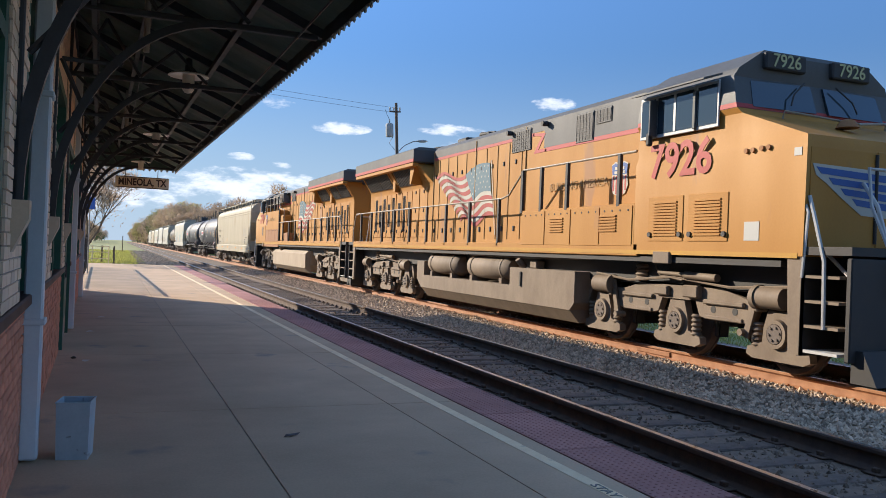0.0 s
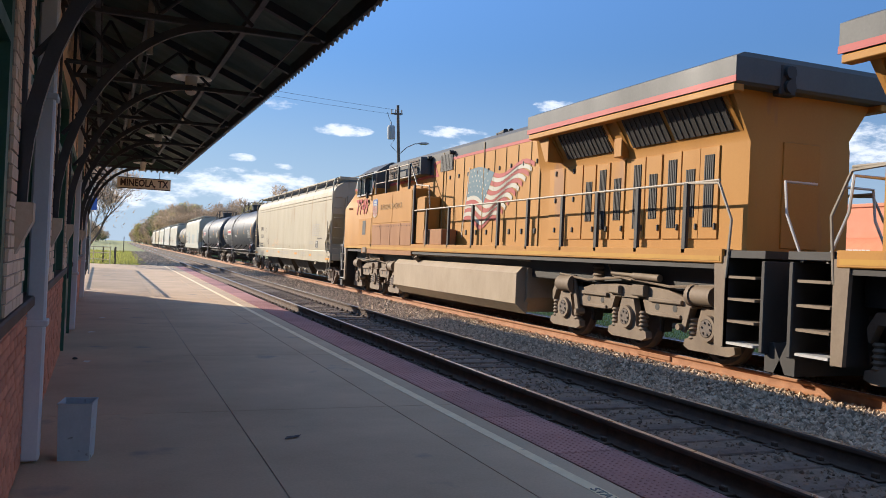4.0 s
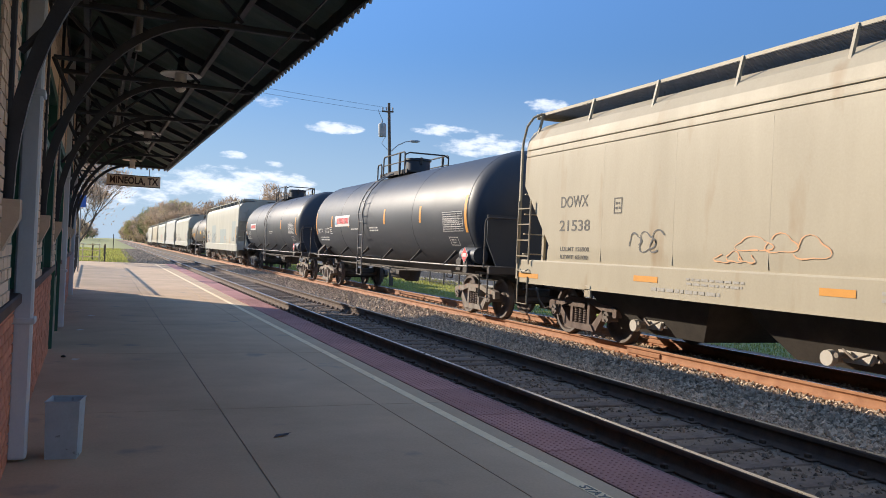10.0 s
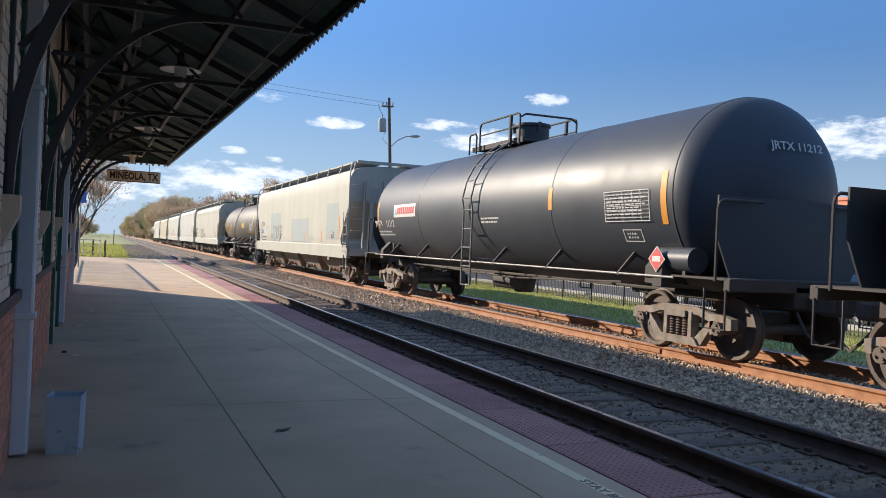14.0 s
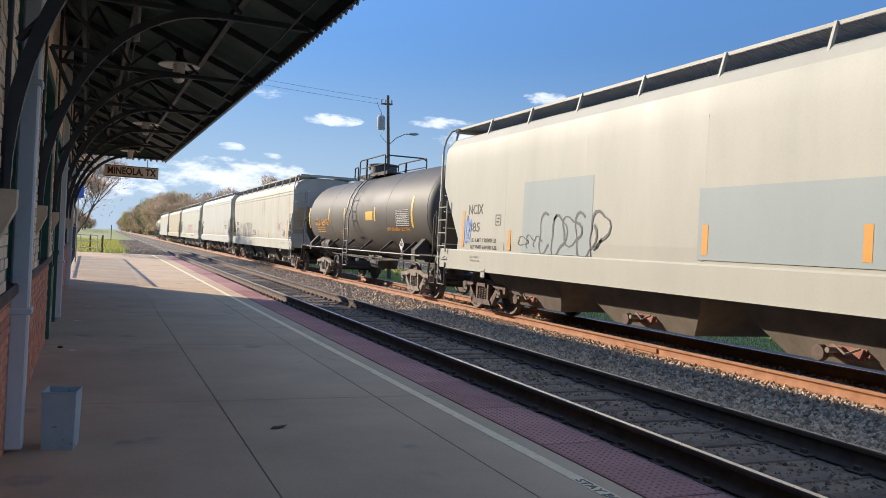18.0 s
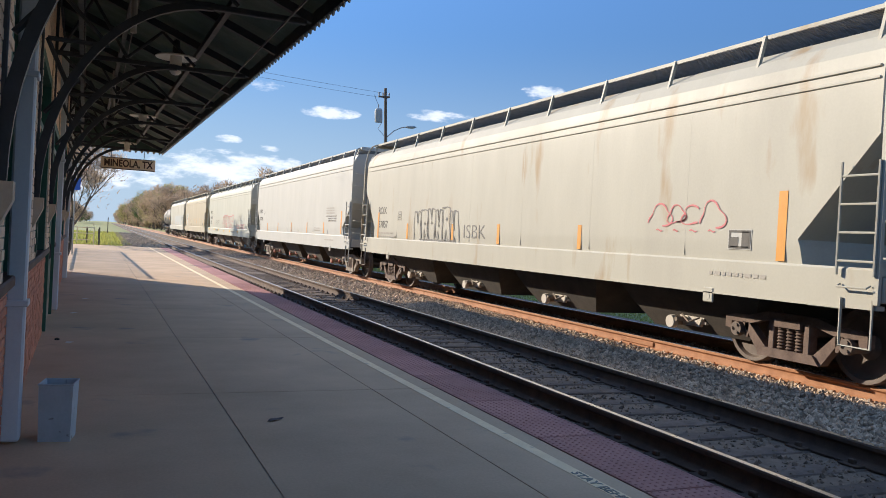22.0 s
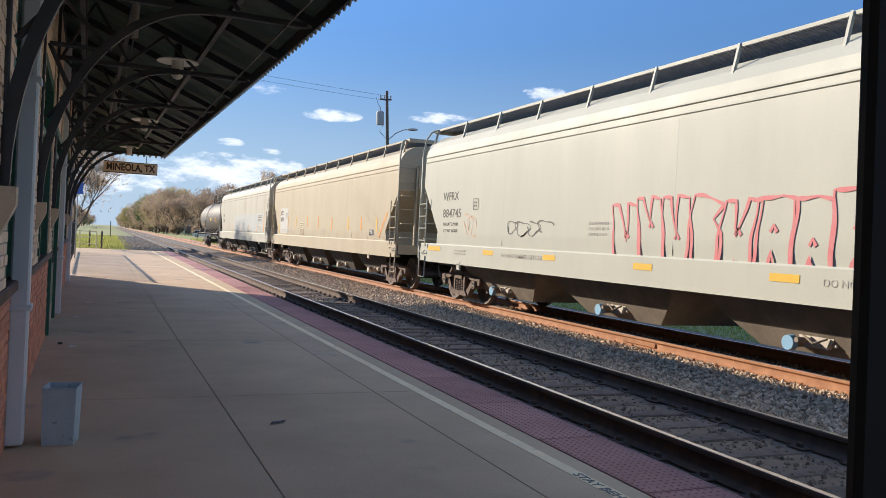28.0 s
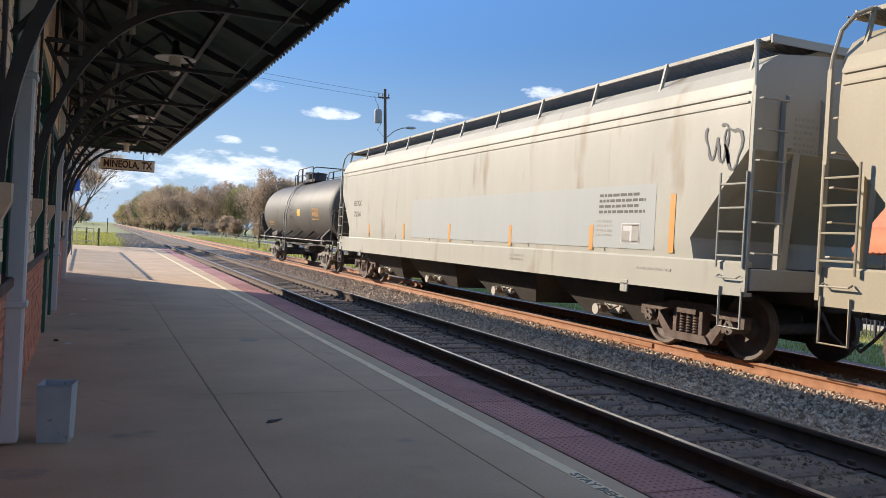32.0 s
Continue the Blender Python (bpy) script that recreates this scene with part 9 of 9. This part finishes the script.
# past the platform end
f = thing("metal_screen_fence", "dark metal screen fence past the depot", "fence", DEP @ pose(-0.55, 28.2, 0))
for i in range(11):
    part("post", M().box(-0.03, 0.03, -0.03, 0.03, 0, 1.75), IRON_FENCE, f, at=pose(0, i * 2.2, 0))
    if i < 10:
        for q in range(14):
            part("slat", shared("slat", lambda: M().box(-0.008, 0.008, -0.009, 0.009, 0.1, 1.65).mesh("slat", IRON_FENCE)), None, f, at=pose(0, i * 2.2 + 0.12 + q * 0.152, 0))
        part("rail", M().box(-0.02, 0.02, 0.03, 2.17, 1.6, 1.66).box(-0.02, 0.02, 0.03, 2.17, 0.15, 0.2), IRON_FENCE, f, at=pose(0, i * 2.2, 0))
sg = thing("blue_sign", "small blue sign on a steel post", "sign", pose(-1.35, 40.5, 0))
part("post", M().cyl((0, 0, 0), (0, 0, 3.5), 0.03, n=8), GALV, sg)
part("plate", M().box(-0.22, 0.22, -0.035, -0.03, 2.95, 3.5, 0.0), SIGN_BLUE, sg)
for x, y, h in ((-0.35, 59.0, 1.25), (-1.15, 61.0, 1.25), (0.3, 116, 2.2), (-0.5, 75.0, 1.0)):
    p = thing("marker_post", "short weathered post past the platform end", "post", pose(x, y, -0.1), "marker posts", M().box(-0.05, 0.05, -0.05, 0.05, 0, h, 0.01), POLE_WOOD)
gate = thing("pipe_barrier", "low yellow pipe barrier past the platform end", "barrier", pose(-1.6, 60.2, -0.1))
for z in (0.35, 0.8, 1.2):
    part("bar", M().tube([(-1.2, 0, z), (0.9, 0, z)], 0.03), LINE_YELLOW, gate)
for x in (-1.2, -0.15, 0.9):
    part("upright", M().cyl((x, 0, 0), (x, 0, 1.25), 0.035, n=8), LINE_YELLOW, gate)
# wire fence beside the field
for i in range(26):
    y = 70 + i * 5.5
    cf = thing("wire_fence", "galvanised wire fence beside the grass field", "fence", pose(15.5 + i * 0.18, y, GROUND_Z), "wire fence bays")
    part("post", M().cyl((0, 0, 0), (0, 0, 1.3), 0.035, n=6), CHAIN_GREY, cf)
    for z in (0.25, 0.6, 0.95, 1.25):
        part("wire", M().tube([(0, 0, z), (0.18, 5.5, z)], 0.014, 4), CHAIN_GREY, cf)


# ---- trees ----
def tree(label, at, h, seed, leaf, crown=0.36, levels=4, twig=0.05, n_twigs=900, low=0.22, category="tree", spread=1.0, round_top=False):
    """A bare or budding tree: forking limbs out to fine twigs, with a loose crown of small slivers round the ends of the branches."""
    r = random.Random(seed)
    t = thing("tree", label, category, at, "trees along the line")
    limbs, ends = M(), []

    def grow(p, d, ln, rad, lev):
        q = p + d * ln
        mid = p + d * ln * 0.5 + Vector((r.uniform(-1, 1), r.uniform(-1, 1), r.uniform(-0.4, 0.4))) * ln * 0.06
        limbs.tube([p, mid, q], rad * 0.85, 5 if lev < 2 else 3)
        if lev >= levels:
            ends.append((q, d, ln))
            return
        ends.append((q, d, ln))
        for k in range(3 if lev < 3 else 2):
            a = r.uniform(0, 6.28)
            side = Vector((math.cos(a), math.sin(a), r.uniform(-0.15, 0.5))) * spread
            nd = (d * r.uniform(0.55, 1.0) + side * r.uniform(0.45, 0.8) + Vector((0, 0, 0.3))).normalized()
            grow(q - d * ln * r.uniform(0, 0.35), nd, ln * r.uniform(0.6, 0.82), rad * 0.58, lev + 1)
    trunk = M().tube([(0, 0, 0), (0.03 * h * r.uniform(-1, 1), 0.02 * h, low * h * 0.6), (0.02 * h, 0, low * h)], h * 0.017, 8)
    part("trunk", trunk, BARK, t)
    for k in range(4):
        a = k * 1.57 + r.uniform(-0.5, 0.5)
        grow(Vector((0.02 * h, 0, low * h * r.uniform(0.85, 1.0))), Vector((math.cos(a) * 0.55 * spread, math.sin(a) * 0.55 * spread, r.uniform(0.65, 1.1))).normalized(), h * crown * 0.58, h * 0.010, 1)
    part("branchwork", limbs, BARK, t)
    clumps = []
    for k in range(22):
        a, z = r.uniform(0, 6.28), r.uniform(0.22, 0.95)
        rr = h * 0.36 * math.sqrt(max(0.05, 1 - ((z - 0.5) / 0.52) ** 2)) * r.uniform(0.2, 0.9)
        clumps.append((Vector((rr * math.cos(a), rr * math.sin(a), z * h)), h * r.uniform(0.09, 0.16)))
    v, f = [], []
    for i in range(n_twigs):
        q, d, ln = ends[r.randrange(len(ends))]
        p = q + Vector((r.gauss(0, 0.34), r.gauss(0, 0.34), r.gauss(0, 0.3))) * ln
        if round_top and i % 5 < 3:
            c, rad = clumps[r.randrange(len(clumps))]
            w = Vector((r.gauss(0, 1), r.gauss(0, 1), r.gauss(0, 1))).normalized() * rad * r.uniform(0.3, 1.0) ** 0.5
            p, d = c + w, (w.normalized() + Vector((0, 0, 0.6))).normalized()
        nd = (d + Vector((r.gauss(0, 0.7), r.gauss(0, 0.7), r.gauss(0, 0.5)))).normalized()
        sd = nd.orthogonal().normalized() * twig * r.uniform(0.5, 1.2)
        e = p + nd * twig * r.uniform(5, 12)
        v += [p - sd, p + sd, e]
        f.append((3 * i, 3 * i + 1, 3 * i + 2))
    part("crown", M().add(v, f), leaf, t)["kind"] = "stuff"
    return t


kinds = []
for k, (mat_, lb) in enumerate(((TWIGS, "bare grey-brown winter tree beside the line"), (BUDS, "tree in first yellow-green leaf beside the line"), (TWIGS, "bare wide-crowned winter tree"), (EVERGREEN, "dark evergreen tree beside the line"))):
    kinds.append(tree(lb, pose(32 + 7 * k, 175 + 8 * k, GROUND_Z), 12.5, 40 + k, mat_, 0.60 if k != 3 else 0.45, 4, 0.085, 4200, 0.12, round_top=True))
r = random.Random(8)
for i in range(84):
    y = 165 + i * 5.5 + r.uniform(-4, 4)
    x = 14 + r.uniform(0, 20) + max(0, (290 - y)) * 0.11
    k = r.choice((0, 0, 2, 2, 1, 0, 2, 3 if y > 330 else 1))
    s = r.uniform(0.85, 1.25)
    copy_thing(kinds[k], pose(x, y, GROUND_Z, 0, 0, r.uniform(0, 360))).scale = (s, s, s)
for i in range(22):
    y = 150 + i * 28 + r.uniform(-8, 8)
    s = r.uniform(0.6, 0.9)
    copy_thing(kinds[r.choice((0, 2, 2))], pose(-16 - r.uniform(0, 20), y + 40, -0.25, 0, 0, r.uniform(0, 360))).scale = (s, s, s)
for i in range(26):
    s = r.uniform(0.7, 1.0)
    copy_thing(kinds[r.choice((0, 2, 1))], pose(r.uniform(7.5, 17) + i * 0.1, 430 + i * 17 + r.uniform(-6, 6), GROUND_Z, 0, 0, r.uniform(0, 360))).scale = (s, s, s)
for i in range(14):
    s = r.uniform(0.7, 0.95)
    copy_thing(kinds[r.choice((0, 2, 1))], pose(52 + r.uniform(0, 22), 70 + i * 9 + r.uniform(-3, 3), GROUND_Z, 0, 0, r.uniform(0, 360))).scale = (s, s, s)
for i in range(20):
    s = r.uniform(0.6, 0.9)
    y = 330 + i * 32 + r.uniform(-8, 8)
    copy_thing(kinds[r.choice((0, 2, 0, 3))], pose(-5 - 0.008 * y - r.uniform(0, 9), y, -0.25, 0, 0, r.uniform(0, 360))).scale = (s, s, s)
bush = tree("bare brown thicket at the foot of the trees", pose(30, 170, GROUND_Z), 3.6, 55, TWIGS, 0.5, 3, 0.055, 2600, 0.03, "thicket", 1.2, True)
for i in range(75):
    y = 168 + i * 6 + r.uniform(-3, 3)
    x = 14 + r.uniform(0, 14) + max(0, (290 - y)) * 0.11
    s = r.uniform(0.7, 1.5)
    copy_thing(bush, pose(x, y, GROUND_Z, 0, 0, r.uniform(0, 360))).scale = (s, s, s * 0.9)
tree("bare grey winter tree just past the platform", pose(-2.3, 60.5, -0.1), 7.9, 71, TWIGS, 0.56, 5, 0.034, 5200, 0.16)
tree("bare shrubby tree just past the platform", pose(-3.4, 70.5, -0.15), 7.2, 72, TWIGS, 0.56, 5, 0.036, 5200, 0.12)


# the phone's folding case, hanging in at the edge of the lens for a moment
flap = thing("phone_case_flap", "black leather edge of a folding phone case", "phone case", pose(0, 0, 0))
part("cover", M().box(0.0, 0.036, -0.12, 0.12, -0.002, 0.002, 0.001), CASE_BLACK, flap)
# seconds, how far the edge stands right of the lens's axis at 40 mm before it, lean in degrees
FLAP = [(0, 0.0250, 2), (24.8, 0.0250, 2), (25.3, 0.0222, 2), (25.6, 0.0208, 2), (26.5, 0.0202, 2), (27.5, 0.0206, 2), (28.0, 0.02055, 2), (28.2, 0.0208, 2), (28.4, 0.0213, 2), (28.6, 0.0218, 2), (28.9, 0.0235, 4), (29.4, 0.0250, 2), (32, 0.0250, 2)]


def view_at(t):
    for a, b in zip(PATH, PATH[1:]):
        if a[0] <= t <= b[0]:
            u = (t - a[0]) / (b[0] - a[0])
            return heading(*[p + (q - p) * u for p, q in zip(a[1:], b[1:])])
    return heading(*PATH[-1][1:])


# ---- what moves ----
def motions():
    times = [i * 0.5 for i in range(65)]
    for ob, c in MOVERS:
        walk(ob, [(t, pose(TRACK_X, c - gone(t), RAIL_Z)) for t in times])
    marks_ = sorted({i * 0.5 for i in range(65)} | {f[0] for f in FLAP})
    rows = []
    for t in marks_:
        for a, b in zip(FLAP, FLAP[1:]):
            if a[0] <= t <= b[0]:
                u = (t - a[0]) / (b[0] - a[0])
                x, lean = a[1] + (b[1] - a[1]) * u, a[2] + (b[2] - a[2]) * u
        rows.append((t, view_at(t) @ pose(3 * x, 0, -0.12, 0, 0, -lean)))
    walk(flap, rows)
    beats = [2 * i / FPS for i in range(481)]
    for ob, y, z, r in WHEELSETS:
        walk(ob, [(t, pose(0, y, z, rx=math.degrees(gone(t) / r))) for t in beats])


motions()
